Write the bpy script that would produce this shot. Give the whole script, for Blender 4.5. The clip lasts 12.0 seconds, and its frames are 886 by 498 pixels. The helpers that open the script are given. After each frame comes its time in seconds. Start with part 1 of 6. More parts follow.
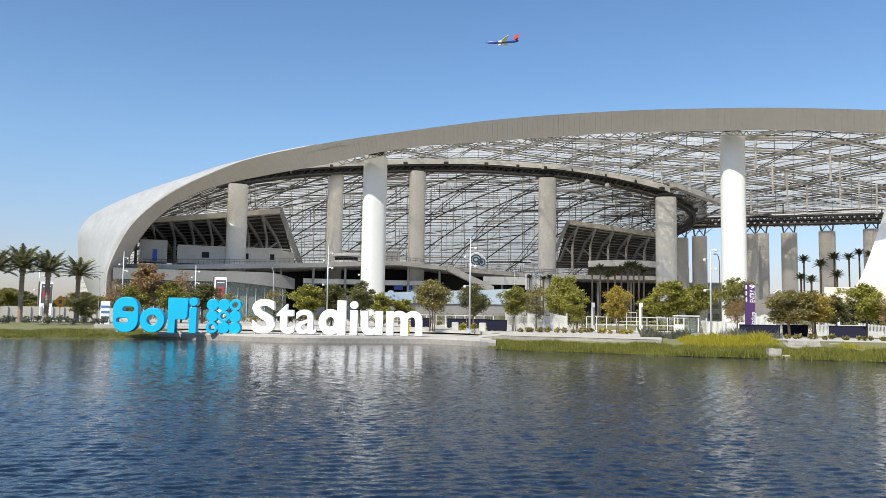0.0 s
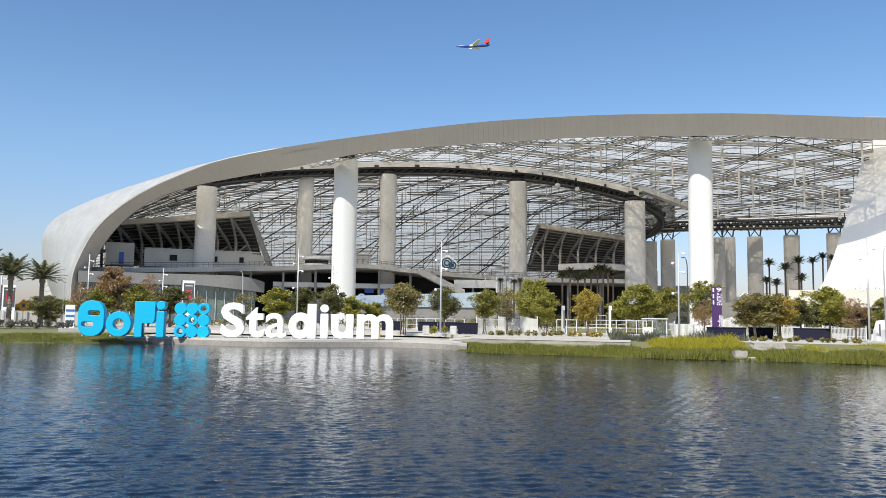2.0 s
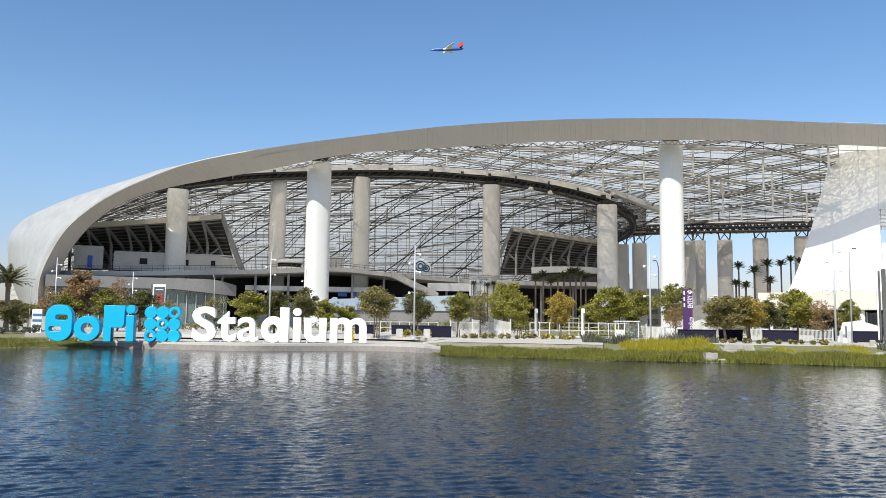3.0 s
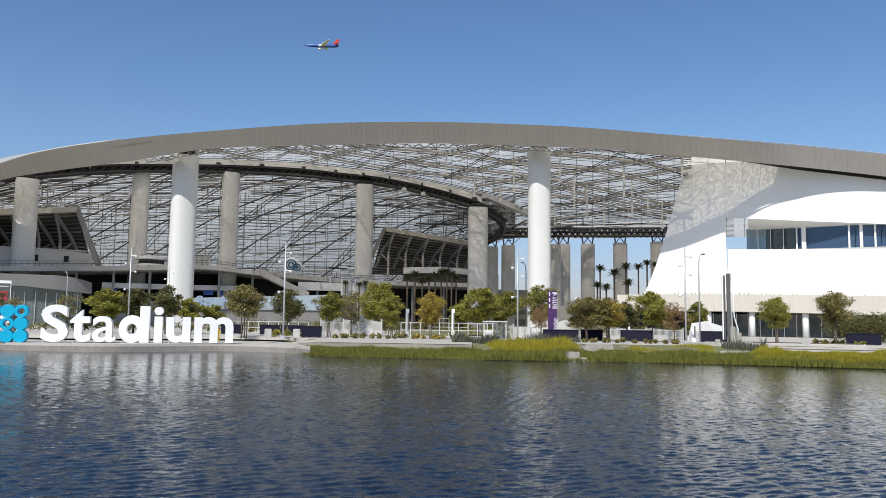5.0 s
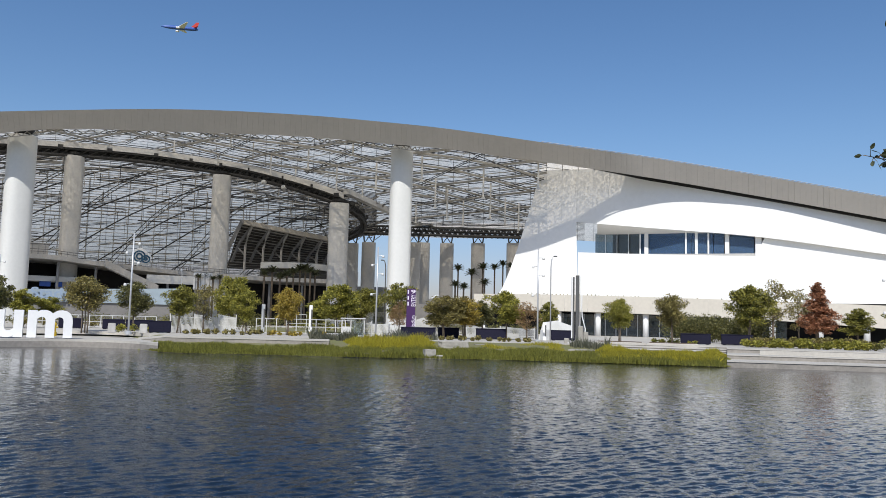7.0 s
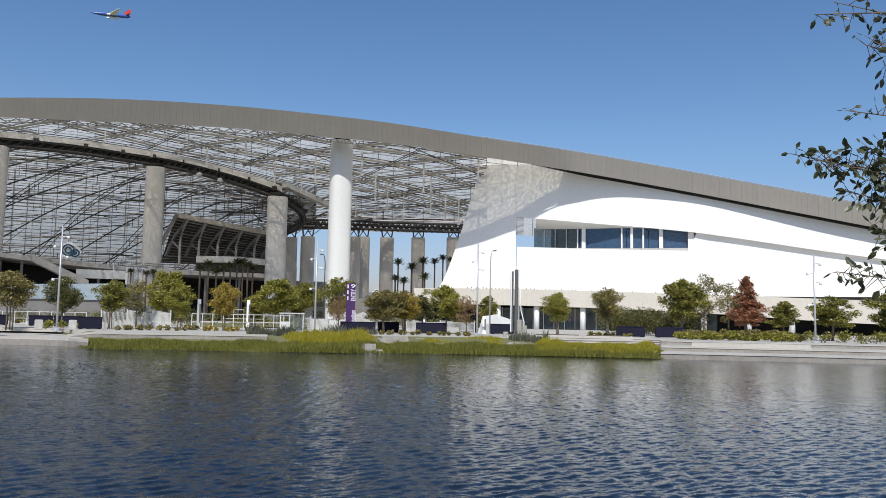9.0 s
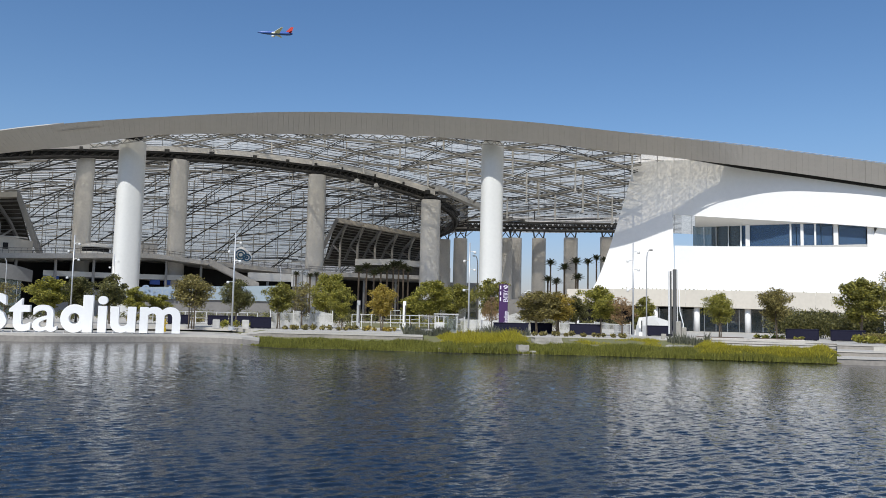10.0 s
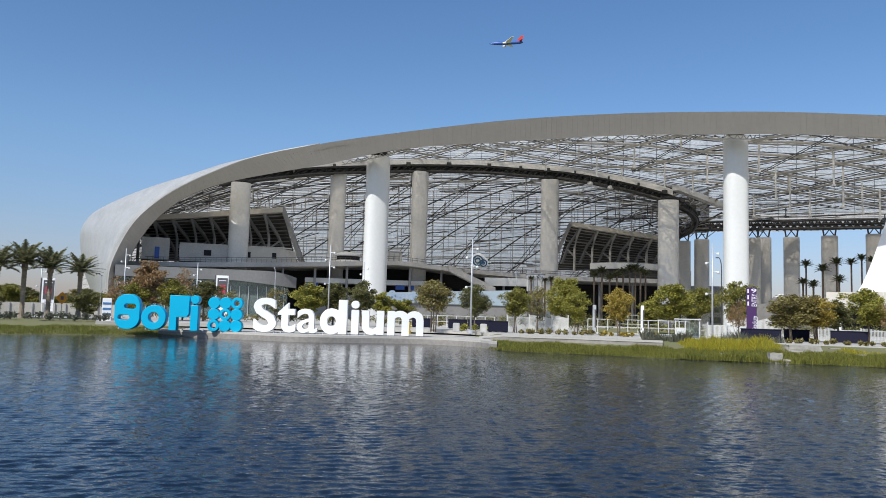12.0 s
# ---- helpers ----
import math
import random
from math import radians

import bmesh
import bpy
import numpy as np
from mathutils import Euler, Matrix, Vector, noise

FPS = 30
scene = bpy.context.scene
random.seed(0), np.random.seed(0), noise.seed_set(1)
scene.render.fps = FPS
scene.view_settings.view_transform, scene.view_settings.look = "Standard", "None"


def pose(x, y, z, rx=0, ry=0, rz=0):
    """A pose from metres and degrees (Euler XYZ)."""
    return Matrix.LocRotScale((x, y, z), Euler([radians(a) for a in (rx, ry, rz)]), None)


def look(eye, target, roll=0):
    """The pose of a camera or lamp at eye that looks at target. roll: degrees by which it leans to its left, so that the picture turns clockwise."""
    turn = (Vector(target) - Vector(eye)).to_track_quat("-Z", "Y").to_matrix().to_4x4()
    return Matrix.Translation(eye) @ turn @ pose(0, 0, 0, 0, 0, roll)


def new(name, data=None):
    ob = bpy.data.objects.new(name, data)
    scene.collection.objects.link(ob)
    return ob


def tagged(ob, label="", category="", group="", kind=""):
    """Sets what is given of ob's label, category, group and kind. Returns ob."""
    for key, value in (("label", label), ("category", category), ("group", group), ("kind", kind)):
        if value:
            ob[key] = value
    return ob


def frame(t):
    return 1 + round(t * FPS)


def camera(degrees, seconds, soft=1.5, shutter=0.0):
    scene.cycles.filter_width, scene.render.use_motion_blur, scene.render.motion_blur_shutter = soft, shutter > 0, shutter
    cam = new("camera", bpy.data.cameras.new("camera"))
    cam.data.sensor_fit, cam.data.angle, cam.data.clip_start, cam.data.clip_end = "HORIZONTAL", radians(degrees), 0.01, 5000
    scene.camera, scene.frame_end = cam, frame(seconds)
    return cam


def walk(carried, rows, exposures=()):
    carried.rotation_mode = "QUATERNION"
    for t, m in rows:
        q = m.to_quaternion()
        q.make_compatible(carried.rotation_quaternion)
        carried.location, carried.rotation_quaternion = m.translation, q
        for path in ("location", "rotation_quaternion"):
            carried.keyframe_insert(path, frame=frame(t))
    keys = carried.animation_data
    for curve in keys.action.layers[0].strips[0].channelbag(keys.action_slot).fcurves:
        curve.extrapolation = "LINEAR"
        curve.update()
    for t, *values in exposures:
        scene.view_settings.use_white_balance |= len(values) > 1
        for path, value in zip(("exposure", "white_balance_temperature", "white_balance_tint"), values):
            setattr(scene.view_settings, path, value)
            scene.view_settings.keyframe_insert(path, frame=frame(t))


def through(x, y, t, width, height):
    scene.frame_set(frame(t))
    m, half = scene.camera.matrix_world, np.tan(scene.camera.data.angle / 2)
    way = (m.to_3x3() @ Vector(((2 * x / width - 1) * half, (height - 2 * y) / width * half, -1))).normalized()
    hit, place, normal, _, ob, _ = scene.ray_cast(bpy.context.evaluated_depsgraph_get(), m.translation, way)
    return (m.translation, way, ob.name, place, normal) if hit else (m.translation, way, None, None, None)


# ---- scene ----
cam = camera(59.2, 12.0, soft=0.7)
EYE = 2.6
ROWS = [  # seconds, yaw, pitch, roll
    (0.0, 0.00, 4.85, -0.95),
    (0.5, -0.61, 4.94, -0.98),
    (1.0, -1.14, 4.99, -0.98),
    (1.5, -1.64, 5.03, -0.92),
    (2.0, -2.13, 5.12, -0.84),
    (2.5, -2.76, 5.24, -0.78),
    (3.0, -4.06, 5.38, -0.65),
    (3.5, -7.23, 5.52, -0.46),
    (3.7, -8.41, 5.57, -0.55),
    (4.1, -10.36, 5.57, -0.62),
    (4.5, -11.78, 5.54, -0.68),
    (4.9, -13.09, 5.50, -0.75),
    (5.3, -14.72, 5.47, -0.81),
    (5.5, -15.68, 5.46, -0.91),
    (6.0, -18.62, 5.46, -1.01),
    (6.5, -21.74, 5.51, -1.13),
    (7.0, -23.80, 5.48, -1.40),
    (7.5, -25.67, 5.44, -1.48),
    (7.7, -26.85, 5.44, -1.50),
    (8.1, -28.88, 5.40, -1.44),
    (8.5, -29.76, 5.29, -1.27),
    (8.9, -28.81, 5.18, -1.11),
    (9.3, -25.33, 5.11, -1.06),
    (9.5, -22.84, 5.07, -1.11),
    (10.0, -17.03, 5.00, -1.28),
    (10.5, -11.13, 5.03, -1.33),
    (11.0, -6.21, 4.98, -1.47),
    (11.5, -2.67, 4.97, -1.56),
    (12.0, 0.09, 4.89, -1.59),
]
walk(cam, [(t, pose(0, 0, EYE, 90 + pitch, roll, yaw)) for t, yaw, pitch, roll in ROWS],
     exposures=[(0.0, 0.29, 6650, 6), (2.5, 0.28, 6600, 6), (3.6, 0.3, 6600, 6), (5.5, -0.19, 6400, 8), (9.5, -0.21, 6350, 8), (11.0, -0.25, 6150, 5), (12.0, -0.06, 6250, 7)])

# ---- light ----
SUN_AZ, SUN_EL = -148.0, 47.0          # bearing from the view's first direction, height
world = bpy.data.worlds.new("sky")
scene.world = world
world.use_nodes = True
wn = world.node_tree
sky = wn.nodes.new("ShaderNodeTexSky")
sky.sky_type, sky.sun_disc = "NISHITA", False
sky.sun_elevation, sky.sun_rotation = radians(SUN_EL), radians(SUN_AZ)
sky.air_density, sky.dust_density, sky.ozone_density = 1.0, 0.6, 1.0
rich = wn.nodes.new("ShaderNodeHueSaturation")
rich.inputs["Saturation"].default_value = 1.2
tint = wn.nodes.new("ShaderNodeMix")
tint.data_type, tint.blend_type = "RGBA", "MULTIPLY"
tint.inputs[0].default_value = 1.0
# hazier, greyer air towards the horizon
way, split, height, air = (wn.nodes.new(n) for n in ("ShaderNodeTexCoord", "ShaderNodeSeparateXYZ", "ShaderNodeMapRange", "ShaderNodeMix"))
height.interpolation_type, height.inputs["From Min"].default_value, height.inputs["From Max"].default_value = "SMOOTHSTEP", -0.04, 0.24
air.data_type, air.inputs[6].default_value, air.inputs[7].default_value = "RGBA", (0.6, 0.55, 0.765, 1), (0.98, 0.965, 1.04, 1)
wn.links.new(way.outputs["Generated"], split.inputs[0])
wn.links.new(split.outputs[2], height.inputs["Value"])
wn.links.new(height.outputs[0], air.inputs[0])
wn.links.new(air.outputs[2], tint.inputs[7])
wn.links.new(sky.outputs[0], rich.inputs["Color"])
wn.links.new(rich.outputs[0], tint.inputs[6])
wn.links.new(tint.outputs[2], wn.nodes["Background"].inputs[0])
wn.nodes["Background"].inputs[1].default_value = 0.128
sun = new("sun", bpy.data.lights.new("sun", "SUN"))
sun.data.energy, sun.data.angle, sun.data.color = 5.0, radians(0.53), (1.0, 0.95, 0.88)
sa, se = radians(SUN_AZ), radians(SUN_EL)
sun.matrix_world = look(Vector((math.sin(sa) * math.cos(se), math.cos(sa) * math.cos(se), math.sin(se))) * 300, (0, 0, 0))


# ---- shapes ----
def pp(az, d, z):
    """Place at a bearing (degrees), a distance and a height."""
    a = radians(az)
    return Vector((d * math.sin(a), d * math.cos(a), z))


def up(el, d):
    """Height of a point at distance d seen from the eye at elevation el."""
    return EYE + d * math.tan(radians(el))


def smooth(xs, ys, x):
    """Smooth curve through a table."""
    n = len(xs)
    if x <= xs[0]:
        return ys[0]
    if x >= xs[-1]:
        return ys[-1]
    k = 0
    while xs[k + 1] < x:
        k += 1
    h = xs[k + 1] - xs[k]
    u = (x - xs[k]) / h
    s = (ys[k + 1] - ys[k]) / h
    s0 = (ys[k] - ys[k - 1]) / (xs[k] - xs[k - 1]) if k else s
    s1 = (ys[k + 2] - ys[k + 1]) / (xs[k + 2] - xs[k + 1]) if k + 2 < n else s
    m0, m1 = (s + s0) / 2 * h, (s + s1) / 2 * h
    return ((2 * u**3 - 3 * u * u + 1) * ys[k] + (u**3 - 2 * u * u + u) * m0
            + (3 * u * u - 2 * u**3) * ys[k + 1] + (u**3 - u * u) * m1)


class Build:
    """Gathers vertices and faces for one mesh."""

    def __init__(self):
        self.v, self.f = [], []

    def add(self, verts, faces):
        o = len(self.v)
        self.v += [tuple(p) for p in verts]
        self.f += [tuple(i + o for i in f) for f in faces]

    def box(self, centre, size, turn=0.0, taper=1.0):
        c, s = math.cos(turn), math.sin(turn)
        vs = []
        for z in (-0.5, 0.5):
            k = 1.0 if z < 0 else taper
            for x, y in ((-0.5, -0.5), (0.5, -0.5), (0.5, 0.5), (-0.5, 0.5)):
                X, Y = x * size[0] * k, y * size[1] * k
                vs.append((centre[0] + X * c - Y * s, centre[1] + X * s + Y * c, centre[2] + z * size[2]))
        self.add(vs, [(3, 2, 1, 0), (4, 5, 6, 7), (0, 1, 5, 4), (1, 2, 6, 5), (2, 3, 7, 6), (3, 0, 4, 7)])

    def tube(self, pts, r, n=6, r2=None):
        pts = [Vector(p) for p in pts]
        m = len(pts)
        vs, fs = [], []
        for i, p in enumerate(pts):
            d = (pts[min(i + 1, m - 1)] - pts[max(i - 1, 0)]).normalized()
            a = d.orthogonal() if abs(d.z) > 0.95 else d.cross(Vector((0, 0, 1)))
            a.normalize()
            b = d.cross(a)
            rr = r if r2 is None else r + (r2 - r) * i / max(m - 1, 1)
            for k in range(n):
                t = 2 * math.pi * k / n
                vs.append(p + (a * math.cos(t) + b * math.sin(t)) * rr)
        for i in range(m - 1):
            for k in range(n):
                k2 = (k + 1) % n
                fs.append((i * n + k, i * n + k2, (i + 1) * n + k2, (i + 1) * n + k))
        fs += [tuple(range(n))[::-1], tuple((m - 1) * n + k for k in range(n))]
        self.add(vs, fs)

    def lathe(self, profile, centre=(0, 0, 0), n=12):
        """profile: (radius, z)."""
        vs, fs = [], []
        for r, z in profile:
            for k in range(n):
                t = 2 * math.pi * k / n
                vs.append((centre[0] + r * math.cos(t), centre[1] + r * math.sin(t), centre[2] + z))
        for i in range(len(profile) - 1):
            for k in range(n):
                k2 = (k + 1) % n
                fs.append((i * n + k, i * n + k2, (i + 1) * n + k2, (i + 1) * n + k))
        fs += [tuple(range(n))[::-1], tuple((len(profile) - 1) * n + k for k in range(n))]
        self.add(vs, fs)

    def sheet(self, grid, flip=False):
        """grid: rows of points."""
        h, w = len(grid), len(grid[0])
        fs = []
        for i in range(h - 1):
            for j in range(w - 1):
                q = (i * w + j, i * w + j + 1, (i + 1) * w + j + 1, (i + 1) * w + j)
                fs.append(q[::-1] if flip else q)
        self.add([p for row in grid for p in row], fs)

    def slab(self, lower, upper):
        """A closed band between two loops of four or more points (same count)."""
        n = len(lower)
        fs = [tuple(range(n))[::-1], tuple(range(n, 2 * n))]
        fs += [(i, (i + 1) % n, n + (i + 1) % n, n + i) for i in range(n)]
        self.add(list(lower) + list(upper), fs)

    def curved(self, az0, az1, near, depth, low, high, steps=24):
        """A curved wall or slab by bearings; near, low and high are numbers or functions of the bearing."""
        fn = [q if callable(q) else (lambda a, q=q: q) for q in (near, depth, low, high)]
        rings = []
        for i in range(steps + 1):
            a = az0 + (az1 - az0) * i / steps
            d, t, lo, hi = (q(a) for q in fn)
            rings += [pp(a, d, lo), pp(a, d, hi), pp(a, d + t, hi), pp(a, d + t, lo)]
        fs = []
        for i in range(steps):
            o = 4 * i
            for k in range(4):
                k2 = (k + 1) % 4
                fs.append((o + k, o + k2, o + 4 + k2, o + 4 + k))
        fs += [(3, 2, 1, 0), tuple(4 * steps + k for k in range(4))]
        self.add(rings, fs)

    def mesh(self, name, shade=False):
        me = bpy.data.meshes.new(name)
        me.from_pydata(self.v, [], self.f)
        bm = bmesh.new()
        bm.from_mesh(me)
        bmesh.ops.recalc_face_normals(bm, faces=bm.faces)
        bm.to_mesh(me)
        bm.free()
        if shade:
            me.polygons.foreach_set("use_smooth", [True] * len(me.polygons))
        return me


def part(name, shape, material, parent=None, label="", shade=False, bevel=0.0):
    """One mesh object; shape is a Build, a bmesh or a mesh."""
    if isinstance(shape, Build):
        if len(shape.f) > 4000:
            me = bpy.data.meshes.new(name)
            me.from_pydata(shape.v, [], shape.f)
        else:
            me = shape.mesh(name, shade)
    elif isinstance(shape, bmesh.types.BMesh):
        me = bpy.data.meshes.new(name)
        shape.to_mesh(me)
        shape.free()
    else:
        me = shape
    if bevel:
        bm = bmesh.new()
        bm.from_mesh(me)
        bmesh.ops.bevel(bm, geom=list(bm.edges), offset=bevel, segments=1, affect="EDGES")
        bm.to_mesh(me)
        bm.free()
    if not me.materials:
        me.materials.append(material)
    ob = new(name, me)
    if parent:
        ob.parent = parent
    if label:
        ob["label"] = label
    return ob


def thing(name, label, category, group="", at=(0, 0, 0), turn=0.0):
    ob = new(name)
    ob.matrix_world = pose(*at, 0, 0, turn)
    return tagged(ob, label, category, group)


# ---- materials ----
def surface(name, colour, rough=0.6, metal=0.0, coarse=0.3, fine=6.0, vary=0.12, bump=0.0, tint=None, random_tint=0.0, spec=0.5):
    """Painted, cast or grown surface with variation at two scales; sizes in cycles per metre."""
    m = bpy.data.materials.new(name)
    m.use_nodes = True
    nt = m.node_tree
    b = nt.nodes["Principled BSDF"]
    b.inputs["Roughness"].default_value, b.inputs["Metallic"].default_value = rough, metal
    b.inputs["Specular IOR Level"].default_value = spec
    geo = nt.nodes.new("ShaderNodeNewGeometry")
    n1, n2 = nt.nodes.new("ShaderNodeTexNoise"), nt.nodes.new("ShaderNodeTexNoise")
    n1.inputs["Scale"].default_value, n2.inputs["Scale"].default_value = coarse, fine
    n1.inputs["Detail"].default_value, n2.inputs["Detail"].default_value = 4, 6
    for n in (n1, n2):
        nt.links.new(geo.outputs["Position"], n.inputs["Vector"])
    add = nt.nodes.new("ShaderNodeMath")
    add.operation = "ADD"
    nt.links.new(n1.outputs["Fac"], add.inputs[0])
    nt.links.new(n2.outputs["Fac"], add.inputs[1])
    last = add.outputs[0]
    if random_tint:
        info = nt.nodes.new("ShaderNodeObjectInfo")
        ma = nt.nodes.new("ShaderNodeMath")
        ma.operation, ma.inputs[1].default_value = "MULTIPLY_ADD", random_tint
        nt.links.new(info.outputs["Random"], ma.inputs[0])
        nt.links.new(last, ma.inputs[2])
        last = ma.outputs[0]
    ramp = nt.nodes.new("ShaderNodeMapRange")
    ramp.inputs["From Min"].default_value, ramp.inputs["From Max"].default_value = 0.65, 1.35 + random_tint
    nt.links.new(last, ramp.inputs["Value"])
    mix = nt.nodes.new("ShaderNodeMix")
    mix.data_type = "RGBA"
    other = tint or tuple(c * (1 - vary) for c in colour)
    base = tuple(min(1, c * (1 + vary * 0.4)) for c in colour)
    mix.inputs[6].default_value, mix.inputs[7].default_value = (*other, 1), (*base, 1)
    nt.links.new(ramp.outputs[0], mix.inputs[0])
    nt.links.new(mix.outputs[2], b.inputs["Base Color"])
    if bump:
        bp = nt.nodes.new("ShaderNodeBump")
        bp.inputs["Strength"].default_value, bp.inputs["Distance"].default_value = 0.6, bump
        nt.links.new(add.outputs[0], bp.inputs["Height"])
        nt.links.new(bp.outputs[0], b.inputs["Normal"])
    return m


def leafy(name, c1, c2, through=0.35, rough=0.55):
    """Leaves: colour per leaf, some light passes through."""
    m = bpy.data.materials.new(name)
    m.use_nodes = True
    nt = m.node_tree
    b = nt.nodes["Principled BSDF"]
    out = nt.nodes["Material Output"]
    geo = nt.nodes.new("ShaderNodeNewGeometry")
    mix = nt.nodes.new("ShaderNodeMix")
    mix.data_type = "RGBA"
    mix.inputs[6].default_value, mix.inputs[7].default_value = (*c1, 1), (*c2, 1)
    nt.links.new(geo.outputs["Random Per Island"], mix.inputs[0])
    nt.links.new(mix.outputs[2], b.inputs["Base Color"])
    b.inputs["Roughness"].default_value = rough
    tr = nt.nodes.new("ShaderNodeBsdfTranslucent")
    nt.links.new(mix.outputs[2], tr.inputs["Color"])
    ms = nt.nodes.new("ShaderNodeMixShader")
    ms.inputs[0].default_value = through
    nt.links.new(b.outputs[0], ms.inputs[1])
    nt.links.new(tr.outputs[0], ms.inputs[2])
    nt.links.new(ms.outputs[0], out.inputs["Surface"])
    return m


def film_skin(name, colour, through):
    """Stretched translucent foil, lighter and darker by panel."""
    m = bpy.data.materials.new(name)
    m.use_nodes = True
    nt = m.node_tree
    b = nt.nodes["Principled BSDF"]
    out = nt.nodes["Material Output"]
    geo = nt.nodes.new("ShaderNodeNewGeometry")
    n1 = nt.nodes.new("ShaderNodeTexNoise")
    n1.inputs["Scale"].default_value, n1.inputs["Detail"].default_value = 0.12, 5
    nt.links.new(geo.outputs["Position"], n1.inputs["Vector"])
    mix = nt.nodes.new("ShaderNodeMix")
    mix.data_type = "RGBA"
    mix.inputs[6].default_value = (*(c * 0.78 for c in colour), 1)
    mix.inputs[7].default_value = (*(min(1, c * 1.12) for c in colour), 1)
    n2, ma = nt.nodes.new("ShaderNodeTexNoise"), nt.nodes.new("ShaderNodeMath")
    n2.inputs["Scale"].default_value, n2.inputs["Detail"].default_value = 0.42, 3
    ma.operation, ma.inputs[1].default_value = "MULTIPLY_ADD", 1.6
    off = nt.nodes.new("ShaderNodeMath")
    off.operation, off.inputs[1].default_value = "ADD", -0.8
    nt.links.new(geo.outputs["Position"], n2.inputs["Vector"])
    nt.links.new(n2.outputs["Fac"], ma.inputs[0])
    nt.links.new(n1.outputs["Fac"], ma.inputs[2])
    nt.links.new(ma.outputs[0], off.inputs[0])
    nt.links.new(off.outputs[0], mix.inputs[0])
    nt.links.new(mix.outputs[2], b.inputs["Base Color"])
    b.inputs["Roughness"].default_value = 0.4
    tr = nt.nodes.new("ShaderNodeBsdfTranslucent")
    nt.links.new(mix.outputs[2], tr.inputs["Color"])
    ms = nt.nodes.new("ShaderNodeMixShader")
    ms.inputs[0].default_value = through
    nt.links.new(b.outputs[0], ms.inputs[1])
    nt.links.new(tr.outputs[0], ms.inputs[2])
    clear, ms2 = nt.nodes.new("ShaderNodeBsdfTransparent"), nt.nodes.new("ShaderNodeMixShader")
    nz, rg = nt.nodes.new("ShaderNodeTexNoise"), nt.nodes.new("ShaderNodeMapRange")
    nz.inputs["Scale"].default_value, nz.inputs["Detail"].default_value = 2.0, 4
    rg.inputs["From Min"].default_value, rg.inputs["From Max"].default_value = 0.47, 0.56
    rg.inputs["To Min"].default_value, rg.inputs["To Max"].default_value = 0.13, 0.38
    nt.links.new(geo.outputs["Position"], nz.inputs["Vector"])
    nt.links.new(nz.outputs["Fac"], rg.inputs["Value"])
    nt.links.new(rg.outputs[0], ms2.inputs[0])
    clear.inputs[0].default_value = (0.95, 0.86, 0.73, 1)
    nt.links.new(ms.outputs[0], ms2.inputs[1])
    nt.links.new(clear.outputs[0], ms2.inputs[2])
    nt.links.new(ms2.outputs[0], out.inputs["Surface"])
    return m


def water_surface():
    m = bpy.data.materials.new("lake_water")
    m.use_nodes = True
    nt = m.node_tree
    b = nt.nodes["Principled BSDF"]
    b.inputs["Base Color"].default_value = (0.007, 0.014, 0.026, 1)
    b.inputs["Roughness"].default_value = 0.03
    b.inputs["IOR"].default_value = 1.33
    geo = nt.nodes.new("ShaderNodeNewGeometry")
    last = None
    for scale, dist in ((1.3, 0.028), (3.6, 0.016), (8.0, 0.008), (18.0, 0.002)):
        mp = nt.nodes.new("ShaderNodeMapping")
        mp.inputs["Scale"].default_value = (1.0, 1.5, 1.0)
        mp.inputs["Rotation"].default_value = (0, 0, 0.3)
        nz = nt.nodes.new("ShaderNodeTexNoise")
        nz.inputs["Scale"].default_value, nz.inputs["Detail"].default_value = scale, 2
        nt.links.new(geo.outputs["Position"], mp.inputs["Vector"])
        nt.links.new(mp.outputs[0], nz.inputs["Vector"])
        bp = nt.nodes.new("ShaderNodeBump")
        bp.inputs["Strength"].default_value, bp.inputs["Distance"].default_value = 1.0, dist
        nt.links.new(nz.outputs["Fac"], bp.inputs["Height"])
        if last:
            nt.links.new(last.outputs[0], bp.inputs["Normal"])
        last = bp
    nt.links.new(last.outputs[0], b.inputs["Normal"])
    return m


def pane_glass(name, colour, rough=0.03):
    m = bpy.data.materials.new(name)
    m.use_nodes = True
    b = m.node_tree.nodes["Principled BSDF"]
    b.inputs["Base Color"].default_value = (*colour, 1)
    b.inputs["Roughness"].default_value = rough
    b.inputs["Transmission Weight"].default_value = 0.75
    b.inputs["IOR"].default_value = 1.45
    return m


WATER = water_surface()
WHITE_PANEL = surface("white_wall_panel", (0.78, 0.78, 0.77), 0.45, coarse=0.08, fine=1.5, vary=0.05)
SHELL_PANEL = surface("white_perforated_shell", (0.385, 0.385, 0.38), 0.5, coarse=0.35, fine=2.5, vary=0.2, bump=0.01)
FASCIA = surface("fascia_panel", (0.43, 0.405, 0.375), 0.5, coarse=0.1, fine=1.2, vary=0.1, random_tint=0.25)
PALE_CONCRETE = surface("pale_column_concrete", (0.66, 0.66, 0.64), 0.6, coarse=0.12, fine=2.0, vary=0.06)
WARM_CONCRETE = surface("warm_column_concrete", (0.64, 0.625, 0.595), 0.7, coarse=0.12, fine=2.0, vary=0.14)
CONCRETE = surface("concrete", (0.48, 0.465, 0.44), 0.8, coarse=0.2, fine=3.0, vary=0.22, bump=0.01)
# upright quay faces: concrete darkened to carry their shade
SHADED_FACE = surface("shaded_face_concrete", (0.3, 0.275, 0.245), 0.85, coarse=0.35, fine=4.0, vary=0.3, bump=0.01)
GREY_CONCRETE = surface("grey_smooth_concrete", (0.3, 0.3, 0.3), 0.75, coarse=0.12, fine=2.0, vary=0.15)
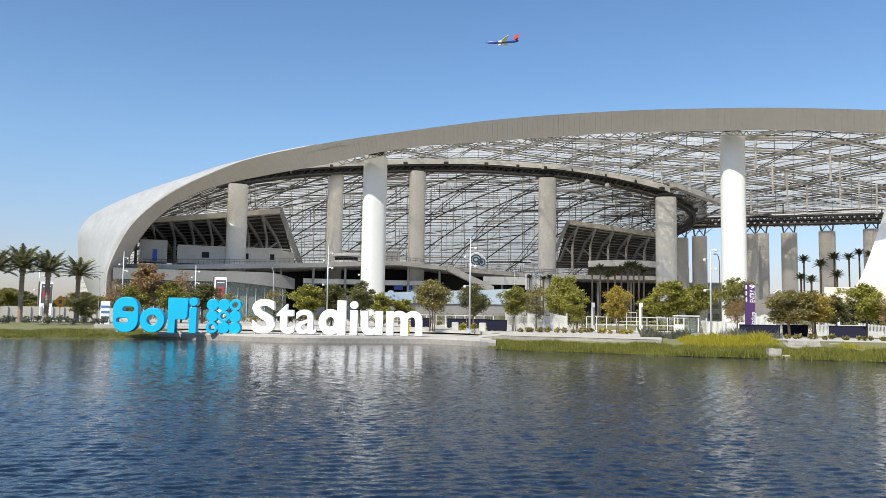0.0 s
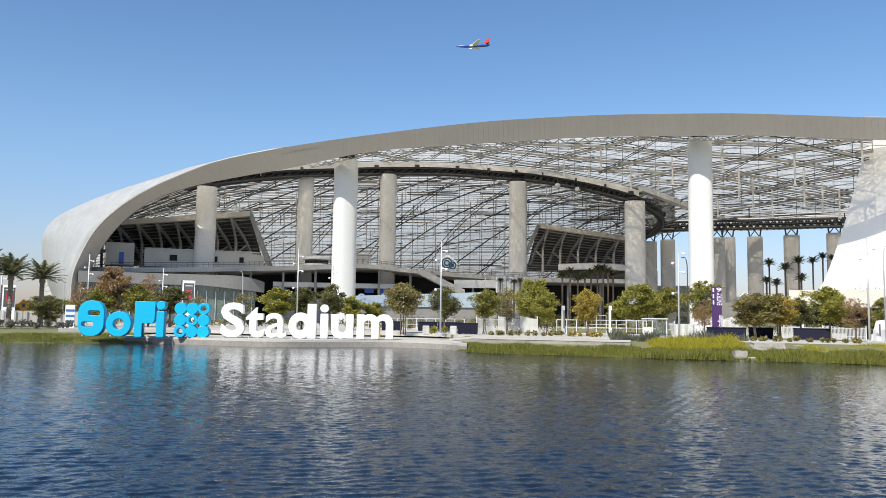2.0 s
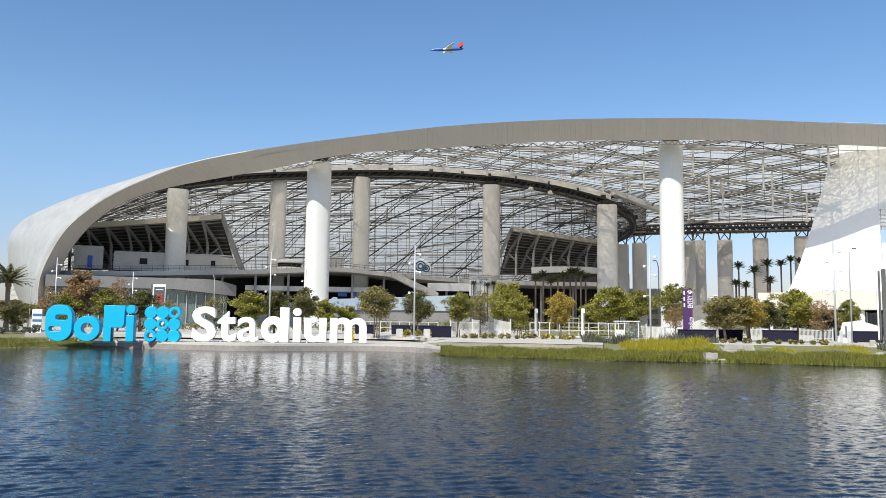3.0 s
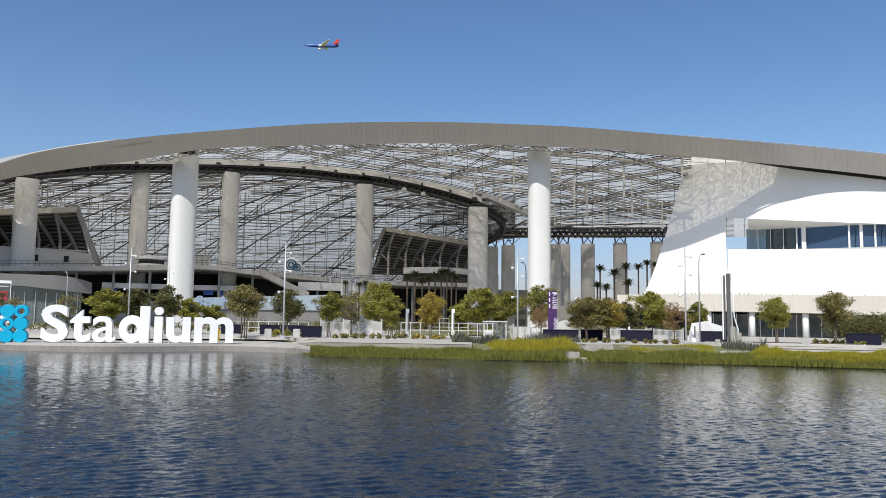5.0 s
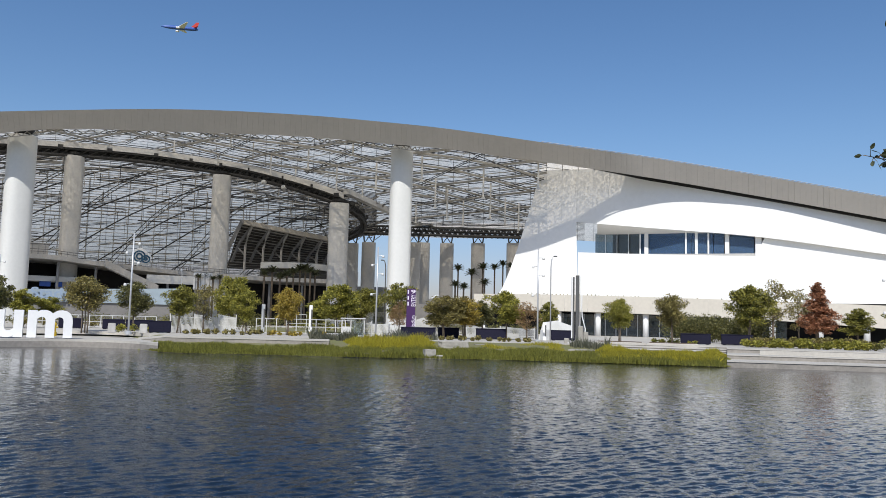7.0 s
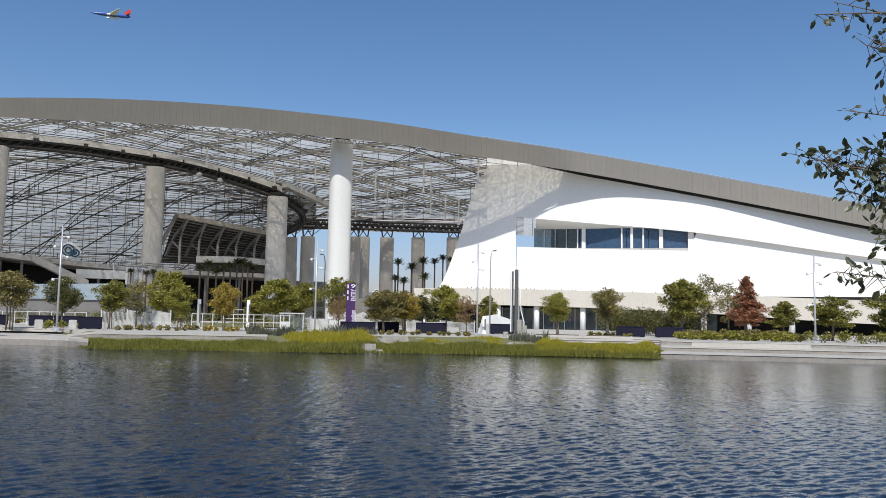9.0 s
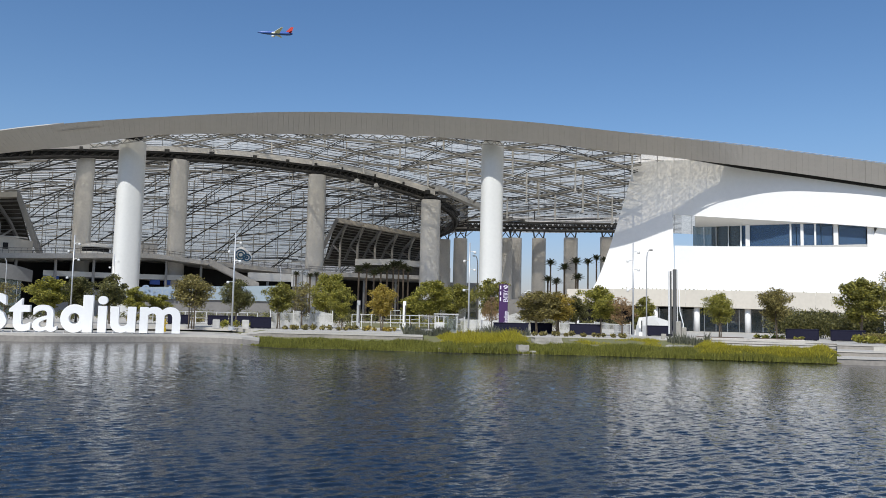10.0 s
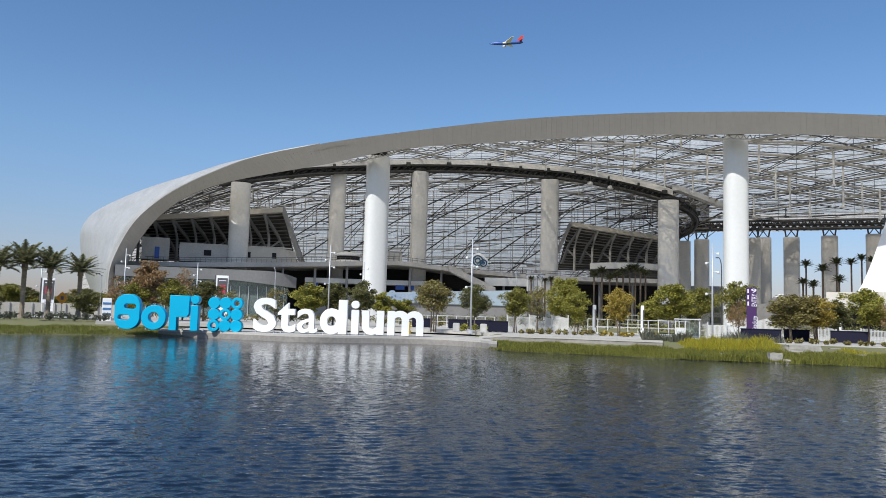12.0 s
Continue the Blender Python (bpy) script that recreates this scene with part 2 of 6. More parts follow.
PAVING = surface("pale_paving", (0.47, 0.445, 0.40), 0.8, coarse=0.25, fine=5.0, vary=0.18, bump=0.004)
BEIGE = surface("beige_podium_panel", (0.56, 0.52, 0.45), 0.7, coarse=0.1, fine=2.0, vary=0.1)
# darker copy of the raw concrete, with shadow put into its colour
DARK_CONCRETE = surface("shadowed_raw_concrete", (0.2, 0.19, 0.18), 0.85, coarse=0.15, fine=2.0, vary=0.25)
STEEL_LIGHT = surface("light_grey_painted_steel", (0.72, 0.70, 0.66), 0.45, coarse=0.2, fine=4.0, vary=0.15)
ROOF_STEEL = surface("grey_painted_roof_tube", (0.42, 0.395, 0.35), 0.5, coarse=0.2, fine=4.0, vary=0.15)
STEEL_DARK = surface("dark_steel_cable", (0.07, 0.07, 0.07), 0.5, coarse=0.3, fine=4.0, vary=0.3)
RING_STEEL = surface("dark_ring_steel", (0.045, 0.043, 0.04), 0.55, coarse=0.4, fine=4.0, vary=0.4)
BLACK = surface("black_rubber_bearing", (0.02, 0.02, 0.02), 0.7, vary=0.3)
FOIL = film_skin("roof_foil", (0.76, 0.735, 0.69), 0.62)
SIGN_BLUE = surface("cyan_sign_paint", (0.0, 0.42, 0.66), 0.4, coarse=0.4, fine=5, vary=0.06)
SIGN_WHITE = surface("white_sign_paint", (0.86, 0.86, 0.85), 0.4, coarse=0.4, fine=5, vary=0.04)
POLE_GREY = surface("galvanised_pole", (0.55, 0.56, 0.57), 0.4, 0.4, vary=0.1)
POLE_DARK = surface("dark_pole", (0.09, 0.09, 0.09), 0.5, vary=0.2)
NAVY = surface("navy_planter_paint", (0.013, 0.013, 0.03), 0.8, vary=0.3, spec=0.2)
PURPLE = surface("purple_banner", (0.06, 0.018, 0.1), 0.65, vary=0.1)
LETTER_PALE = surface("pale_lettering", (0.75, 0.7, 0.8), 0.5, vary=0.05)
WHITE_FENCE = surface("white_fence_paint", (0.6, 0.6, 0.58), 0.5, vary=0.08)
STONE = surface("pale_boulder", (0.36, 0.34, 0.3), 0.85, coarse=0.8, fine=6.0, vary=0.25, bump=0.03)
SOIL = surface("bark_mulch", (0.12, 0.085, 0.06), 0.95, coarse=0.6, fine=9.0, vary=0.4, bump=0.02)
TURF = surface("dry_turf", (0.13, 0.14, 0.05), 0.95, coarse=0.2, fine=3.0, vary=0.4, tint=(0.17, 0.15, 0.08))
BARK = surface("grey_bark", (0.16, 0.125, 0.09), 0.9, coarse=1.0, fine=12.0, vary=0.35, bump=0.02)
PALM_BARK = surface("palm_bark", (0.3, 0.24, 0.18), 0.95, coarse=1.5, fine=10.0, vary=0.4, bump=0.04)
# ribbon window glass: the sky's reflection is put into its blue
GLASS_BLUE = pane_glass("sky_reflection_glass", (0.16, 0.29, 0.5))
GLASS_GREEN = pane_glass("pale_green_glass", (0.4, 0.5, 0.48))
# deck undersides: their shade is put into this dark colour
DECK_SHADE = surface("shaded_deck_underside", (0.085, 0.08, 0.072), 0.9, coarse=0.15, fine=2.0, vary=0.35)
DRUM_CONCRETE = surface("drum_concrete", (0.18, 0.18, 0.18), 0.8, coarse=0.12, fine=2.0, vary=0.2)
GLASS_CLEAR = pane_glass("clear_glass", (0.82, 0.88, 0.87))
GLASS_CLEAR.node_tree.nodes["Principled BSDF"].inputs["Transmission Weight"].default_value = 0.97
GLASS_DARK = pane_glass("dark_glass", (0.25, 0.3, 0.32))
# near-black colour that stands for the shade inside unlit openings
SHADE_BLACK = surface("shaded_interior", (0.016, 0.016, 0.018), 0.9, vary=0.3)
PALE_BLUE = surface("pale_blue_hoarding", (0.3, 0.36, 0.4), 0.6, coarse=0.3, fine=2, vary=0.12)
YELLOW = surface("yellow_paint", (0.62, 0.42, 0.02), 0.5, vary=0.1)
CRIMSON = surface("crimson_print", (0.5, 0.04, 0.08), 0.5, vary=0.2)
ORANGE = surface("orange_sign_paint", (0.8, 0.32, 0.02), 0.5, vary=0.1)
LEAF_GREEN = leafy("green_leaves", (0.055, 0.065, 0.014), (0.37, 0.335, 0.06), 0.3)
LEAF_DARK = leafy("dark_green_leaves", (0.04, 0.045, 0.016), (0.24, 0.225, 0.07), 0.28)
LEAF_LIME = leafy("yellow_green_leaves", (0.09, 0.1, 0.018), (0.46, 0.42, 0.07), 0.33)
LEAF_OLIVE = leafy("olive_brown_leaves", (0.07, 0.06, 0.02), (0.38, 0.32, 0.1), 0.3)
LEAF_BROWN = leafy("dry_brown_leaves", (0.2, 0.12, 0.05), (0.42, 0.28, 0.14))
LEAF_GOLD = leafy("golden_autumn_leaves", (0.15, 0.11, 0.02), (0.58, 0.44, 0.08))
LEAF_RED = leafy("rust_red_autumn_leaves", (0.15, 0.055, 0.025), (0.52, 0.25, 0.13))
PALM_LEAF = leafy("palm_fronds", (0.1, 0.105, 0.05), (0.34, 0.33, 0.18), 0.35)
PALM_DARK = leafy("dark_palm_fronds", (0.05, 0.06, 0.028), (0.17, 0.18, 0.09))
REED = leafy("lakeside_reeds", (0.08, 0.095, 0.018), (0.33, 0.32, 0.06))
REED_GOLD = leafy("yellow_reeds", (0.22, 0.21, 0.02), (0.6, 0.52, 0.05), 0.42)
REED_GREY = leafy("grey_green_sage", (0.08, 0.09, 0.06), (0.19, 0.19, 0.14))

# ---- ground and lake ----
SHORE_AZ = [-75, -55, -40, -29.4, -19.6, -11.5, 2.8, 3.6, 10, 16.7, 29.4, 33, 44, 55, 65, 80]
SHORE_D = [60, 76, 80, 77, 77, 69, 66, 63, 59.5, 58, 59, 59, 60, 63, 66, 60]
LAND = 1.1


def shore(az):
    return smooth(SHORE_AZ, SHORE_D, az)


def bank_near(az):
    return min(6.0 / max(math.cos(radians(az)), 0.08), 40.0)


WAVE = 0.0066           # wave height against length
QUAY = (-20.0, 3.3)      # bearings of the sign's quay
STEPS = (43.7, 76.0)     # bearings of the stepped quay

rows = []
for i in range(0, 361, 2):
    az = -180 + i
    lake = abs(az) < 78
    if lake:
        dn, ds = bank_near(az), max(shore(az), bank_near(az) + 1)
        rr = [(0.0, 1.0), (max(dn - 3.5, 0.5), 0.95), (dn - 1.0, 0.35), (dn + 1.5, -0.9), (ds - 3, -1.6), (ds + 0.1, -0.7),
              (ds + 0.9, 0.08), (ds + 4.5, 0.62), (ds + 9.0, LAND - 0.02), (ds + 20, LAND), (140, LAND), (260, LAND), (700, LAND), (2000, LAND), (4600, LAND)]
        if 34 < az <= 43:
            rr[6:9] = [(ds + 0.9, 0.08), (ds + 4.5, 0.38), (ds + 9.0, 0.4)]
        elif az > 43:
            rr[4:9] = [(ds - 3, -1.6), (ds + 0.3, -1.2), (ds + 0.9, 0.0), (ds + 4.5, 0.2), (ds + 11.0, 0.6)]
        elif QUAY[0] < az < QUAY[1]:
            rr[4:9] = [(ds - 3, -1.6), (ds + 0.3, -1.2), (ds + 0.7, 0.2), (ds + 4.5, 0.3), (ds + 11.0, 0.5)]
    else:
        rr = [(0.0, 1.0)] + [(k * 5.0, LAND) for k in range(1, 10)] + [(140, LAND), (260, LAND), (700, LAND), (2000, LAND), (4600, LAND)]
    rows.append([pp(az, d, z) for d, z in rr])
b = Build()
b.sheet(rows, flip=True)
tagged(part("ground", b, TURF, shade=True), "flat dry ground with sparse turf and mulch round the lake", "ground", kind="structure")

# rippled water: short wind waves of many lengths and bearings
rng = np.random.RandomState(7)
wave_az = np.radians(np.arange(-79, 79.1, 0.19))
radii = [8.0]
while radii[-1] < 84:
    radii.append(radii[-1] * 1.0037)
radii = np.array(radii)
AZ, RR = np.meshgrid(wave_az, radii, indexing="ij")
edge_far = np.array([[max(shore(math.degrees(a)) + 1.2, 12)] for a in wave_az])
edge_near = np.array([[max(bank_near(math.degrees(a)) - 2.5, 2.0)] for a in wave_az])
RR = edge_near + (RR - radii[0]) / (radii[-1] - radii[0]) * (edge_far - edge_near)
X, Y = RR * np.sin(AZ), RR * np.cos(AZ)
Z = np.zeros_like(X)
for k in range(46):
    length = 0.14 * (0.46 / 0.14) ** rng.rand()
    heading = 0.3 + rng.normal() * 0.5
    kx, ky = 2 * np.pi / length * np.cos(heading + np.pi / 2), 2 * np.pi / length * np.sin(heading + np.pi / 2)
    fade = np.clip(1.6 - RR * 0.0037 * 2.7 / length, 0.0, 1.0)
    patch = 0.75 + 0.5 * np.sin(X * 0.11 * rng.rand() + Y * 0.13 * rng.rand() + 6 * rng.rand())
    ph = kx * X + ky * Y + 6.283 * rng.rand()
    Z += WAVE * length * fade * patch * (np.sin(ph) + 0.25 * np.sin(2 * ph + 0.5))
na, nr = X.shape
me = bpy.data.meshes.new("lake_water")
ii, jj = np.meshgrid(np.arange(na - 1), np.arange(nr - 1), indexing="ij")
o = (ii * nr + jj).ravel()
quads = np.stack([o, o + nr, o + nr + 1, o + 1], 1).astype(np.int32)
me.vertices.add(na * nr)
me.vertices.foreach_set("co", np.stack([X.ravel(), Y.ravel(), Z.ravel()], 1).astype(np.float32).ravel())
me.loops.add(quads.size)
me.loops.foreach_set("vertex_index", quads.ravel())
me.polygons.add(len(quads))
me.polygons.foreach_set("loop_start", np.arange(0, quads.size, 4, dtype=np.int32))
me.update(calc_edges=True)
me.polygons.foreach_set("use_smooth", np.ones(len(quads), dtype=bool))
tagged(part("lake_water", me, WATER), "rippled dark blue lake water", "water", kind="structure")

# promenade paving behind the quay and the reeds
b = Build()
b.curved(-21, 60, lambda a: shore(a) + (11.5 if a < 3.3 or a > 44 else 16.5 if a > 34.4 else 9.3), lambda a: 17, LAND - 0.3, LAND + 0.03, 80)
tagged(part("promenade_pavement", b, PAVING), "pale concrete promenade along the lake", "pavement", kind="structure")

b = Build()
b.curved(-24, 68, 84, 242, LAND - 0.3, LAND + 0.02, 60)
tagged(part("plaza_pavement", b, PAVING), "wide pale concrete plaza round the stadium", "pavement", kind="structure")

# quay in front of the letters, with its pale coping
b = Build()
b.curved(QUAY[0], QUAY[1] + 0.6, lambda a: shore(a), 0.6, -1.2, 0.45, 40)
tagged(part("quay_wall", b, SHADED_FACE), "grey concrete quay wall at the water", "quay", kind="structure")
b = Build()
b.curved(QUAY[0], QUAY[1] + 0.6, lambda a: shore(a) + 0.1, 12.0, 0.38, 0.64, 40)
tagged(part("quay_deck", b, PAVING), "pale concrete deck under the sign", "pavement", kind="structure")
def seat_top(a):
    return 0.7 + 0.38 * max(0.0, min(1.0, (a - 2.6) / 1.6))


b = Build()
b.curved(2.6, 15.6, lambda a: shore(a) + 5.25, 4.3, 0.2, lambda a: seat_top(a) - 0.1, 30)
seat = tagged(part("seat_wall", b, SHADED_FACE), "long low concrete seat wall with a pale coping", "wall", kind="structure")
b = Build()
b.curved(2.6, 15.6, lambda a: shore(a) + 5.2, 4.4, lambda a: seat_top(a) - 0.1, seat_top, 30)
part("coping", b, PAVING, seat, "pale coping")

# stepped quay towards the theatre's side
def quay_step(a0, a1, off, z1, deep, label):
    # riser painted darker than the tread, as its shaded side
    b = Build()
    b.curved(a0, a1, lambda a: shore(a) + off + 0.06, deep, -1.0, z1 - 0.07, 30)
    st = part("quay_step", b, SHADED_FACE)
    tagged(st, label, "step", kind="structure")
    b = Build()
    b.curved(a0, a1, lambda a: shore(a) + off, deep + 0.1, z1 - 0.07, z1, 30)
    part("tread", b, PAVING, st, "pale concrete tread")


for off, z1 in ((0.0, 0.45), (4.0, 0.8), (9.5, 1.15)):
    quay_step(STEPS[0], STEPS[1], off, z1, 5.9, "broad pale concrete quay step")
for k in range(5):
    quay_step(34.4, 43.8, 8.0 + 2.0 * k, 0.5 + 0.16 * k, 2.2, "shallow pale concrete step up to the promenade")
b = Build()
b.curved(45.8, 53.3, lambda a: shore(a) + 6.0, 0.7, 0.6, 1.12, 16)
tagged(part("bench_wall", b, PAVING), "low pale concrete bench wall", "wall", kind="structure")

# ---- stadium canopy ----
OUTER = [(-23.4, -0.5, 188), (-23.37, 0.68, 188), (-23.32, 2.55, 187), (-22.8, 4.2, 186), (-21.95, 5.85, 184), (-20.5, 7.4, 182), (-18.55, 8.78, 178),
         (-16.66, 9.78, 174), (-14.74, 10.7, 170), (-9.55, 12.15, 163), (-3.76, 13.26, 156), (4.65, 14.38, 149), (12.89, 14.74, 146), (20.5, 14.5, 145),
         (24.25, 14.2, 143.5), (30.8, 13.35, 141.5), (38.2, 12.19, 145.6), (45.9, 10.6, 148.6), (55.05, 8.36, 156.6), (66, 5.4, 169.6)]
INNER = [(-22.65, -0.5), (-22.63, 0.7), (-22.47, 1.9), (-22.03, 3.6), (-21.25, 5.15), (-20.1, 6.6), (-18.4, 7.95), (-16.2, 8.92), (-13.2, 9.76), (-9.0, 10.75),
         (-3.7, 12.05), (4.66, 12.84), (12.89, 13.21), (20.54, 12.98), (24.25, 12.75), (30.82, 11.96), (38.2, 10.79), (45.88, 9.2), (55.01, 6.99), (66, 4.1)]
IDX = list(range(20))


def run_length(pts):
    """Length along a table of points, as the spline's parameter."""
    out = [0.0]
    for p, q in zip(pts, pts[1:]):
        out.append(out[-1] + math.hypot(q[0] - p[0], q[1] - p[1]))
    return out


OUT_T, IN_T = run_length(OUTER), run_length(INNER)


def outer(s, back=0.0):
    a, e, d = (smooth(OUT_T, [q[k] for q in OUTER], float(np.interp(s, IDX, OUT_T))) for k in range(3))
    return a, e, d + back


def inner(s):
    a, e = (smooth(IN_T, [q[k] for q in INNER], float(np.interp(s, IDX, IN_T))) for k in range(2))
    return a, e, outer(s)[2] + 4.0 - 1.6 * max(0.0, min(1.0, (a - 33) / 5))


def at(q):
    return pp(q[0], q[2], up(q[1], q[2]))


canopy = thing("stadium_canopy", "huge curved stadium roof with grey fascia and pale foil skin", "roof")

# fascia: one panel after another along the arch, with open joints
lengths = [0.0]
fine = [19 * i / 760 for i in range(761)]
for p, q in zip(fine, fine[1:]):
    lengths.append(lengths[-1] + (at(outer(q)) - at(outer(p))).length)
count = 280
for i in range(count):
    s0, s1 = (float(np.interp(lengths[-1] * k / count, lengths, fine)) for k in (i + 0.009, i + 0.991))
    quad = [at(inner(s0)), at(inner(s1)), at(outer(s1)), at(outer(s0))]
    nrm = (quad[1] - quad[0]).cross(quad[3] - quad[0]).normalized() * 0.25
    if nrm.y < 0:
        nrm = -nrm
    nrm.z = 0
    b = Build()
    b.slab(quad, [p + nrm for p in quad])
    part("fascia_panel", b, FASCIA, canopy)
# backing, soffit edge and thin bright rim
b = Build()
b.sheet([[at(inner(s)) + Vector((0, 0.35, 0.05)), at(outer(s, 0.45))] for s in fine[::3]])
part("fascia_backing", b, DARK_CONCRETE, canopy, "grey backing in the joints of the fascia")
b = Build()
b.tube([at(outer(s, 0.6)) + Vector((0, 0, 0.12)) for s in fine[600::4]], 0.06, 6)
part("fascia_rim", b, SHELL_PANEL, canopy, "thin white rim along the top edge")

# unseen closed deck behind the fascia, added to shade columns and theatre wall
rows = []
for i in range(121):
    s = 8.6 + (19 - 8.6) * i / 120
    a, e, d = outer(s, 0.3)
    depth = 9.5 if a > 37 else 3.2 if a > 28.5 else 6.5
    rows.append([pp(a, d + 0.7, up(e, d) - 0.3), pp(a, d + depth / 2, up(e, d) - 0.1), pp(a, d + depth, up(e, d) - 0.3)])
b = Build()
b.sheet(rows)
deck = part("edge_deck", b, SHELL_PANEL, canopy, "unseen deck behind the fascia, added to cast shade")
mod = deck.modifiers.new("thickness", "SOLIDIFY")
mod.thickness = 0.3

# white shell on the far-turned side
SIL = [(-23.95, -0.3), (-24.3, 0.9), (-24.95, 2.6), (-25.2, 4.2), (-25.15, 5.25), (-24.3, 6.42), (-21.6, 7.98), (-18.2, 9.42), (-15.4, 10.52), (-9.8, 11.98)]
rows = []
for i in range(37):
    s = 9.0 * i / 36
    a, e, d = outer(s, 0.3)
    a2, e2 = (smooth(IDX[:10], [q[k] for q in SIL], s) for k in range(2))
    row = []
    for j in range(15):
        v = j / 14
        g = math.sin(min(v / 0.55, 1.0) * math.pi / 2) if v <= 0.55 else 1 - 0.55 * ((v - 0.55) / 0.45) ** 2
        dd = d + (95 - 81 * max(0.0, min(1.0, (s - 4.5) / 2.5))) * v
        row.append(pp(a + (a2 - a) * g, dd, max(up(e + (e2 - e) * g - (1.2 * max(0, v - 0.55) if s > 1 else 0), dd), 0.6 if s < 0.5 else -5)))
    rows.append(row)
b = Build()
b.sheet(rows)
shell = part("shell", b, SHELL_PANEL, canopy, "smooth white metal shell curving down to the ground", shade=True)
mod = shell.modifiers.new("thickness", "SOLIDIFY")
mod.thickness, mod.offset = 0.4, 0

# foil roof: four stations from the arch to the far edge
R_AZ = [-25, -20, -15, -10, -5, 0, 5, 10, 14, 17.5, 21, 25, 31, 38, 46, 55, 66]
R_D = [[228, 205, 178, 165, 159, 154.5, 150.5, 148.5, 147.5, 147, 146.5, 145, 143, 147.3, 150, 158, 171],
       [245, 225, 200, 208, 213, 216, 215, 208, 197, 200, 200, 200, 196, 190, 190, 196, 206],
       [300, 300, 300, 300, 300, 300, 298, 285, 252, 226, 225, 225, 224, 220, 218, 220, 225],
       [350, 352, 354, 355, 355, 354, 352, 345, 300, 247, 247, 247, 246, 243, 242, 244, 248]]
R_EL = [[4.4, 7.4, 10.0, 11.55, 12.7, 13.5, 14.1, 14.35, 14.4, 14.3, 14.15, 13.85, 13.05, 11.9, 10.25, 8.05, 5.15],
        [4.3, 7.3, 9.7, 10.75, 11.4, 11.7, 11.6, 11.1, 10.35, 9.7, 9.3, 8.9, 8.6, 8.1, 7.1, 5.6, 3.4],
        [4.0, 6.0, 6.9, 7.2, 7.4, 7.5, 7.5, 7.5, 7.6, 7.5, 7.5, 7.45, 7.3, 6.9, 6.1, 4.9, 3.0],
        [1.0, 1.8, 2.2, 2.3, 2.3, 2.3, 2.4, 2.6, 4.6, 6.2, 6.3, 6.3, 6.35, 6.0, 5.4, 4.4, 2.7]]
STATION = [0.0, 0.34, 0.72, 1.0]


def roof(az, v, drop=0.0):
    d = smooth(STATION, [smooth(R_AZ, r, az) for r in R_D], v)
    z = smooth(STATION, [up(smooth(R_AZ, r, az), smooth(R_AZ, q, az)) for r, q in zip(R_EL, R_D)], v)
    return pp(az, d, z - drop)


b = Build()
b.sheet([[roof(az, v / 30) for v in range(31)] for az in np.arange(-25, 66.1, 1.0)])
part("foil_skin", b, FOIL, canopy, "pale translucent foil roof skin", shade=True)


def line(p, q, drop, n=10):
    """A run under the roof; deep members stop at the theatre's wall."""
    run = [(p[0] + (q[0] - p[0]) * i / n, p[1] + (q[1] - p[1]) * i / n) for i in range(n + 1)]
    run = [r for r in run if drop < 0.3 or r[0] < 31.2] or run[:2]
    return [roof(a, v, drop) for a, v in (run if len(run) > 1 else run * 2)]


# diagrid of the open plaza's roof: tubes that rise and tubes that fall along the arch, by bearing and elevation
RISING = [[(-7.0, 10.9), (-2.6, 12.3)], [(-2.8, 11.3), (2.4, 12.9)], [(2.6, 11.3), (5.6, 12.2), (9.2, 13.3)], [(8.6, 11.15), (10.9, 11.9), (13.6, 12.46), (17.0, 13.2)],
          [(13.4, 10.8), (15.5, 11.24), (19.4, 12.15), (25.0, 12.9)], [(15.7, 10.1), (19.5, 10.7), (25.1, 11.39), (31.2, 12.1)], [(18.6, 9.35), (21.2, 9.81), (24.3, 10.31), (31.2, 11.15)],
          [(19.0, 8.2), (24.3, 9.04), (31.2, 9.95)], [(19.2, 7.4), (24.8, 8.09), (31.0, 8.8)]]
FALLING = [[(-5.0, 12.2), (0.0, 11.55)], [(-1.0, 12.85), (6.0, 11.75), (8.9, 11.3), (15.9, 10.69), (21.0, 10.2), (25.0, 9.2), (30.0, 8.1)],
           [(3.0, 12.75), (8.9, 12.03), (13.8, 11.5), (19.5, 10.88), (23.5, 10.14), (29.9, 8.53)], [(4.5, 13.2), (8.9, 12.75), (13.8, 12.51), (18.0, 11.91), (24.3, 11.26), (30.5, 9.75)],
           [(16.5, 13.1), (21.1, 12.48), (24.3, 12.2), (27.2, 11.73), (31.0, 10.8)], [(24.5, 12.9), (31.2, 11.85)], [(17.0, 9.95), (21.4, 9.48), (24.3, 8.91), (29.5, 7.71)]]


def under(az, el, drop):
    """Place under the roof's skin seen from the shore at that bearing and elevation."""
    lo, hi = 0.0, 1.0
    for _ in range(26):
        v = (lo + hi) / 2
        p = roof(az, v, drop)
        if math.degrees(math.atan2(p.z - EYE, math.hypot(p.x, p.y))) > el:
            lo = v
        else:
            hi = v
    return roof(az, lo, drop)


def run_under(knots, drop, n, lift=0.0):
    az = [k[0] for k in knots]
    el = [k[1] for k in knots]
    return [under(a, smooth(az, el, a) + lift, drop) for a in (az[0] + (az[-1] - az[0]) * i / n for i in range(n + 1))]


ties, knobs = Build(), Build()
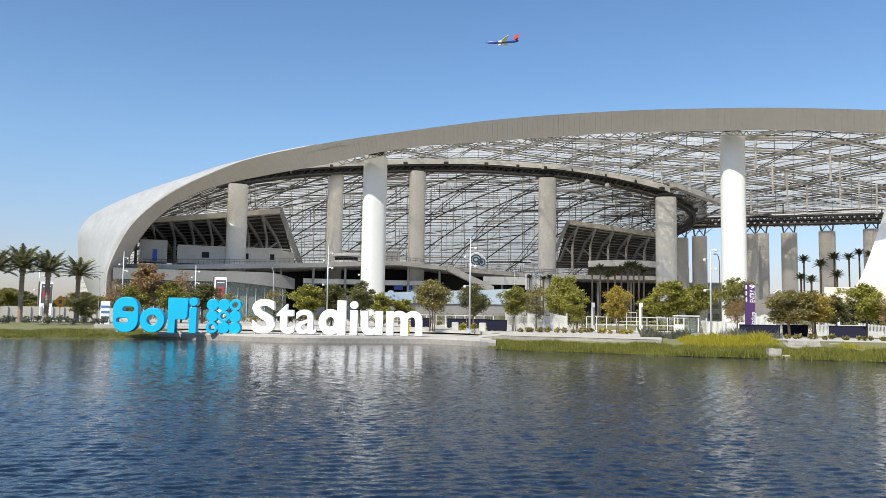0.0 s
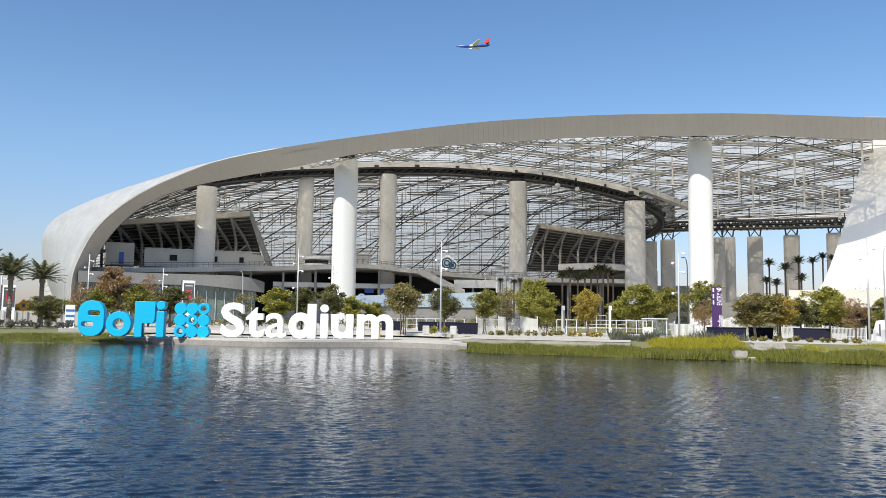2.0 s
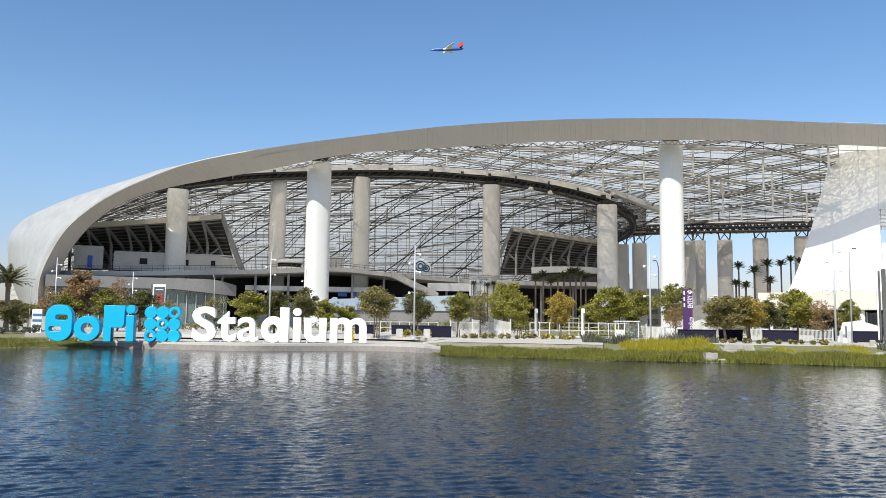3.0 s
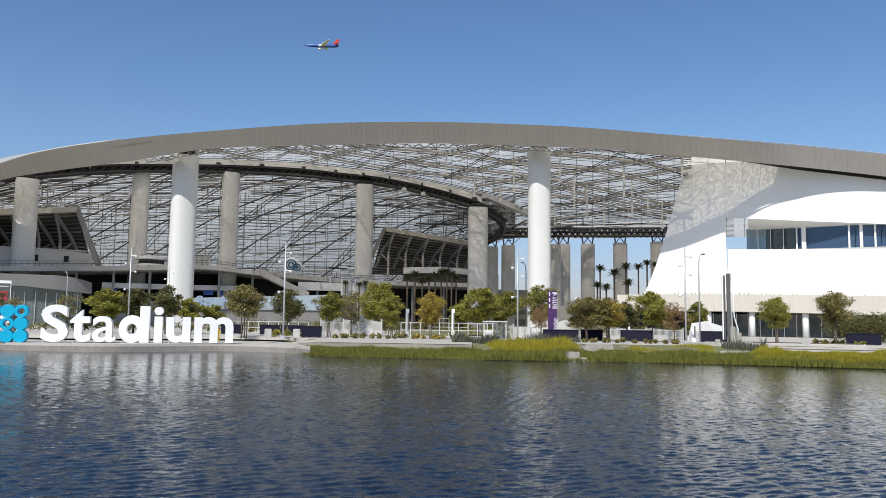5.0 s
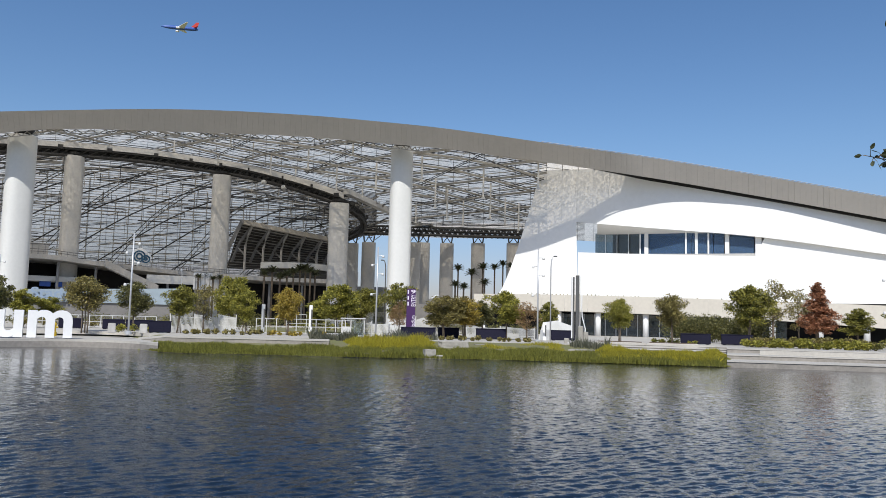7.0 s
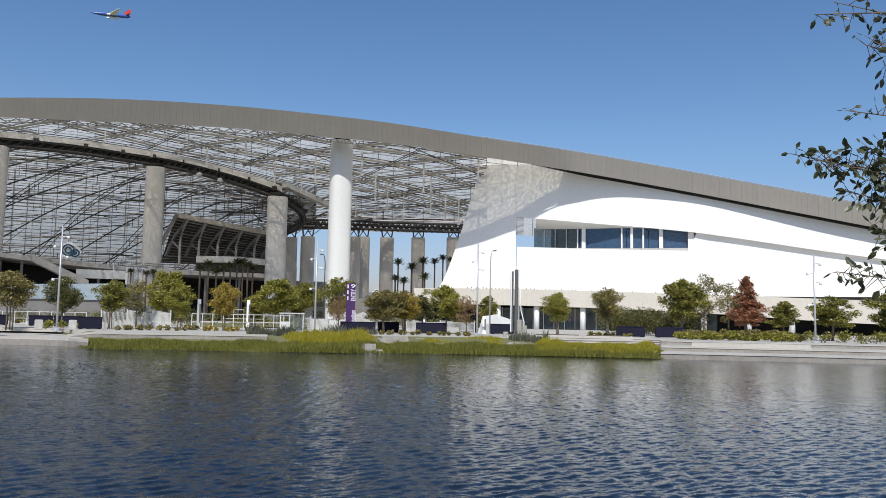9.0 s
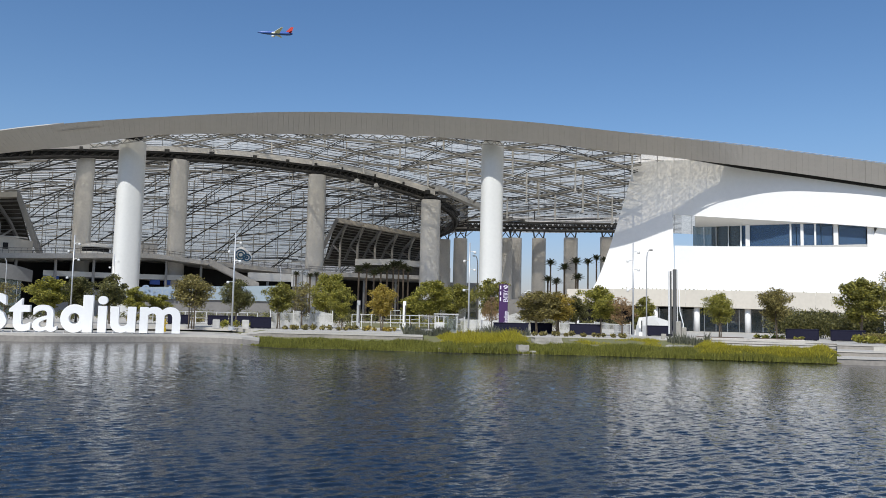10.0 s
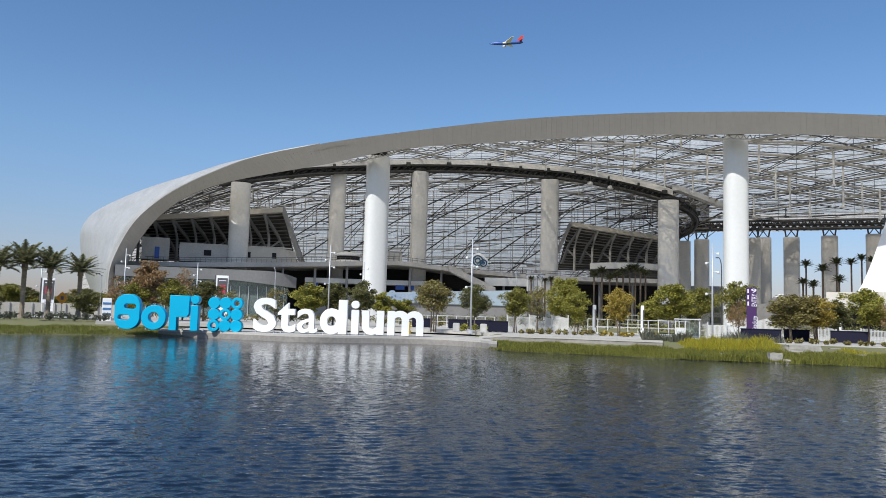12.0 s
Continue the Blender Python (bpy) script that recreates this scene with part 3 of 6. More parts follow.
for family, drop, r in ((RISING, 1.0, 0.27), (FALLING, 1.15, 0.25)):
    for knots in family:
        n = max(8, int((knots[-1][0] - knots[0][0]) * 1.6))
        b = Build()
        b.tube(run_under(knots, drop, n), r, 8)
        part("roof_tube", b, ROOF_STEEL, canopy, shade=True)
        for lift in (0.16, -0.17):
            tie = run_under(knots, 0.7, n, lift)
            ties.tube(tie, 0.085, 4)
            for k, p in enumerate(tie):
                if (k * 7 + int(knots[0][0])) % 5 < 2:
                    knobs.box(p, (0.45, 0.22, 0.22), 0.4)
tagged(part("tie_bracing", ties, STEEL_DARK, canopy), kind="stuff")
tagged(part("clamp_rest", knobs, STEEL_DARK, canopy), kind="stuff")
# thin tubes half way between
for knots in RISING[1:]:
    b = Build()
    b.tube(run_under([(a + 1.2, e - 0.42) for a, e in knots[:-1]] + [(knots[-1][0] - 0.2, knots[-1][1] - 0.62)], 0.8, 12), 0.1, 5)
    part("thin_tube", b, ROOF_STEEL, canopy)
# hanging posts below the crossings
for az, el, tall in ((10.9, 11.75, 4.6), (13.57, 12.4, 4.4), (15.68, 11.2, 5.6), (18.58, 11.75, 6.2), (21.95, 12.35, 5.6), (23.0, 10.65, 6.8), (26.55, 11.55, 6.6), (27.1, 10.4, 8.0), (23.9, 10.0, 7.6),
                     (25.1, 9.1, 6.5), (28.2, 9.3, 6.5), (29.2, 8.9, 6.5), (30.6, 12.0, 5.5), (21.6, 8.9, 5.5), (16.8, 12.95, 2.4), (8.0, 12.9, 2.2), (7.2, 11.6, 3.0), (4.2, 12.2, 2.6), (17.6, 10.4, 4.4), (12.7, 10.9, 3.0)):
    top = under(az, el, 0.8)
    b = Build()
    b.tube([top, top - Vector((0, 0, tall))], 0.19, 7)
    b.box(top - Vector((0, 0, tall)), (0.6, 0.45, 0.3))
    part("hanger_post", b, STEEL_LIGHT, canopy)
# steep cable pairs that cross the diagrid
for a0, e0, a1, e1, pair in ((13.42, 10.66, 17.93, 13.1, 1), (14.3, 13.1, 19.7, 11.25, 0), (22.0, 10.32, 26.6, 12.6, 1), (24.8, 12.8, 31.0, 10.5, 0), (6.9, 11.35, 9.5, 12.85, 1), (1.0, 11.7, 2.4, 12.6, 1), (25.1, 9.3, 31.0, 10.8, 1),
                             (21.5, 8.3, 28.0, 9.6, 0), (5.6, 13.1, 12.2, 11.4, 0), (21.0, 9.0, 27.5, 7.6, 0)):
    for o in (0.0, 0.13)[:1 + pair]:
        b = Build()
        b.tube([under(a0, e0 - o, 2.2), under(a1, e1 - o, 2.2)], 0.085, 5)
        part("stay_cable", b, STEEL_DARK, canopy)
# truss of the roof's edge, seen under the fascia
b = Build()
edge = [at(inner(s)) + Vector((0, 1.2, 0.1)) for s in np.arange(9.2, 13.4, 0.055)]
for p, q, k in zip(edge, edge[1:], range(len(edge))):
    b.tube([p + Vector((0, 0, -0.75 * (k % 2))), q + Vector((0, 0, -0.75 * (1 - k % 2)))], 0.09, 4)
b.tube([p + Vector((0, 0, -0.75)) for p in edge], 0.09, 4)
tagged(part("edge_lattice", b, ROOF_STEEL, canopy), kind="stuff")
# cable net over the bowl: dark cables and steeper pairs, all leaning one way
def net_line(p, q, drop, r, b):
    """Only the stretch that lies over the bowl."""
    pts = [roof(a, v, drop) for a, v in [(p[0] + (q[0] - p[0]) * i / 28, p[1] + (q[1] - p[1]) * i / 28) for i in range(29)] if -25 <= a <= 17.8 - 3.6 * max(0, (v - 0.4))]
    if len(pts) > 3:
        b.tube(pts, r, 5)


for az in np.arange(-40, 14, 2.7):
    b = Build()
    net_line((az, 0.985), (az + 17, 0.36), 1.2, 0.25, b)
    if b.v:
        part("net_cable", b, STEEL_DARK, canopy)
for az in np.arange(-33, 15, 4.6):
    b = Build()
    for o in (0.0, 0.32):
        net_line((az + o, 0.985), (az + 9.5 + o, 0.36), 2.2, 0.14, b)
    if b.v:
        part("net_cable", b, STEEL_DARK, canopy)
b = Build()
for az in np.arange(-24, 15, 0.85):
    v0 = 0.42 + 0.25 * random.random()
    b.tube(line((az, v0), (az, 0.995), 1.0, 8), 0.15, 4)
for v in np.arange(0.36, 1.0, 0.033):
    b.tube(line((-25, v), (14.5 + 3.2 * (1 - v), v), 0.5, 46), 0.13, 4)
tagged(part("net_mullions", b, STEEL_LIGHT, canopy), kind="stuff")
b = Build()
for v in np.arange(0.35, 0.99, 0.0125):
    b.tube(line((-24, v), (18.7, v), 0.12, 50), 0.12, 3)
for v in np.arange(0.03, 0.35, 0.022):
    b.tube(line((-14, v), (34, v - 0.012), 0.12, 50), 0.055, 3)
for v in np.arange(0.36, 0.99, 0.026):
    b.tube(line((18.5, v), (34, v), 0.12, 20), 0.055, 3)
for az in np.arange(-24, 38, 1.15):
    b.tube(line((az, 0.01), (az, 0.99), 0.2, 24), 0.07, 3)
tagged(part("foil_seams", b, POLE_DARK, canopy), kind="stuff")

# odd lengths of light and dark secondary steel, too many to count
rs = random.Random(21)
light_bits, dark_bits = Build(), Build()
for k in range(620):
    a, v = rs.uniform(-23, 15), rs.uniform(0.37, 0.97)
    if a > 15.5 - 3.6 * max(0, v - 0.4):
        continue
    target = light_bits if k % 2 else dark_bits
    drop = rs.uniform(0.4, 2.8)
    if k % 3 == 0:
        target.tube([roof(a, v, drop), roof(a, v, drop + rs.uniform(1.6, 4.5))], 0.13, 4)
    else:
        run, rise = rs.uniform(1.2, 4.5), rs.choice((0.0, 0.0, 0.0, -0.03, -0.06))
        target.tube(line((a, v), (min(a + run, 16), max(v + rise, 0.36)), drop, 4), rs.uniform(0.1, 0.2), 4)
for k in range(120):
    inner_zone = k % 2
    a, v = (rs.uniform(-12, 30), rs.uniform(0.02, 0.32)) if inner_zone else (rs.uniform(19, 30), rs.uniform(0.34, 0.95))
    target = light_bits if k % 2 else dark_bits
    drop = rs.uniform(0.4, 1.6)
    if k % 17 == 0:
        target.tube([roof(a, v, drop), roof(a, v, drop + rs.uniform(2.0, 5.0))], 0.15, 4)
    else:
        target.tube(line((a, v), (a + rs.uniform(1.5, 5.0), max(0.015, v + rs.choice((0.0, 0.0, -0.04, -0.08)))), drop, 4), rs.uniform(0.05, 0.1), 4)
for k in range(150):
    a, v = rs.uniform(14.6, 18.6), rs.uniform(0.36, 0.95)
    target = light_bits if k % 3 else dark_bits
    target.tube(line((a, v), (a + rs.uniform(-0.6, 1.6), max(0.345, v - rs.choice((0.0, 0.05, 0.12)))), rs.uniform(0.4, 3.0), 4), rs.uniform(0.12, 0.26), 4)
tagged(part("secondary_steel", light_bits, ROOF_STEEL, canopy), kind="stuff")
tagged(part("secondary_steel", dark_bits, STEEL_DARK, canopy), kind="stuff")

# ring girder over the bowl, a dark box truss that hooks round at its end
RING = [(-16.5, 9.0, 196), (-14.7, 9.4, 199), (-10.3, 10.15, 206), (-6.0, 10.53, 211), (-2.0, 10.76, 213), (2.6, 10.8, 213), (6.1, 10.58, 209), (9.0, 10.35, 205), (12.5, 9.72, 196), (15.3, 8.95, 191),
        (17.1, 8.15, 194), (17.85, 7.45, 201), (17.75, 6.8, 212), (17.1, 6.3, 224), (16.0, 5.9, 238)]
ring = [Vector(at(q)) for q in RING]


def ring_at(s):
    return Vector([smooth(list(range(len(ring))), [p[k] for p in ring], s) for k in range(3)])


samples = [ring_at(14 * i / 104) - Vector((0, 0, 0.85)) for i in range(105)]
for k, (dx, dz, r) in enumerate(((0, 0, 0.3), (0, 1.6, 0.3), (2.4, 0.2, 0.3), (2.4, 1.7, 0.3))):
    b = Build()
    b.tube([p + Vector((0, dx, dz)) for p in samples], r, 8)
    part("ring_chord", b, RING_STEEL, canopy, shade=True)
b = Build()
for i in range(0, 104):
    p, q = samples[i], samples[i + 1]
    for y in (0, 2.4):
        b.tube([p + Vector((0, y, 0)), q + Vector((0, y, 1.6))], 0.16, 4)
    b.tube([p, p + Vector((0, 2.4, 1.6))], 0.14, 4)
    b.box((p + q) / 2 + Vector((0, 1.6, 0.8)), ((q - p).length * 1.02, 0.2, 1.3), math.atan2(q.y - p.y, q.x - p.x))
    b.box((p + q) / 2 + Vector((0, 1.2, 0.35)), ((q - p).length * 1.02, 1.7, 0.25), math.atan2(q.y - p.y, q.x - p.x))
tagged(part("ring_bracing", b, RING_STEEL, canopy), kind="stuff")
def box_sweep(pts, deep, tall):
    """Rectangular girder along a run of points."""
    b = Build()
    vs, n = [], len(pts)
    for i, p in enumerate(pts):
        q = pts[min(i + 1, n - 1)] - pts[max(i - 1, 0)]
        side = Vector((q.y, -q.x, 0)).normalized() * deep / 2
        lift = Vector((0, 0, tall / 2))
        vs += [p - side - lift, p + side - lift, p + side + lift, p - side + lift]
    fs = [(4 * i + k, 4 * i + (k + 1) % 4, 4 * i + 4 + (k + 1) % 4, 4 * i + 4 + k) for i in range(n - 1) for k in range(4)]
    b.add(vs, fs + [(3, 2, 1, 0), tuple(4 * n - 4 + k for k in range(4))])
    return b


part("ring_girder", box_sweep([p + Vector((0, 0.4, 2.55)) for p in samples[2:72:2]], 1.8, 1.35), STEEL_LIGHT, canopy, "pale box girder along the ring")
part("ring_girder", box_sweep([pp(a, d, up(e, d)) for a, e, d in ((16.4, 9.45, 192), (19.2, 8.3, 205), (21.5, 7.35, 228), (25.0, 7.2, 238), (31.0, 7.3, 238))], 1.6, 1.3), STEEL_LIGHT, canopy, "pale box girder along the plaza roof")
for i in range(8, 100, 5):
    b = Build()
    b.box(samples[i] + Vector((0, 0.6, 1.9)), (1.2, 2.6, 1.0))
    part("ring_bracket", b, RING_STEEL, canopy)
# edge truss at the far side of the plaza
for drop, r in ((0.5, 0.35), (2.7, 0.4)):
    b = Build()
    b.tube(line((17.6, 0.8), (31, 0.8), drop, 20), r, 8)
    part("edge_girder", b, RING_STEEL, canopy)
b = Build()
for az in np.arange(17.6, 30.8, 0.42):
    for v in (0.8, 0.83):
        b.tube([roof(az, v, 0.5), roof(az + 0.42, v, 2.7)], 0.17, 4)
        b.tube([roof(az, v, 2.7), roof(az + 0.42, v, 0.5)], 0.15, 4)
    b.tube([roof(az, 0.8, 1.6), roof(az + 0.42, 0.8, 1.6)], 0.3, 4)
tagged(part("edge_bracing", b, RING_STEEL, canopy), kind="stuff")


# ---- columns ----
def blade_column(az, d, el_top, width, deep, turn, label, neck=0.6):
    top = up(el_top, d)
    base = pp(az, d, LAND)
    col = thing("roof_column", label, "column", "roof columns", base, turn - az)
    h = top - LAND - neck
    b = Build()
    rings, n = [], 28
    prof = [(0.0, 1.02), (0.3, 1.01), (0.6, 1.0), (0.985, 1.0), (1.0, 0.97)]
    for t, k in prof:
        for i in range(n):
            c, q = math.cos(2 * math.pi * i / n), math.sin(2 * math.pi * i / n)
            rings.append((width / 2 * k * math.copysign(abs(c) ** 0.78, c), deep / 2 * k * math.copysign(abs(q) ** 0.78, q), h * t))
    fs = [(i * n + k, i * n + (k + 1) % n, (i + 1) * n + (k + 1) % n, (i + 1) * n + k) for i in range(len(prof) - 1) for k in range(n)]
    b.add(rings, fs)
    finish = WARM_CONCRETE if d > 180 else PALE_CONCRETE
    part("shaft", b, finish, col, shade=True)
    b = Build()
    b.add([rings[-n + k] for k in range(n)], [tuple(range(n))])
    part("cap", b, finish, col)
    if neck > 2:
        for x in (-0.32, 0.32):
            b = Build()
            b.tube([(x * width, 0, h - 0.1), (x * width * 1.3, 0, h + neck)], 0.22, 6)
            b.tube([(x * width, 0, h - 0.1), (-x * width * 0.4, 0, h + neck)], 0.15, 6)
            part("strut", b, RING_STEEL, col, "dark steel strut at the column's head")
        return col
    b = Build()
    b.lathe([(width * 0.3, -0.05), (width * 0.3, neck * 0.45), (width * 0.37, neck * 0.6), (width * 0.37, neck + 0.4)], (0, 0, h), 14)
    part("bearing", b, BLACK, col, "black steel bearing at the top")
    return col


for az, d, el, w, q, turn in ((-15.0, 196, 9.15, 4.8, 3.6, 8), (-8.07, 212, 10.25, 4.3, 3.4, 5), (-5.19, 170, 11.75, 5.15, 4.0, 22), (-2.05, 214, 10.6, 4.5, 3.6, 20),
                              (7.55, 207, 10.2, 4.65, 3.6, 10), (15.95, 189, 8.7, 4.75, 3.6, 10), (20.45, 156, 13.1, 4.4, 3.9, 20)):
    blade_column(az, d, el, w, q, turn, "tall white faceted concrete column under the stadium roof", 1.0 if d < 175 else 0.5)
for az, d, el in ((16.95, 243, 6.3), (18.2, 244, 6.4), (21.5, 238, 6.5), (22.2, 245, 6.5), (23.95, 243, 6.5), (26.25, 243, 6.55), (28.85, 243, 6.6), (31.4, 243, 6.6)):
    blade_column(az, d, el, 4.3, 3.0, 8, "grey concrete column at the far edge of the plaza roof", 2.6)

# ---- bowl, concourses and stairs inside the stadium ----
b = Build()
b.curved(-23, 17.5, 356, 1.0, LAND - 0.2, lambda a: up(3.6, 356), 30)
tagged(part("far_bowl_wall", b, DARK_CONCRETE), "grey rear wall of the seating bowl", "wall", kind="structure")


def con_d(a):
    return smooth([-24, -16, -9, 0, 8, 17], [200, 190, 196, 205, 204, 205], a)


def con_el(a):
    return smooth([-24, -19.4, -11, -7, -3.5, 0, 7, 17], [3.1, 3.2, 3.55, 3.75, 3.9, 3.6, 3.15, 3.0], a)


concourse = thing("concourse", "raised pale concrete concourse with dark openings under it", "concourse")
b = Build()
b.curved(-22.6, 16.8, con_d, 40, lambda a: up(con_el(a), con_d(a)) - 1.05, lambda a: up(con_el(a), con_d(a)), 60)
part("deck_slab", b, CONCRETE, concourse, "pale concrete deck edge")
# near-black wall: the shade under the deck is put into its colour
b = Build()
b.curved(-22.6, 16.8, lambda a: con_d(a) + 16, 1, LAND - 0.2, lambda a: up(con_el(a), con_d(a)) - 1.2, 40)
part("back_wall", b, SHADE_BLACK, concourse, "near-black wall drawn as the shade deep under the deck")
for a in np.arange(-21, 16.5, 2.3):
    b = Build()
    b.lathe([(0.32, 0), (0.32, 8)], pp(a, con_d(a) + 3.5, LAND - 0.1), 10)
    h = up(con_el(a), con_d(a)) - 1.25 - LAND
    for i, v in enumerate(b.v):
        b.v[i] = (v[0], v[1], LAND - 0.1 + (h + 0.1 if v[2] > 3 else 0))
    part("support", b, GREY_CONCRETE, concourse)
b = Build()
for k in range(2):
    b.tube([pp(a, con_d(a) + 0.3, up(con_el(a), con_d(a)) + 0.6 + 0.55 * k) for a in np.arange(-22.4, 16.7, 0.5)], 0.05, 4)
for a in np.arange(-22.4, 16.7, 0.35):
    p = pp(a, con_d(a) + 0.3, up(con_el(a), con_d(a)))
    b.tube([p, p + Vector((0, 0, 1.15))], 0.04, 4)
tagged(part("deck_railing", b, POLE_DARK, concourse), kind="stuff")

BLUE_PAINT = surface("bright_blue_paint", (0.03, 0.1, 0.42), 0.5, vary=0.15)
for a, w in ((-9.7, 3.2), (-3.3, 2.4), (-2.5, 1.6)):
    b = Build()
    b.box(pp(a, con_d(a) + 6, up(2.2, con_d(a))), (w, 0.4, 2.4), -radians(a))
    part("barrier", b, BLUE_PAINT, concourse, "bright blue barrier under the deck")
# middle landing under the deck, with its balustrade
b = Build()
b.curved(-10.2, -0.6, lambda a: con_d(a) + 5, 8, lambda a: up(2.2, con_d(a)), lambda a: up(2.55, con_d(a)), 24)
part("middle_landing", b, PALE_CONCRETE, concourse, "pale rounded middle landing")
b = Build()
b.curved(-10.2, -3.8, lambda a: con_d(a) + 3.5, 6, LAND - 0.1, lambda a: up(1.35, con_d(a)), 16)
part("lower_counter", b, GREY_CONCRETE, concourse, "grey counter wall at plaza level")
# pale dome loudspeakers under the ring
for a, e, dd in ((10.45, 9.8, 200.5), (11.9, 9.52, 197.5)):
    q = pp(a, dd, up(e, dd))
    ob = thing("loudspeaker", "pale dome loudspeaker hung under the ring girder", "loudspeaker", "ring loudspeakers", q)
    b = Build()
    b.lathe([(0.25, 0.55), (0.7, 0.3), (0.78, -0.15), (0.6, -0.45)], n=14)
    part("dome", b, PALE_CONCRETE, ob, shade=True)
    b = Build()
    b.tube([(0, 0, 0.6), (0, 0, 2.2)], 0.1, 6)
    part("hanger", b, STEEL_DARK, ob)

# rounded concrete drum under the deck with its glazed front
def drum_d(a):
    return 186 + 0.45 * max(0, a + 13.5) ** 2


b = Build()
b.curved(-23, -10.8, drum_d, 3, lambda a: up(2.1 - 0.09 * max(0, a + 15), 186), lambda a: up(2.85 - 0.08 * max(0, a + 13) ** 2, 186), 40)
tagged(part("drum_wall", b, DRUM_CONCRETE), "curved grey concrete wall under the concourse", "wall", kind="structure")
b = Build()
b.curved(-23, -11.4, lambda a: drum_d(a) + 2, 0.1, LAND, 9.4, 24)
tagged(part("drum_glazing", b, GLASS_GREEN), "pale green glazing under the drum", "window", kind="structure")
for a in np.arange(-22.8, -11.4, 0.62):
    b = Build()
    b.box(pp(a, drum_d(a) + 1.8, 4.6), (0.14, 0.2, 7.2), -radians(a))
    tagged(part("mullion", b, POLE_GREY), "thin grey window mullion", "mullion", "drum mullions", kind="structure")


def rake_deck(az0, az1, d, el_low, el_high, lean, label, step_paint, count, post_paint):
    """Upper seating deck seen from behind: raked slab on forked posts and raker beams."""
    deck = thing("seating_deck", label, "grandstand")
    way = 1 if lean > 0 else -1
    b = Build()
    b.curved(az0, az1, lambda a: d, 3, lambda a: up(el_high(a), d) - 1.3, lambda a: up(el_high(a), d), 16)
    part("rim_beam", b, BEIGE, deck)
    b = Build()
    for k in range(2):
        b.tube([pp(a, d + 0.4, up(el_high(a), d) + 0.6 + 0.55 * k) for a in np.linspace(az0, az1, 14)], 0.07, 4)
    part("rim_rail", b, POLE_GREY, deck)
    rows = []
    for i in range(17):
        a = az0 + (az1 - az0) * i / 16
        rows.append([pp(a, d + 2.5, up(el_high(a), d) - 0.5), pp(a + lean, d + 36, up(el_low(a), d) + 2.5)])
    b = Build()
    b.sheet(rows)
    sl = part("raked_slab", b, DECK_SHADE, deck, "underside of the raked seating, its shade put into the dark colour")
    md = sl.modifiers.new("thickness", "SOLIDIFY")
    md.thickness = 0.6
    for k in range(15):
        b = Build()
        u = (k + 0.7) / 16
        q = []
        for i in range(13):
            a = az0 + (az1 - az0) * i / 12
            hi, lo = up(el_high(a), d), up(el_low(a), d) + 2.5
            q.append(pp(a + lean * u, d + 2.0 + 33 * u, hi - 1.2 + u * (lo - hi)))
        b.tube(q, 0.1 if k % 4 else 0.22, 4)
        part("seat_stringer", b, step_paint, deck)
    for i in range(count):
        a = az0 + (az1 - az0) * (i + 0.3) / count
        hi, lo = up(el_high(a), d), up(el_low(a), d)
        h = hi - lo
        b = Build()
        b.tube([pp(a, d + 5, lo - 0.5), pp(a, d + 5, lo + h * 0.5), pp(a - 0.2 * way, d + 3.5, lo + h * 0.74), pp(a - 0.5 * way, d + 1.2, hi - 0.8)], 0.38, 7)
        part("forked_post", b, post_paint, deck)
        b = Build()
        b.tube([pp(a - 0.45 * way, d + 1.6, hi - 1.2), pp(a + 0.5 * lean, d + 12, lo + h * 0.6), pp(a + 1.1 * lean, d + 24, lo + h * 0.26)], 0.5, 6)
        part("raker_beam", b, GREY_CONCRETE, deck)
        b = Build()
        b.tube([pp(a, d + 5, lo + h * 0.3), pp(a + 0.6 * lean, d + 14, lo + h * 0.5)], 0.26, 6)
        part("brace", b, post_paint, deck)
    return deck


rake_deck(-22.0, -12.0, 206, lambda a: 3.3, lambda a: 7.48 + (a + 12) * 0.125, 1.2, "dark raked upper seating deck on forked posts", GREY_CONCRETE, 8, GREY_CONCRETE)
rake_deck(9.0, 16.6, 240, lambda a: 3.6, lambda a: 7.08 - (a - 9) * 0.155, -0.8, "raked upper seating deck on concrete forked posts", CONCRETE, 6, CONCRETE)
# end beams of the two decks
for a0, a1, d, e0, e1, nm in ((-12.0, -10.5, 207, 3.6, 7.45, "deck_end"), (9.1, 8.15, 240, 4.9, 7.0, "deck_end")):
    b = Build()
    top, foot = pp(a0, d, up(e1, d)), pp(a1, d + 4, up(e0, d))
    b.tube([top, foot], 0.75, 4)
    b.tube([top + Vector((0, 2, -0.8)), foot + Vector((0, 3, 0))], 0.7, 4)
    tagged(part("stair_stringer", b, GREY_CONCRETE), "sloping concrete end beam of a seating deck", "beam")

# pale curved balcony below the far deck
balcony = thing("balcony", "pale rounded concrete balcony below the far seating deck", "balcony")
b = Build()
b.curved(10.5, 15.6, lambda a: 214 + 0.9 * (a - 12.7) ** 2, 8, lambda a: up(3.72, 214), lambda a: up(4.16, 214), 24)
part("parapet", b, PALE_CONCRETE, balcony)
# dark band painted for the shade below the parapet
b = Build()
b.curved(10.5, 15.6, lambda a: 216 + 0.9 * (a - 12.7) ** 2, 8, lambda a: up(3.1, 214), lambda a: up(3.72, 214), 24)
part("soffit", b, DECK_SHADE, balcony, "dark band drawn as the shade under the parapet")

# long beige kiosk row along the concourse with a rounded end and a dark service hatch
row_d = lambda a: 196 + 1.6 * max(0, a + 12.2) ** 2
kiosks = thing("kiosk_row", "long beige kiosk row with dark hatches on the concourse", "kiosk")
b = Build()
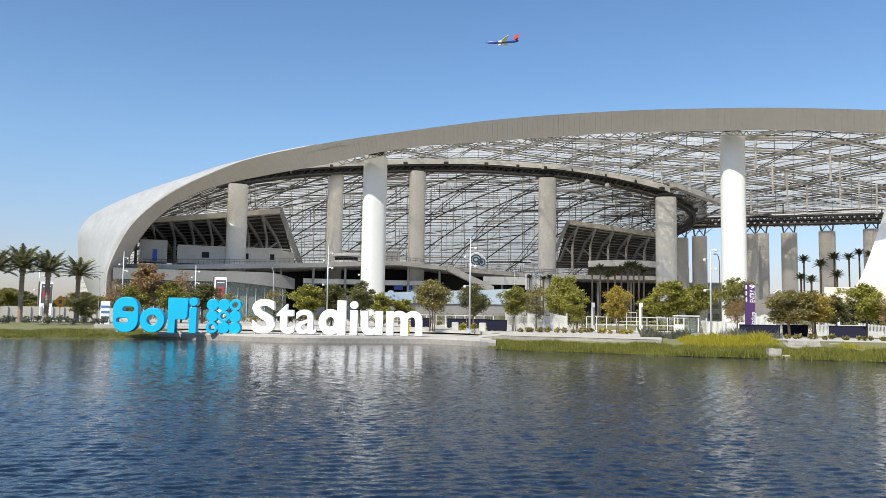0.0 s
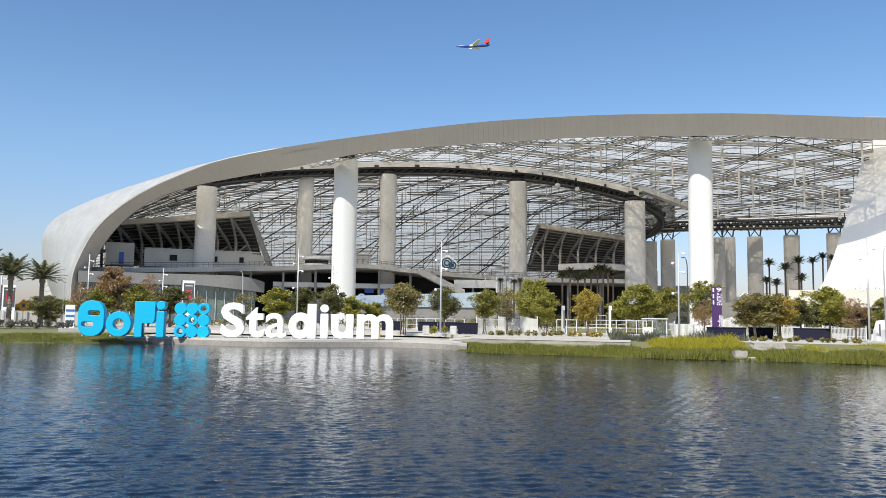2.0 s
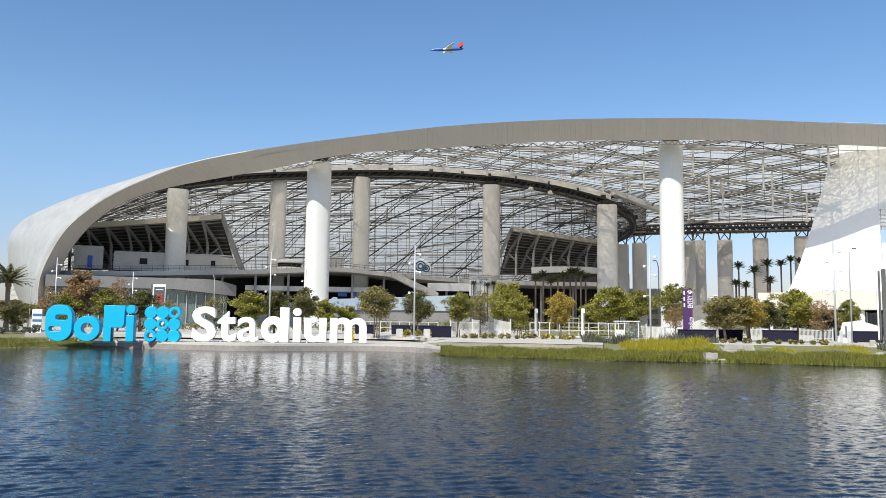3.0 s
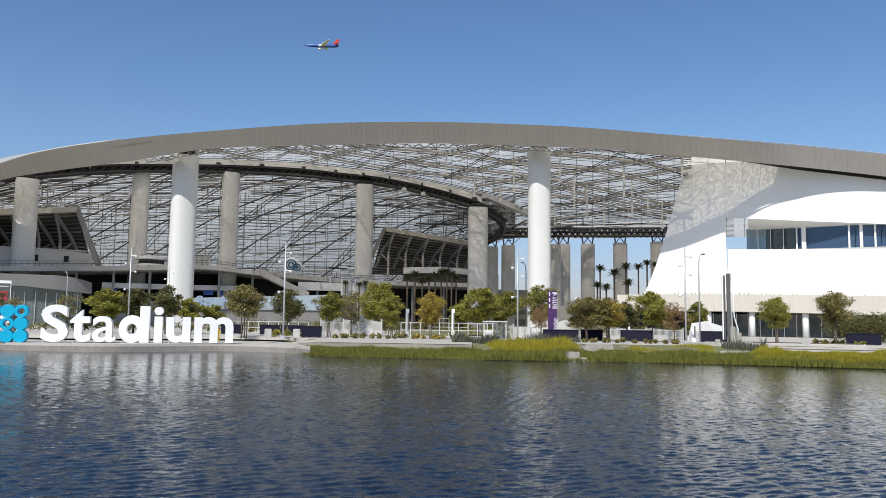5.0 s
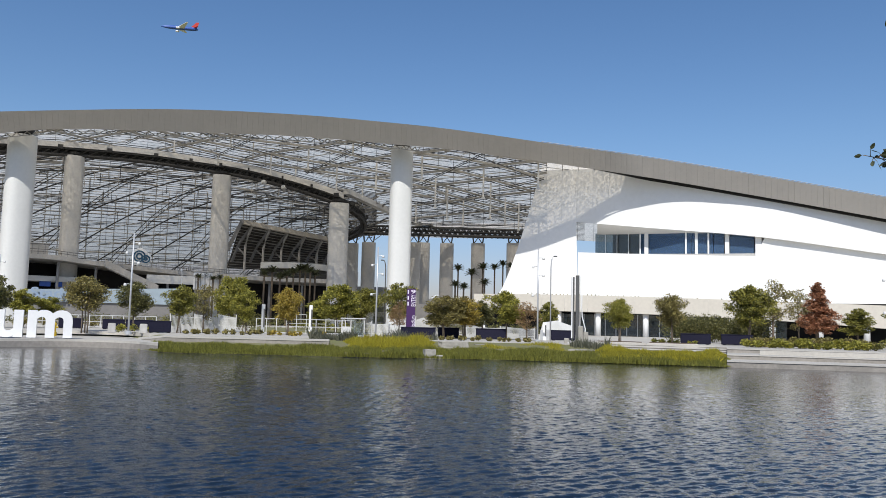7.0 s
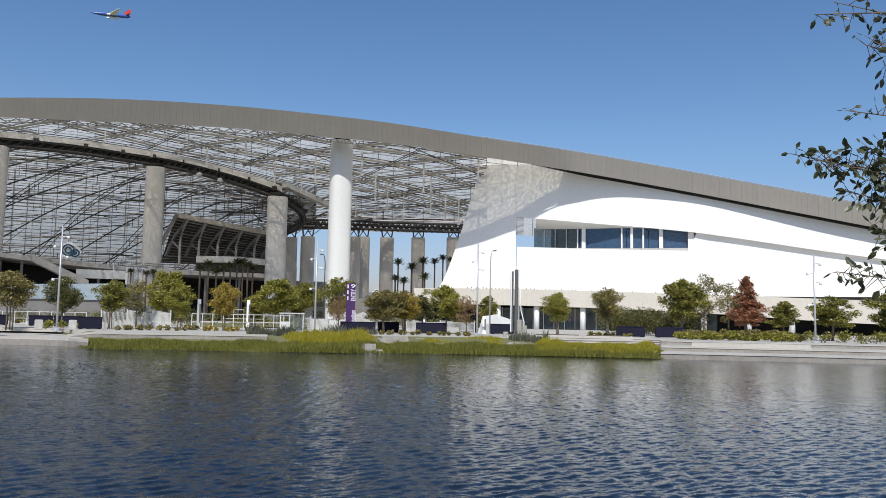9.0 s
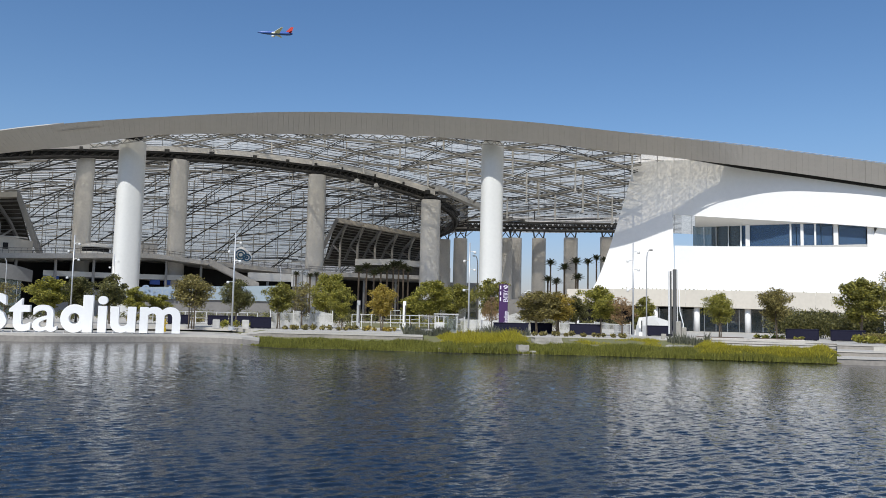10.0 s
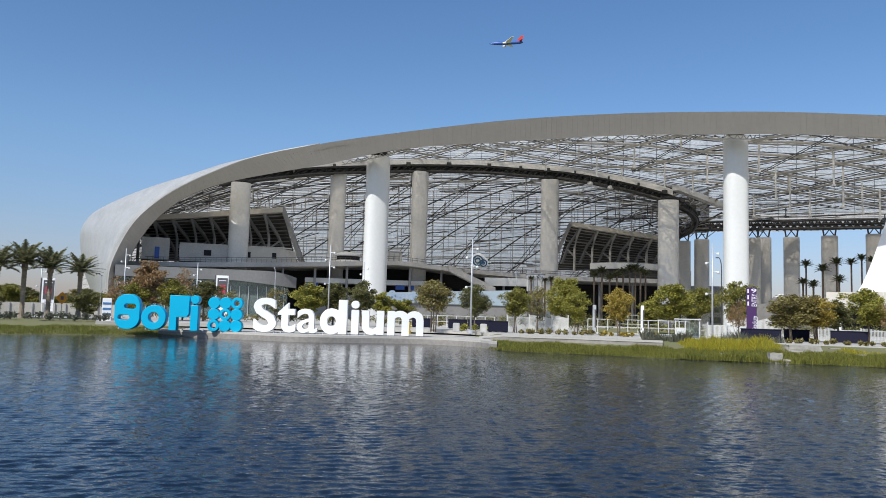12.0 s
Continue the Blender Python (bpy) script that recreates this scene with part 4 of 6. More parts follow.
b.curved(-15.4, -10.9, row_d, 6, lambda a: up(3.35, 194), lambda a: up(4.5 - 0.12 * max(0, a + 12), 196), 20)
part("body", b, BEIGE, kiosks)
b = Build()
b.curved(-18.95, -15.45, row_d, 6, lambda a: up(3.35, 194), up(4.5, 196), 14)
part("body", b, CONCRETE, kiosks, "grey concrete wall")
b = Build()
b.curved(-21.4, -19.6, row_d, 6, lambda a: up(3.35, 194), up(4.85, 196), 8)
part("side_kiosk", b, CONCRETE, kiosks, "taller grey concrete box")
b = Build()
b.curved(-20.55, -20.25, lambda a: row_d(a) - 0.2, 0.3, up(3.4, 196), up(4.2, 196), 2)
part("door", b, BLUE_PAINT, kiosks, "bright blue door")
b = Build()
b.curved(-18.9, -11.2, lambda a: row_d(a) - 0.3, 6.6, lambda a: up(4.5, 196), lambda a: up(4.58, 196), 40)
part("roof_slab", b, CONCRETE, kiosks)
# hatches: near-black plates in place of shaded openings
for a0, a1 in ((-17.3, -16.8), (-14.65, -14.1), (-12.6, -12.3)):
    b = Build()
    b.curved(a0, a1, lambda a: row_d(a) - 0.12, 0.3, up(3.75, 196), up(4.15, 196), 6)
    part("hatch", b, SHADE_BLACK, kiosks)


def kiosk(az, d, z, w, h, dep, label, material):
    k = thing("kiosk", label, "kiosk", "concourse kiosks", pp(az, d, z), -az)
    b = Build()
    b.box((0, 0, h / 2), (w, dep, h))
    part("body", b, material, k, bevel=0.12)
    b = Build()
    b.box((0, 0, h + 0.12), (w + 0.5, dep + 0.5, 0.22))
    part("roof_slab", b, CONCRETE, k, bevel=0.05)
    for i in range(4):
        b = Build()
        b.box((w * (i - 1.5) * 0.25, -dep / 2 - 0.06, h * 0.45), (0.14, 0.2, h * 0.88))
        part("fin", b, GREY_CONCRETE, k)
    return k


pav = thing("pavilion", "low round pale pavilion with a dark band on the concourse", "kiosk", at=pp(-7.15, 206, up(3.72, 200)))
b = Build()
b.lathe([(3.3, 0.0), (3.3, 0.75)], n=28)
part("counter", b, PALE_CONCRETE, pav, shade=True)
b = Build()
b.lathe([(3.0, 0.7), (3.0, 1.9)], n=28)
part("opening", b, SHADE_BLACK, pav, "near-black band drawn as the shaded opening")
b = Build()
b.lathe([(3.6, 1.8), (3.6, 2.1), (3.0, 2.55), (1.9, 2.85), (0.1, 3.0)], n=28)
part("roof_dome", b, PALE_CONCRETE, pav, shade=True)
kiosk(-4.0, 209, up(3.9, 204), 5.5, 2.6, 5, "low pale kiosk on the concourse", CONCRETE)

kiosk(6.6, 187, up(1.95, 187), 4.1, 4.0, 3, "square white service box below the concourse", WHITE_PANEL)
b = Build()
b.box(pp(6.6, 187.2, (up(1.95, 187) + LAND) / 2), (3.6, 2.4, up(1.95, 187) - LAND + 0.1), -radians(6.6))
tagged(part("plinth", b, DARK_CONCRETE), "dark plinth under a white service box", "plinth", kind="structure")
# stairs from the concourse down to the plaza
stair = thing("stair", "pale concrete stair with solid sides and dark railing", "stair")
p0, p1 = pp(0.2, 202, up(3.3, 202)), pp(3.7, 190, up(1.65, 190))
for off in (0.0, 4.5):
    b = Build()
    o = Vector((0, off, 0))
    side = [p0 + o, p1 + o, p1 + o + Vector((0, 0, 1.7)), p0 + o + Vector((0, 0, 1.7))]
    b.slab(side, [q + Vector((0, 0.4, 0)) for q in side])
    part("side_wall", b, CONCRETE, stair)
for i in range(26):
    b = Build()
    c = p0.lerp(p1, (i + 0.5) / 26)
    b.box(c + Vector((0, 2.4, 0.3)), (0.55, 4.2, 0.3), 0)
    part("tread", b, CONCRETE, stair)
b = Build()
b.curved(3.3, 8.5, 190, 9, LAND - 0.1, lambda a: LAND + 3.2, 10)
tagged(part("stair_landing", b, PALE_CONCRETE), "pale concrete landing block", "landing", kind="structure")
b = Build()
b.curved(2.9, 7.2, 196, 1.2, lambda a: up(2.3, 196), lambda a: up(2.88, 196), 10)
tagged(part("ramp_wall", b, PALE_CONCRETE), "pale ramp wall below the concourse", "wall", kind="structure")

# ---- theatre under the canopy ----
TH_AZ = [27.0, 28.5, 31, 33, 35, 38, 42, 46, 55, 70]
TH_D = [166, 163, 159.5, 157, 154.7, 152.7, 151.8, 153, 162, 180]


def wall_d(a):
    return smooth(TH_AZ, TH_D, a)


def head(a):
    return smooth([30, 33, 34.2, 38, 45.6, 55, 70], [7.9, 7.62, 7.52, 7.2, 6.45, 4.82, 2.2], a)


def fascia_el(a):
    k = [q[0] for q in INNER[8:]]
    return smooth(k, [q[1] for q in INNER[8:]], a)


theatre = thing("theatre_building", "large white curved theatre with a ribbon window above a podium", "building")


def loft(fn, name, u0, u1, nu, nv, material, thick, label=""):
    rows = [[fn(u0 + (u1 - u0) * i / nu, j / nv) for j in range(nv + 1)] for i in range(nu + 1)]
    b = Build()
    b.sheet(rows)
    ob = part(name, b, material, theatre, label)
    md = ob.modifiers.new("thickness", "SOLIDIFY")
    md.thickness, md.offset = thick, 0
    return ob


def nose(u, v):
    """Leaning, rounded end of the wall: u from the slanting edge to the ridge."""
    e = 2.1 + (12.4 - 2.1) * v
    a_edge = 27.75 + (31.1 - 27.75) * (v ** 0.8)
    a_ridge = 33.55 - 0.3 * v
    a = a_edge + (a_ridge - a_edge) * u
    d = wall_d(a_ridge) + (1 - u) ** 1.5 * 4
    return pp(a, d, up(e, d))


loft(nose, "end_wall", 0, 1, 12, 16, WHITE_PANEL, 0.3, "leaning white end wall")


def lower_wall(a, v):
    top = 5.4 + (5.12 - 5.4) * max(0, min(1, (a - 33.5) / 12)) if a < 45.62 else head(a) + 0.5
    e = 1.95 + (top - 1.95) * v
    d = wall_d(a) + 0.4
    return pp(a, d, up(e, d))


loft(lower_wall, "lower_wall", 33.55, 45.6, 30, 4, WHITE_PANEL, 0.3)
loft(lower_wall, "lower_wall", 45.6, 70, 30, 4, WHITE_PANEL, 0.3)


def upper_wall(a, v):
    e0, e1 = head(a), fascia_el(a) + 0.7
    e = e0 + (e1 - e0) * v
    d = wall_d(a) + 0.1 - 0.75 * max(0, min(1, (a - 43) / 4)) * (1 - v)
    return pp(a, d, up(e, d))


loft(upper_wall, "upper_wall", 33.25, 70, 70, 6, WHITE_PANEL, 0.3)
def glass_in(a):
    """Depth of the glass behind the wall's face."""
    return 1.2 + 4.2 * max(0, min(1, (41.0 - a) / 6))


def glass_top(a):
    return up(head(a), wall_d(a)) + 0.05 - 1.55 * max(0, min(1, (43.0 - a) / 8))


b = Build()
b.sheet([[pp(a, wall_d(a) - 0.6, up(head(a), wall_d(a) - 0.6)), pp(a, wall_d(a) + glass_in(a) - 0.1, glass_top(a)), pp(a, wall_d(a) + 9, glass_top(a) + 0.4)] for a in np.arange(34.9, 70, 0.4)])
part("window_soffit", b, WHITE_PANEL, theatre, "pale soffit sloping in over the window")
b = Build()
b.curved(33.6, 45.6, lambda a: wall_d(a) + 0.5, 9.0, lambda a: up(5.0, wall_d(a)), lambda a: up(5.33, wall_d(a)), 20)
part("window_floor", b, CONCRETE, theatre)
b = Build()
b.curved(36.0, 46.0, lambda a: wall_d(a) + 9.0, 0.4, lambda a: up(5.0, wall_d(a)), lambda a: up(7.9, wall_d(a)), 10)
part("room_wall", b, surface("lobby_wall", (0.22, 0.2, 0.18), 0.8, vary=0.3), theatre, "dim lobby wall behind the glass")
b = Build()
b.curved(45.6, 46.0, lambda a: wall_d(a) + 0.5, 9.0, lambda a: up(5.0, wall_d(a)), lambda a: up(7.6, wall_d(a)), 4)
part("jamb", b, WHITE_PANEL, theatre)
# glass panes and white posts of the ribbon window
edges = [34.75, 35.5, 36.3, 37.1, 37.9, 38.35, 41.0, 41.4, 41.75, 42.5, 42.9, 43.6, 43.95, 45.55]
for k, (a0, a1) in enumerate(zip(edges, edges[1:])):
    b = Build()
    b.curved(a0 + 0.02, a1 - 0.02, lambda a: wall_d(a) + glass_in(a), 0.06, lambda a: up(5.33, wall_d(a)), lambda a: glass_top(a) + 0.2, 3)
    part("window_pane", b, GLASS_DARK if a0 < 37.5 else GLASS_BLUE, theatre, "dark glass pane" if a0 < 37.5 else "glass pane with the reflected sky put into its blue colour")
for a, w in ((37.92, 0.25), (38.35, 0.75), (41.05, 0.3), (41.75, 0.5), (42.55, 0.3), (43.78, 0.75), (35.5, 0.1), (36.3, 0.1), (37.1, 0.1)):
    b = Build()
    lo, hi = up(5.33, wall_d(a)), glass_top(a) + 0.1
    b.box(pp(a, wall_d(a) + glass_in(a) - 0.3, (lo + hi) / 2), (w, 0.5, hi - lo), -radians(a))
    part("window_post", b, WHITE_PANEL, theatre)
# gap and top band under the canopy, the gap's shade painted black
b = Build()
b.curved(34.5, 68, lambda a: wall_d(a) - 0.15 - 0.85 * max(0, min(1, (a - 43) / 4)), 3, lambda a: up(fascia_el(a) - 0.24 * min(1, (a - 34.3) / 4), wall_d(a)), lambda a: up(fascia_el(a) + 0.6, wall_d(a)), 40)
part("shadow_gap", b, BLACK, theatre, "black band drawn as the shade in the gap under the roof")
b = Build()
b.curved(36.5, 70, lambda a: wall_d(a) + 14, 1, lambda a: LAND, lambda a: up(fascia_el(a) - 1.2, wall_d(a)), 30)
part("rear_wall", b, CONCRETE, theatre)


# podium: beige band over recessed glazed doors
def pod_d(a):
    return smooth([24, 30, 38, 46, 55, 70], [150, 145, 142, 143, 148, 164], a)


podium = thing("podium", "beige panelled podium with glazed ground floor entrance", "building")
for k in range(26):
    a0 = 26.0 + 1.65 * k
    b = Build()
    b.curved(a0 + 0.004, a0 + 1.646, pod_d, 24 if k else 20, lambda a: up(smooth([26, 34, 47, 55, 70], [1.15, 1.1, 0.75, 0.3, -0.1], a), 145) , lambda a: up(smooth([26, 31, 55, 70], [2.3, 2.3, 1.82, 1.3], a), 145), 3)
    part("podium_panel", b, BEIGE, podium)
# unlit interior painted as a near-black wall
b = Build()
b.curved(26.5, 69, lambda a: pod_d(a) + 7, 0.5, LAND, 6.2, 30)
part("entrance_wall", b, SHADE_BLACK, podium, "near-black wall drawn as the unlit interior behind the doors")
for k in range(22):
    a = 31.0 + 0.75 * k
    b = Build()
    b.curved(a + 0.02, a + 0.73, lambda q: pod_d(q) + 4, 0.06, LAND + 0.1, lambda q: LAND + 3.9, 1)
    part("door_pane", b, GLASS_DARK, podium, "dark glass door leaf")
    b = Build()
    b.box(pp(a, pod_d(a) + 4, LAND + 2.0), (0.12, 0.15, 4.0), -radians(a))
    part("door_frame", b, POLE_GREY, podium)
for a in (32.2, 35.0, 38.3, 41.2, 44.0, 46.6, 49.5, 52.2):
    b = Build()
    b.lathe([(0.5, -0.1), (0.5, 4.6)], pp(a, pod_d(a) + 1.2, LAND), 14)
    part("pillar", b, WHITE_PANEL, podium, "round white pillar", shade=True)
b = Build()
for a in np.arange(30, 46, 0.28):
    p = pp(a, pod_d(a) + 0.8, up(2.3 - (a - 31) * 0.02, 145))
    b.lathe([(0.06, 0), (0.12, 0.06), (0.1, 0.16), (0.04, 0.24)], p + Vector((random.uniform(-0.2, 0.2), 0, random.uniform(-0.15, 0.1))), 5)
tagged(part("parapet_plants", b, LEAF_DARK), "row of small dark plants on the podium's edge", "plants", kind="stuff")

# paved forecourt steps before the podium
for k in range(5):
    b = Build()
    b.curved(33.5 + 0.3 * k, 43.5 - 0.2 * k, 71.5 + 1.1 * k, 5, LAND - 0.6, 0.55 + 0.16 * k, 14)
    tagged(part("forecourt_step", b, PAVING), "pale concrete forecourt step", "step", "forecourt steps", kind="structure")

# ---- sign letters on the quay ----
A0, A1 = pp(-22.85, 76.5, 0), pp(-1.4, 70.8, 0)   # ends of the sign's base line
RUN = (A1 - A0).normalized()
SIGN_TURN = math.degrees(math.atan2(RUN.y, RUN.x))
SIGN_Z = 0.64


def sign_pos(az):
    """Point on the sign's base line at a bearing."""
    d = pp(az, 1, 0)
    t = (A0.x * d.y - A0.y * d.x) / (RUN.y * d.x - RUN.x * d.y)
    return A0 + RUN * t


def plate(outline, depth, holes=()):
    """Extruded plate from an outline in x and z, front at y 0, with holes (all built through a filled curve)."""
    cu = bpy.data.curves.new("outline", "CURVE")
    cu.dimensions, cu.fill_mode, cu.extrude = "2D", "BOTH", depth / 2
    cu.bevel_depth, cu.bevel_resolution = 0.03, 1
    for loop in (outline, *holes):
        sp = cu.splines.new("POLY")
        sp.points.add(len(loop) - 1)
        for p, (x, z) in zip(sp.points, loop):
            p.co = (x, z, 0, 1)
        sp.use_cyclic_u = True
    return curve_mesh(cu, depth)


def curve_mesh(cu, depth):
    ob = bpy.data.objects.new("outline", cu)
    scene.collection.objects.link(ob)
    me = bpy.data.meshes.new_from_object(ob.evaluated_get(bpy.context.evaluated_depsgraph_get()))
    bpy.data.objects.remove(ob)
    bpy.data.curves.remove(cu)
    me.transform(Matrix.Translation((0, depth / 2, 0)) @ pose(0, 0, 0, 90, 0, 0))
    return me


def disc(cx, cz, r, n=36):
    return [(cx + r * math.cos(2 * math.pi * k / n), cz + r * math.sin(2 * math.pi * k / n)) for k in range(n)]


def rounded(w, h, r, n=8):
    pts = []
    for cx, cz, a in ((w - r, h - r, 0), (r, h - r, 90), (r, r, 180), (w - r, r, 270)):
        pts += [(cx + r * math.cos(radians(a + 90 * k / n)), cz + r * math.sin(radians(a + 90 * k / n))) for k in range(n + 1)]
    return pts


DEEP = 0.7


def sign_piece(name, az0, mesh, label, material):
    p = sign_pos(az0)
    ob = thing(name, label, "sign", "sign along the quay", (p.x, p.y, SIGN_Z), SIGN_TURN)
    part("body", mesh, material, ob)
    for x in (0.35, 1.05):
        b = Build()
        b.box((x, DEEP * 0.5, 0.05), (0.12, 0.3, 0.14))
        part("foot", b, POLE_GREY, ob)
    return ob


def span(az0, az1):
    return (sign_pos(az1) - sign_pos(az0)).length


H = 3.1
w = span(-22.85, -21.3)
sign_piece("sign_block", -22.85, plate(rounded(w, H, w * 0.46), DEEP, [[(x + w * 0.36, z + 1.78) for x, z in rounded(w * 0.5, 0.5, 0.24)], [(x + w * 0.12, z + 0.78) for x, z in rounded(w * 0.5, 0.5, 0.24)]]),
           "cyan rounded sign block standing on the quay", SIGN_BLUE)
w = span(-21.15, -19.6)
sign_piece("sign_ring", -21.15, plate(disc(w / 2, w / 2, w / 2), DEEP, [disc(w / 2, w / 2, w * 0.235)]), "cyan ring of a sign standing on the quay", SIGN_BLUE)
w = span(-19.35, -18.1)
sign_piece("sign_post", -19.35, plate([(0, 0), (0.62, 0), (0.62, 1.2), (w * 0.9, 1.2), (w, 1.5), (w, H), (0, H)], DEEP), "cyan flag-shaped sign block standing on the quay", SIGN_BLUE)
dot = sign_piece("sign_post", -17.95, plate(rounded(0.62, 2.25, 0.05), DEEP), "cyan upright post of a sign with a disc above", SIGN_BLUE)
part("disc", plate(disc(0.33, H - 0.32, 0.36), DEEP), SIGN_BLUE, dot)
b = Build()
b.tube([(0.33, DEEP / 2, 2.2), (0.33, DEEP / 2, 2.6)], 0.05, 6)
part("stalk", b, SIGN_BLUE, dot)
# three by three discs, some of them rings
w = span(-16.8, -14.45)
r = w / 6.2
for i in range(3):
    for j in range(3):
        ring_hole = [disc(r, r, r * 0.58)] if (i, j) in ((2, 2), (1, 1), (0, 0)) else []
        p = sign_pos(-16.8) + RUN * (i * w / 3.05)
        ob = thing("sign_disc", "cyan ring of a dotted sign" if ring_hole else "cyan disc of a dotted sign", "sign", "dotted sign discs", (p.x, p.y, SIGN_Z + j * w / 3.05), SIGN_TURN)
        part("body", plate(disc(r, r, r), DEEP, ring_hole), SIGN_BLUE, ob)
        b = Build()
        b.tube([(r, DEEP / 2, -0.1), (r, DEEP / 2, 0.1)], 0.05, 6)
        part("peg", b, SIGN_BLUE, ob)


def text_mesh(body, size, depth, weight=0.0, align="LEFT"):
    cu = bpy.data.curves.new("text", "FONT")
    cu.body, cu.size, cu.extrude, cu.offset, cu.align_x = body, size, depth / 2, weight, align
    cu.resolution_u = 4
    return curve_mesh(cu, depth)


def fit_width(me, x0, x1, z0, z1):
    xs, zs = [v.co.x for v in me.vertices], [v.co.z for v in me.vertices]
    sx, sz = (x1 - x0) / (max(xs) - min(xs)), (z1 - z0) / (max(zs) - min(zs))
    me.transform(Matrix.Translation((x0 - min(xs) * sx, 0, z0 - min(zs) * sz)) @ Matrix.Diagonal((sx, 1, sz, 1)))
    return me


def letter_d(w, h):
    """Round bowl with an upright stem."""
    r = 1.14
    bm = bmesh.new()
    bowl = plate([(x * (w - 0.35) / (2 * r), z) for x, z in disc(r, r + 0.03, r)], DEEP, [[(x * (w - 0.35) / (2 * r), z) for x, z in disc(r, r + 0.03, r * 0.42)]])
    stem = plate([(w - 0.72, 0.06), (w, 0.06), (w, h), (w - 0.72, h)], DEEP)
    stem.transform(Matrix.Translation((0, -0.006, 0)))
    bm.from_mesh(bowl)
    bm.from_mesh(stem)
    return bm


for ch, a0, a1, h in (("S", -13.72, -12.1, 3.15), ("t", -12.0, -10.75, 2.75), ("a", -10.65, -9.2, 2.25), ("d", -9.0, -7.1, 3.1), ("i", -6.8, -6.2, 3.1), ("u", -6.0, -4.4, 2.25), ("m", -4.15, -1.5, 2.3)):
    w = span(a0, a1)
    p = sign_pos(a0)
    ob = thing("sign_letter", "white letter %s of the sign on the quay" % ch, "sign", "white sign letters", (p.x, p.y, SIGN_Z), SIGN_TURN)
    part("body", letter_d(w, h) if ch == "d" else fit_width(text_mesh(ch, 3.6, DEEP, 0.03 if ch == "a" else 0.1), 0, w, 0.06, h), SIGN_WHITE, ob)
    for x in (0.25, w - 0.25):
        b = Build()
        b.box((x, DEEP * 0.5, 0.06), (0.1, 0.3, 0.16))
        part("foot", b, POLE_GREY, ob)


# ---- lamps ----
def flood_lamp(az, d, top, heads=4):
    ob = thing("lamp_post", "slim grey lamp post with small round floodlights", "lamp", "promenade lamps", pp(az, d, LAND), -az)
    h = top - LAND
    b = Build()
    b.tube([(0, 0, -0.1), (0, 0, h)], 0.09, 10, 0.065)
    part("pole", b, POLE_GREY, ob, shade=True)
    b = Build()
    b.lathe([(0.3, -0.1), (0.3, 0.12), (0.17, 0.2)], n=12)
    part("base", b, POLE_GREY, ob)
    for k in range(heads):
        z, sx = h - 0.9 - 0.85 * k - (1.1 if k == 3 else 0), (-1 if k % 2 else 1)
        b = Build()
        b.tube([(0, 0, z), (0.28 * sx, -0.05, z + 0.05), (0.45 * sx, -0.1, z)], 0.035, 6)
        arm = part("arm", b, POLE_GREY, ob)
        b = Build()
        b.lathe([(0.07, 0.13), (0.12, 0.08), (0.135, -0.05), (0.11, -0.1)], (0.5 * sx, -0.1, z - 0.05), 12)
        part("lamp_head", b, PALE_CONCRETE, arm, "pale round floodlight head", shade=True)
    return ob


for az, d, el in ((1.95, 74, 5.66), (18.9, 75, 5.5), (30.68, 77, 5.6), (53.6, 77, 4.78), (-22.36, 112, 3.97), (-27.4, 118, 3.4), (-17.65, 118, 3.2), (-8.45, 92, 4.9), (-5.95, 112, 3.75)):
    flood_lamp(az, d, up(el, d))


def curved_lamp(az, d, el, side, dark=False):
    h = up(el, d) - LAND
    ob = thing("street_lamp", "thin pole street lamp with a curved arm", "lamp", "street lamps", pp(az, d, LAND), -az)
    b = Build()
    pts = [(0, 0, -0.1), (0, 0, h - 1.3)] + [(side * 0.3 * (1 - math.cos(radians(a))), 0, h - 1.3 + 1.3 * math.sin(radians(a))) for a in (25, 50, 75, 95)]
    b.tube(pts, 0.065, 8, 0.045)
    part("pole", b, POLE_DARK if dark else POLE_GREY, ob, shade=True)
    b = Build()
    b.box((side * 0.45, 0, h - 0.02), (0.35, 0.25, 0.12))
    part("lamp_head", b, POLE_DARK, ob, bevel=0.03)


curved_lamp(-12.3, 120, 3.15, -1)
curved_lamp(19.5, 92, 4.55, -1, True)
curved_lamp(-23.8, 130, 2.2, -1)
curved_lamp(31.6, 82, 5.1, 1)
curved_lamp(5.2, 150, 3.4, -1)


# ---- plants ----
def leaf_cloud(centres, count, size, seed):
    """Leaves as small lozenges scattered over clumps: (place, radius)."""
    rnd = np.random.RandomState(seed)
    weights = np.array([r ** 2 for _, r in centres])
    pick = rnd.choice(len(centres), count, p=weights / weights.sum())
    mid, reach = np.array([c for c, _ in centres])[pick], np.array([r for _, r in centres])[pick]

    def unit(v):
        return v / np.linalg.norm(v, axis=1)[:, None]

    p = mid + unit(rnd.normal(size=(count, 3))) * (reach * rnd.uniform(0.25, 1.15, count))[:, None] * np.array((1, 1, 0.8))
    a = unit(rnd.normal(size=(count, 3)))
    across = unit(np.cross(a, rnd.normal(size=(count, 3))))
    s = (size * rnd.uniform(0.6, 1.3, count))[:, None]
    a, across = a * s, across * s * 0.55
    b = Build()
    b.v = np.stack([p - a, p + across, p + a, p - across], 1).reshape(-1, 3).tolist()
    b.f = np.arange(count * 4).reshape(-1, 4).tolist()
    return b


def plain_mesh(b, name):
    me = bpy.data.meshes.new(name)
    me.from_pydata(b.v, [], b.f)
    return me


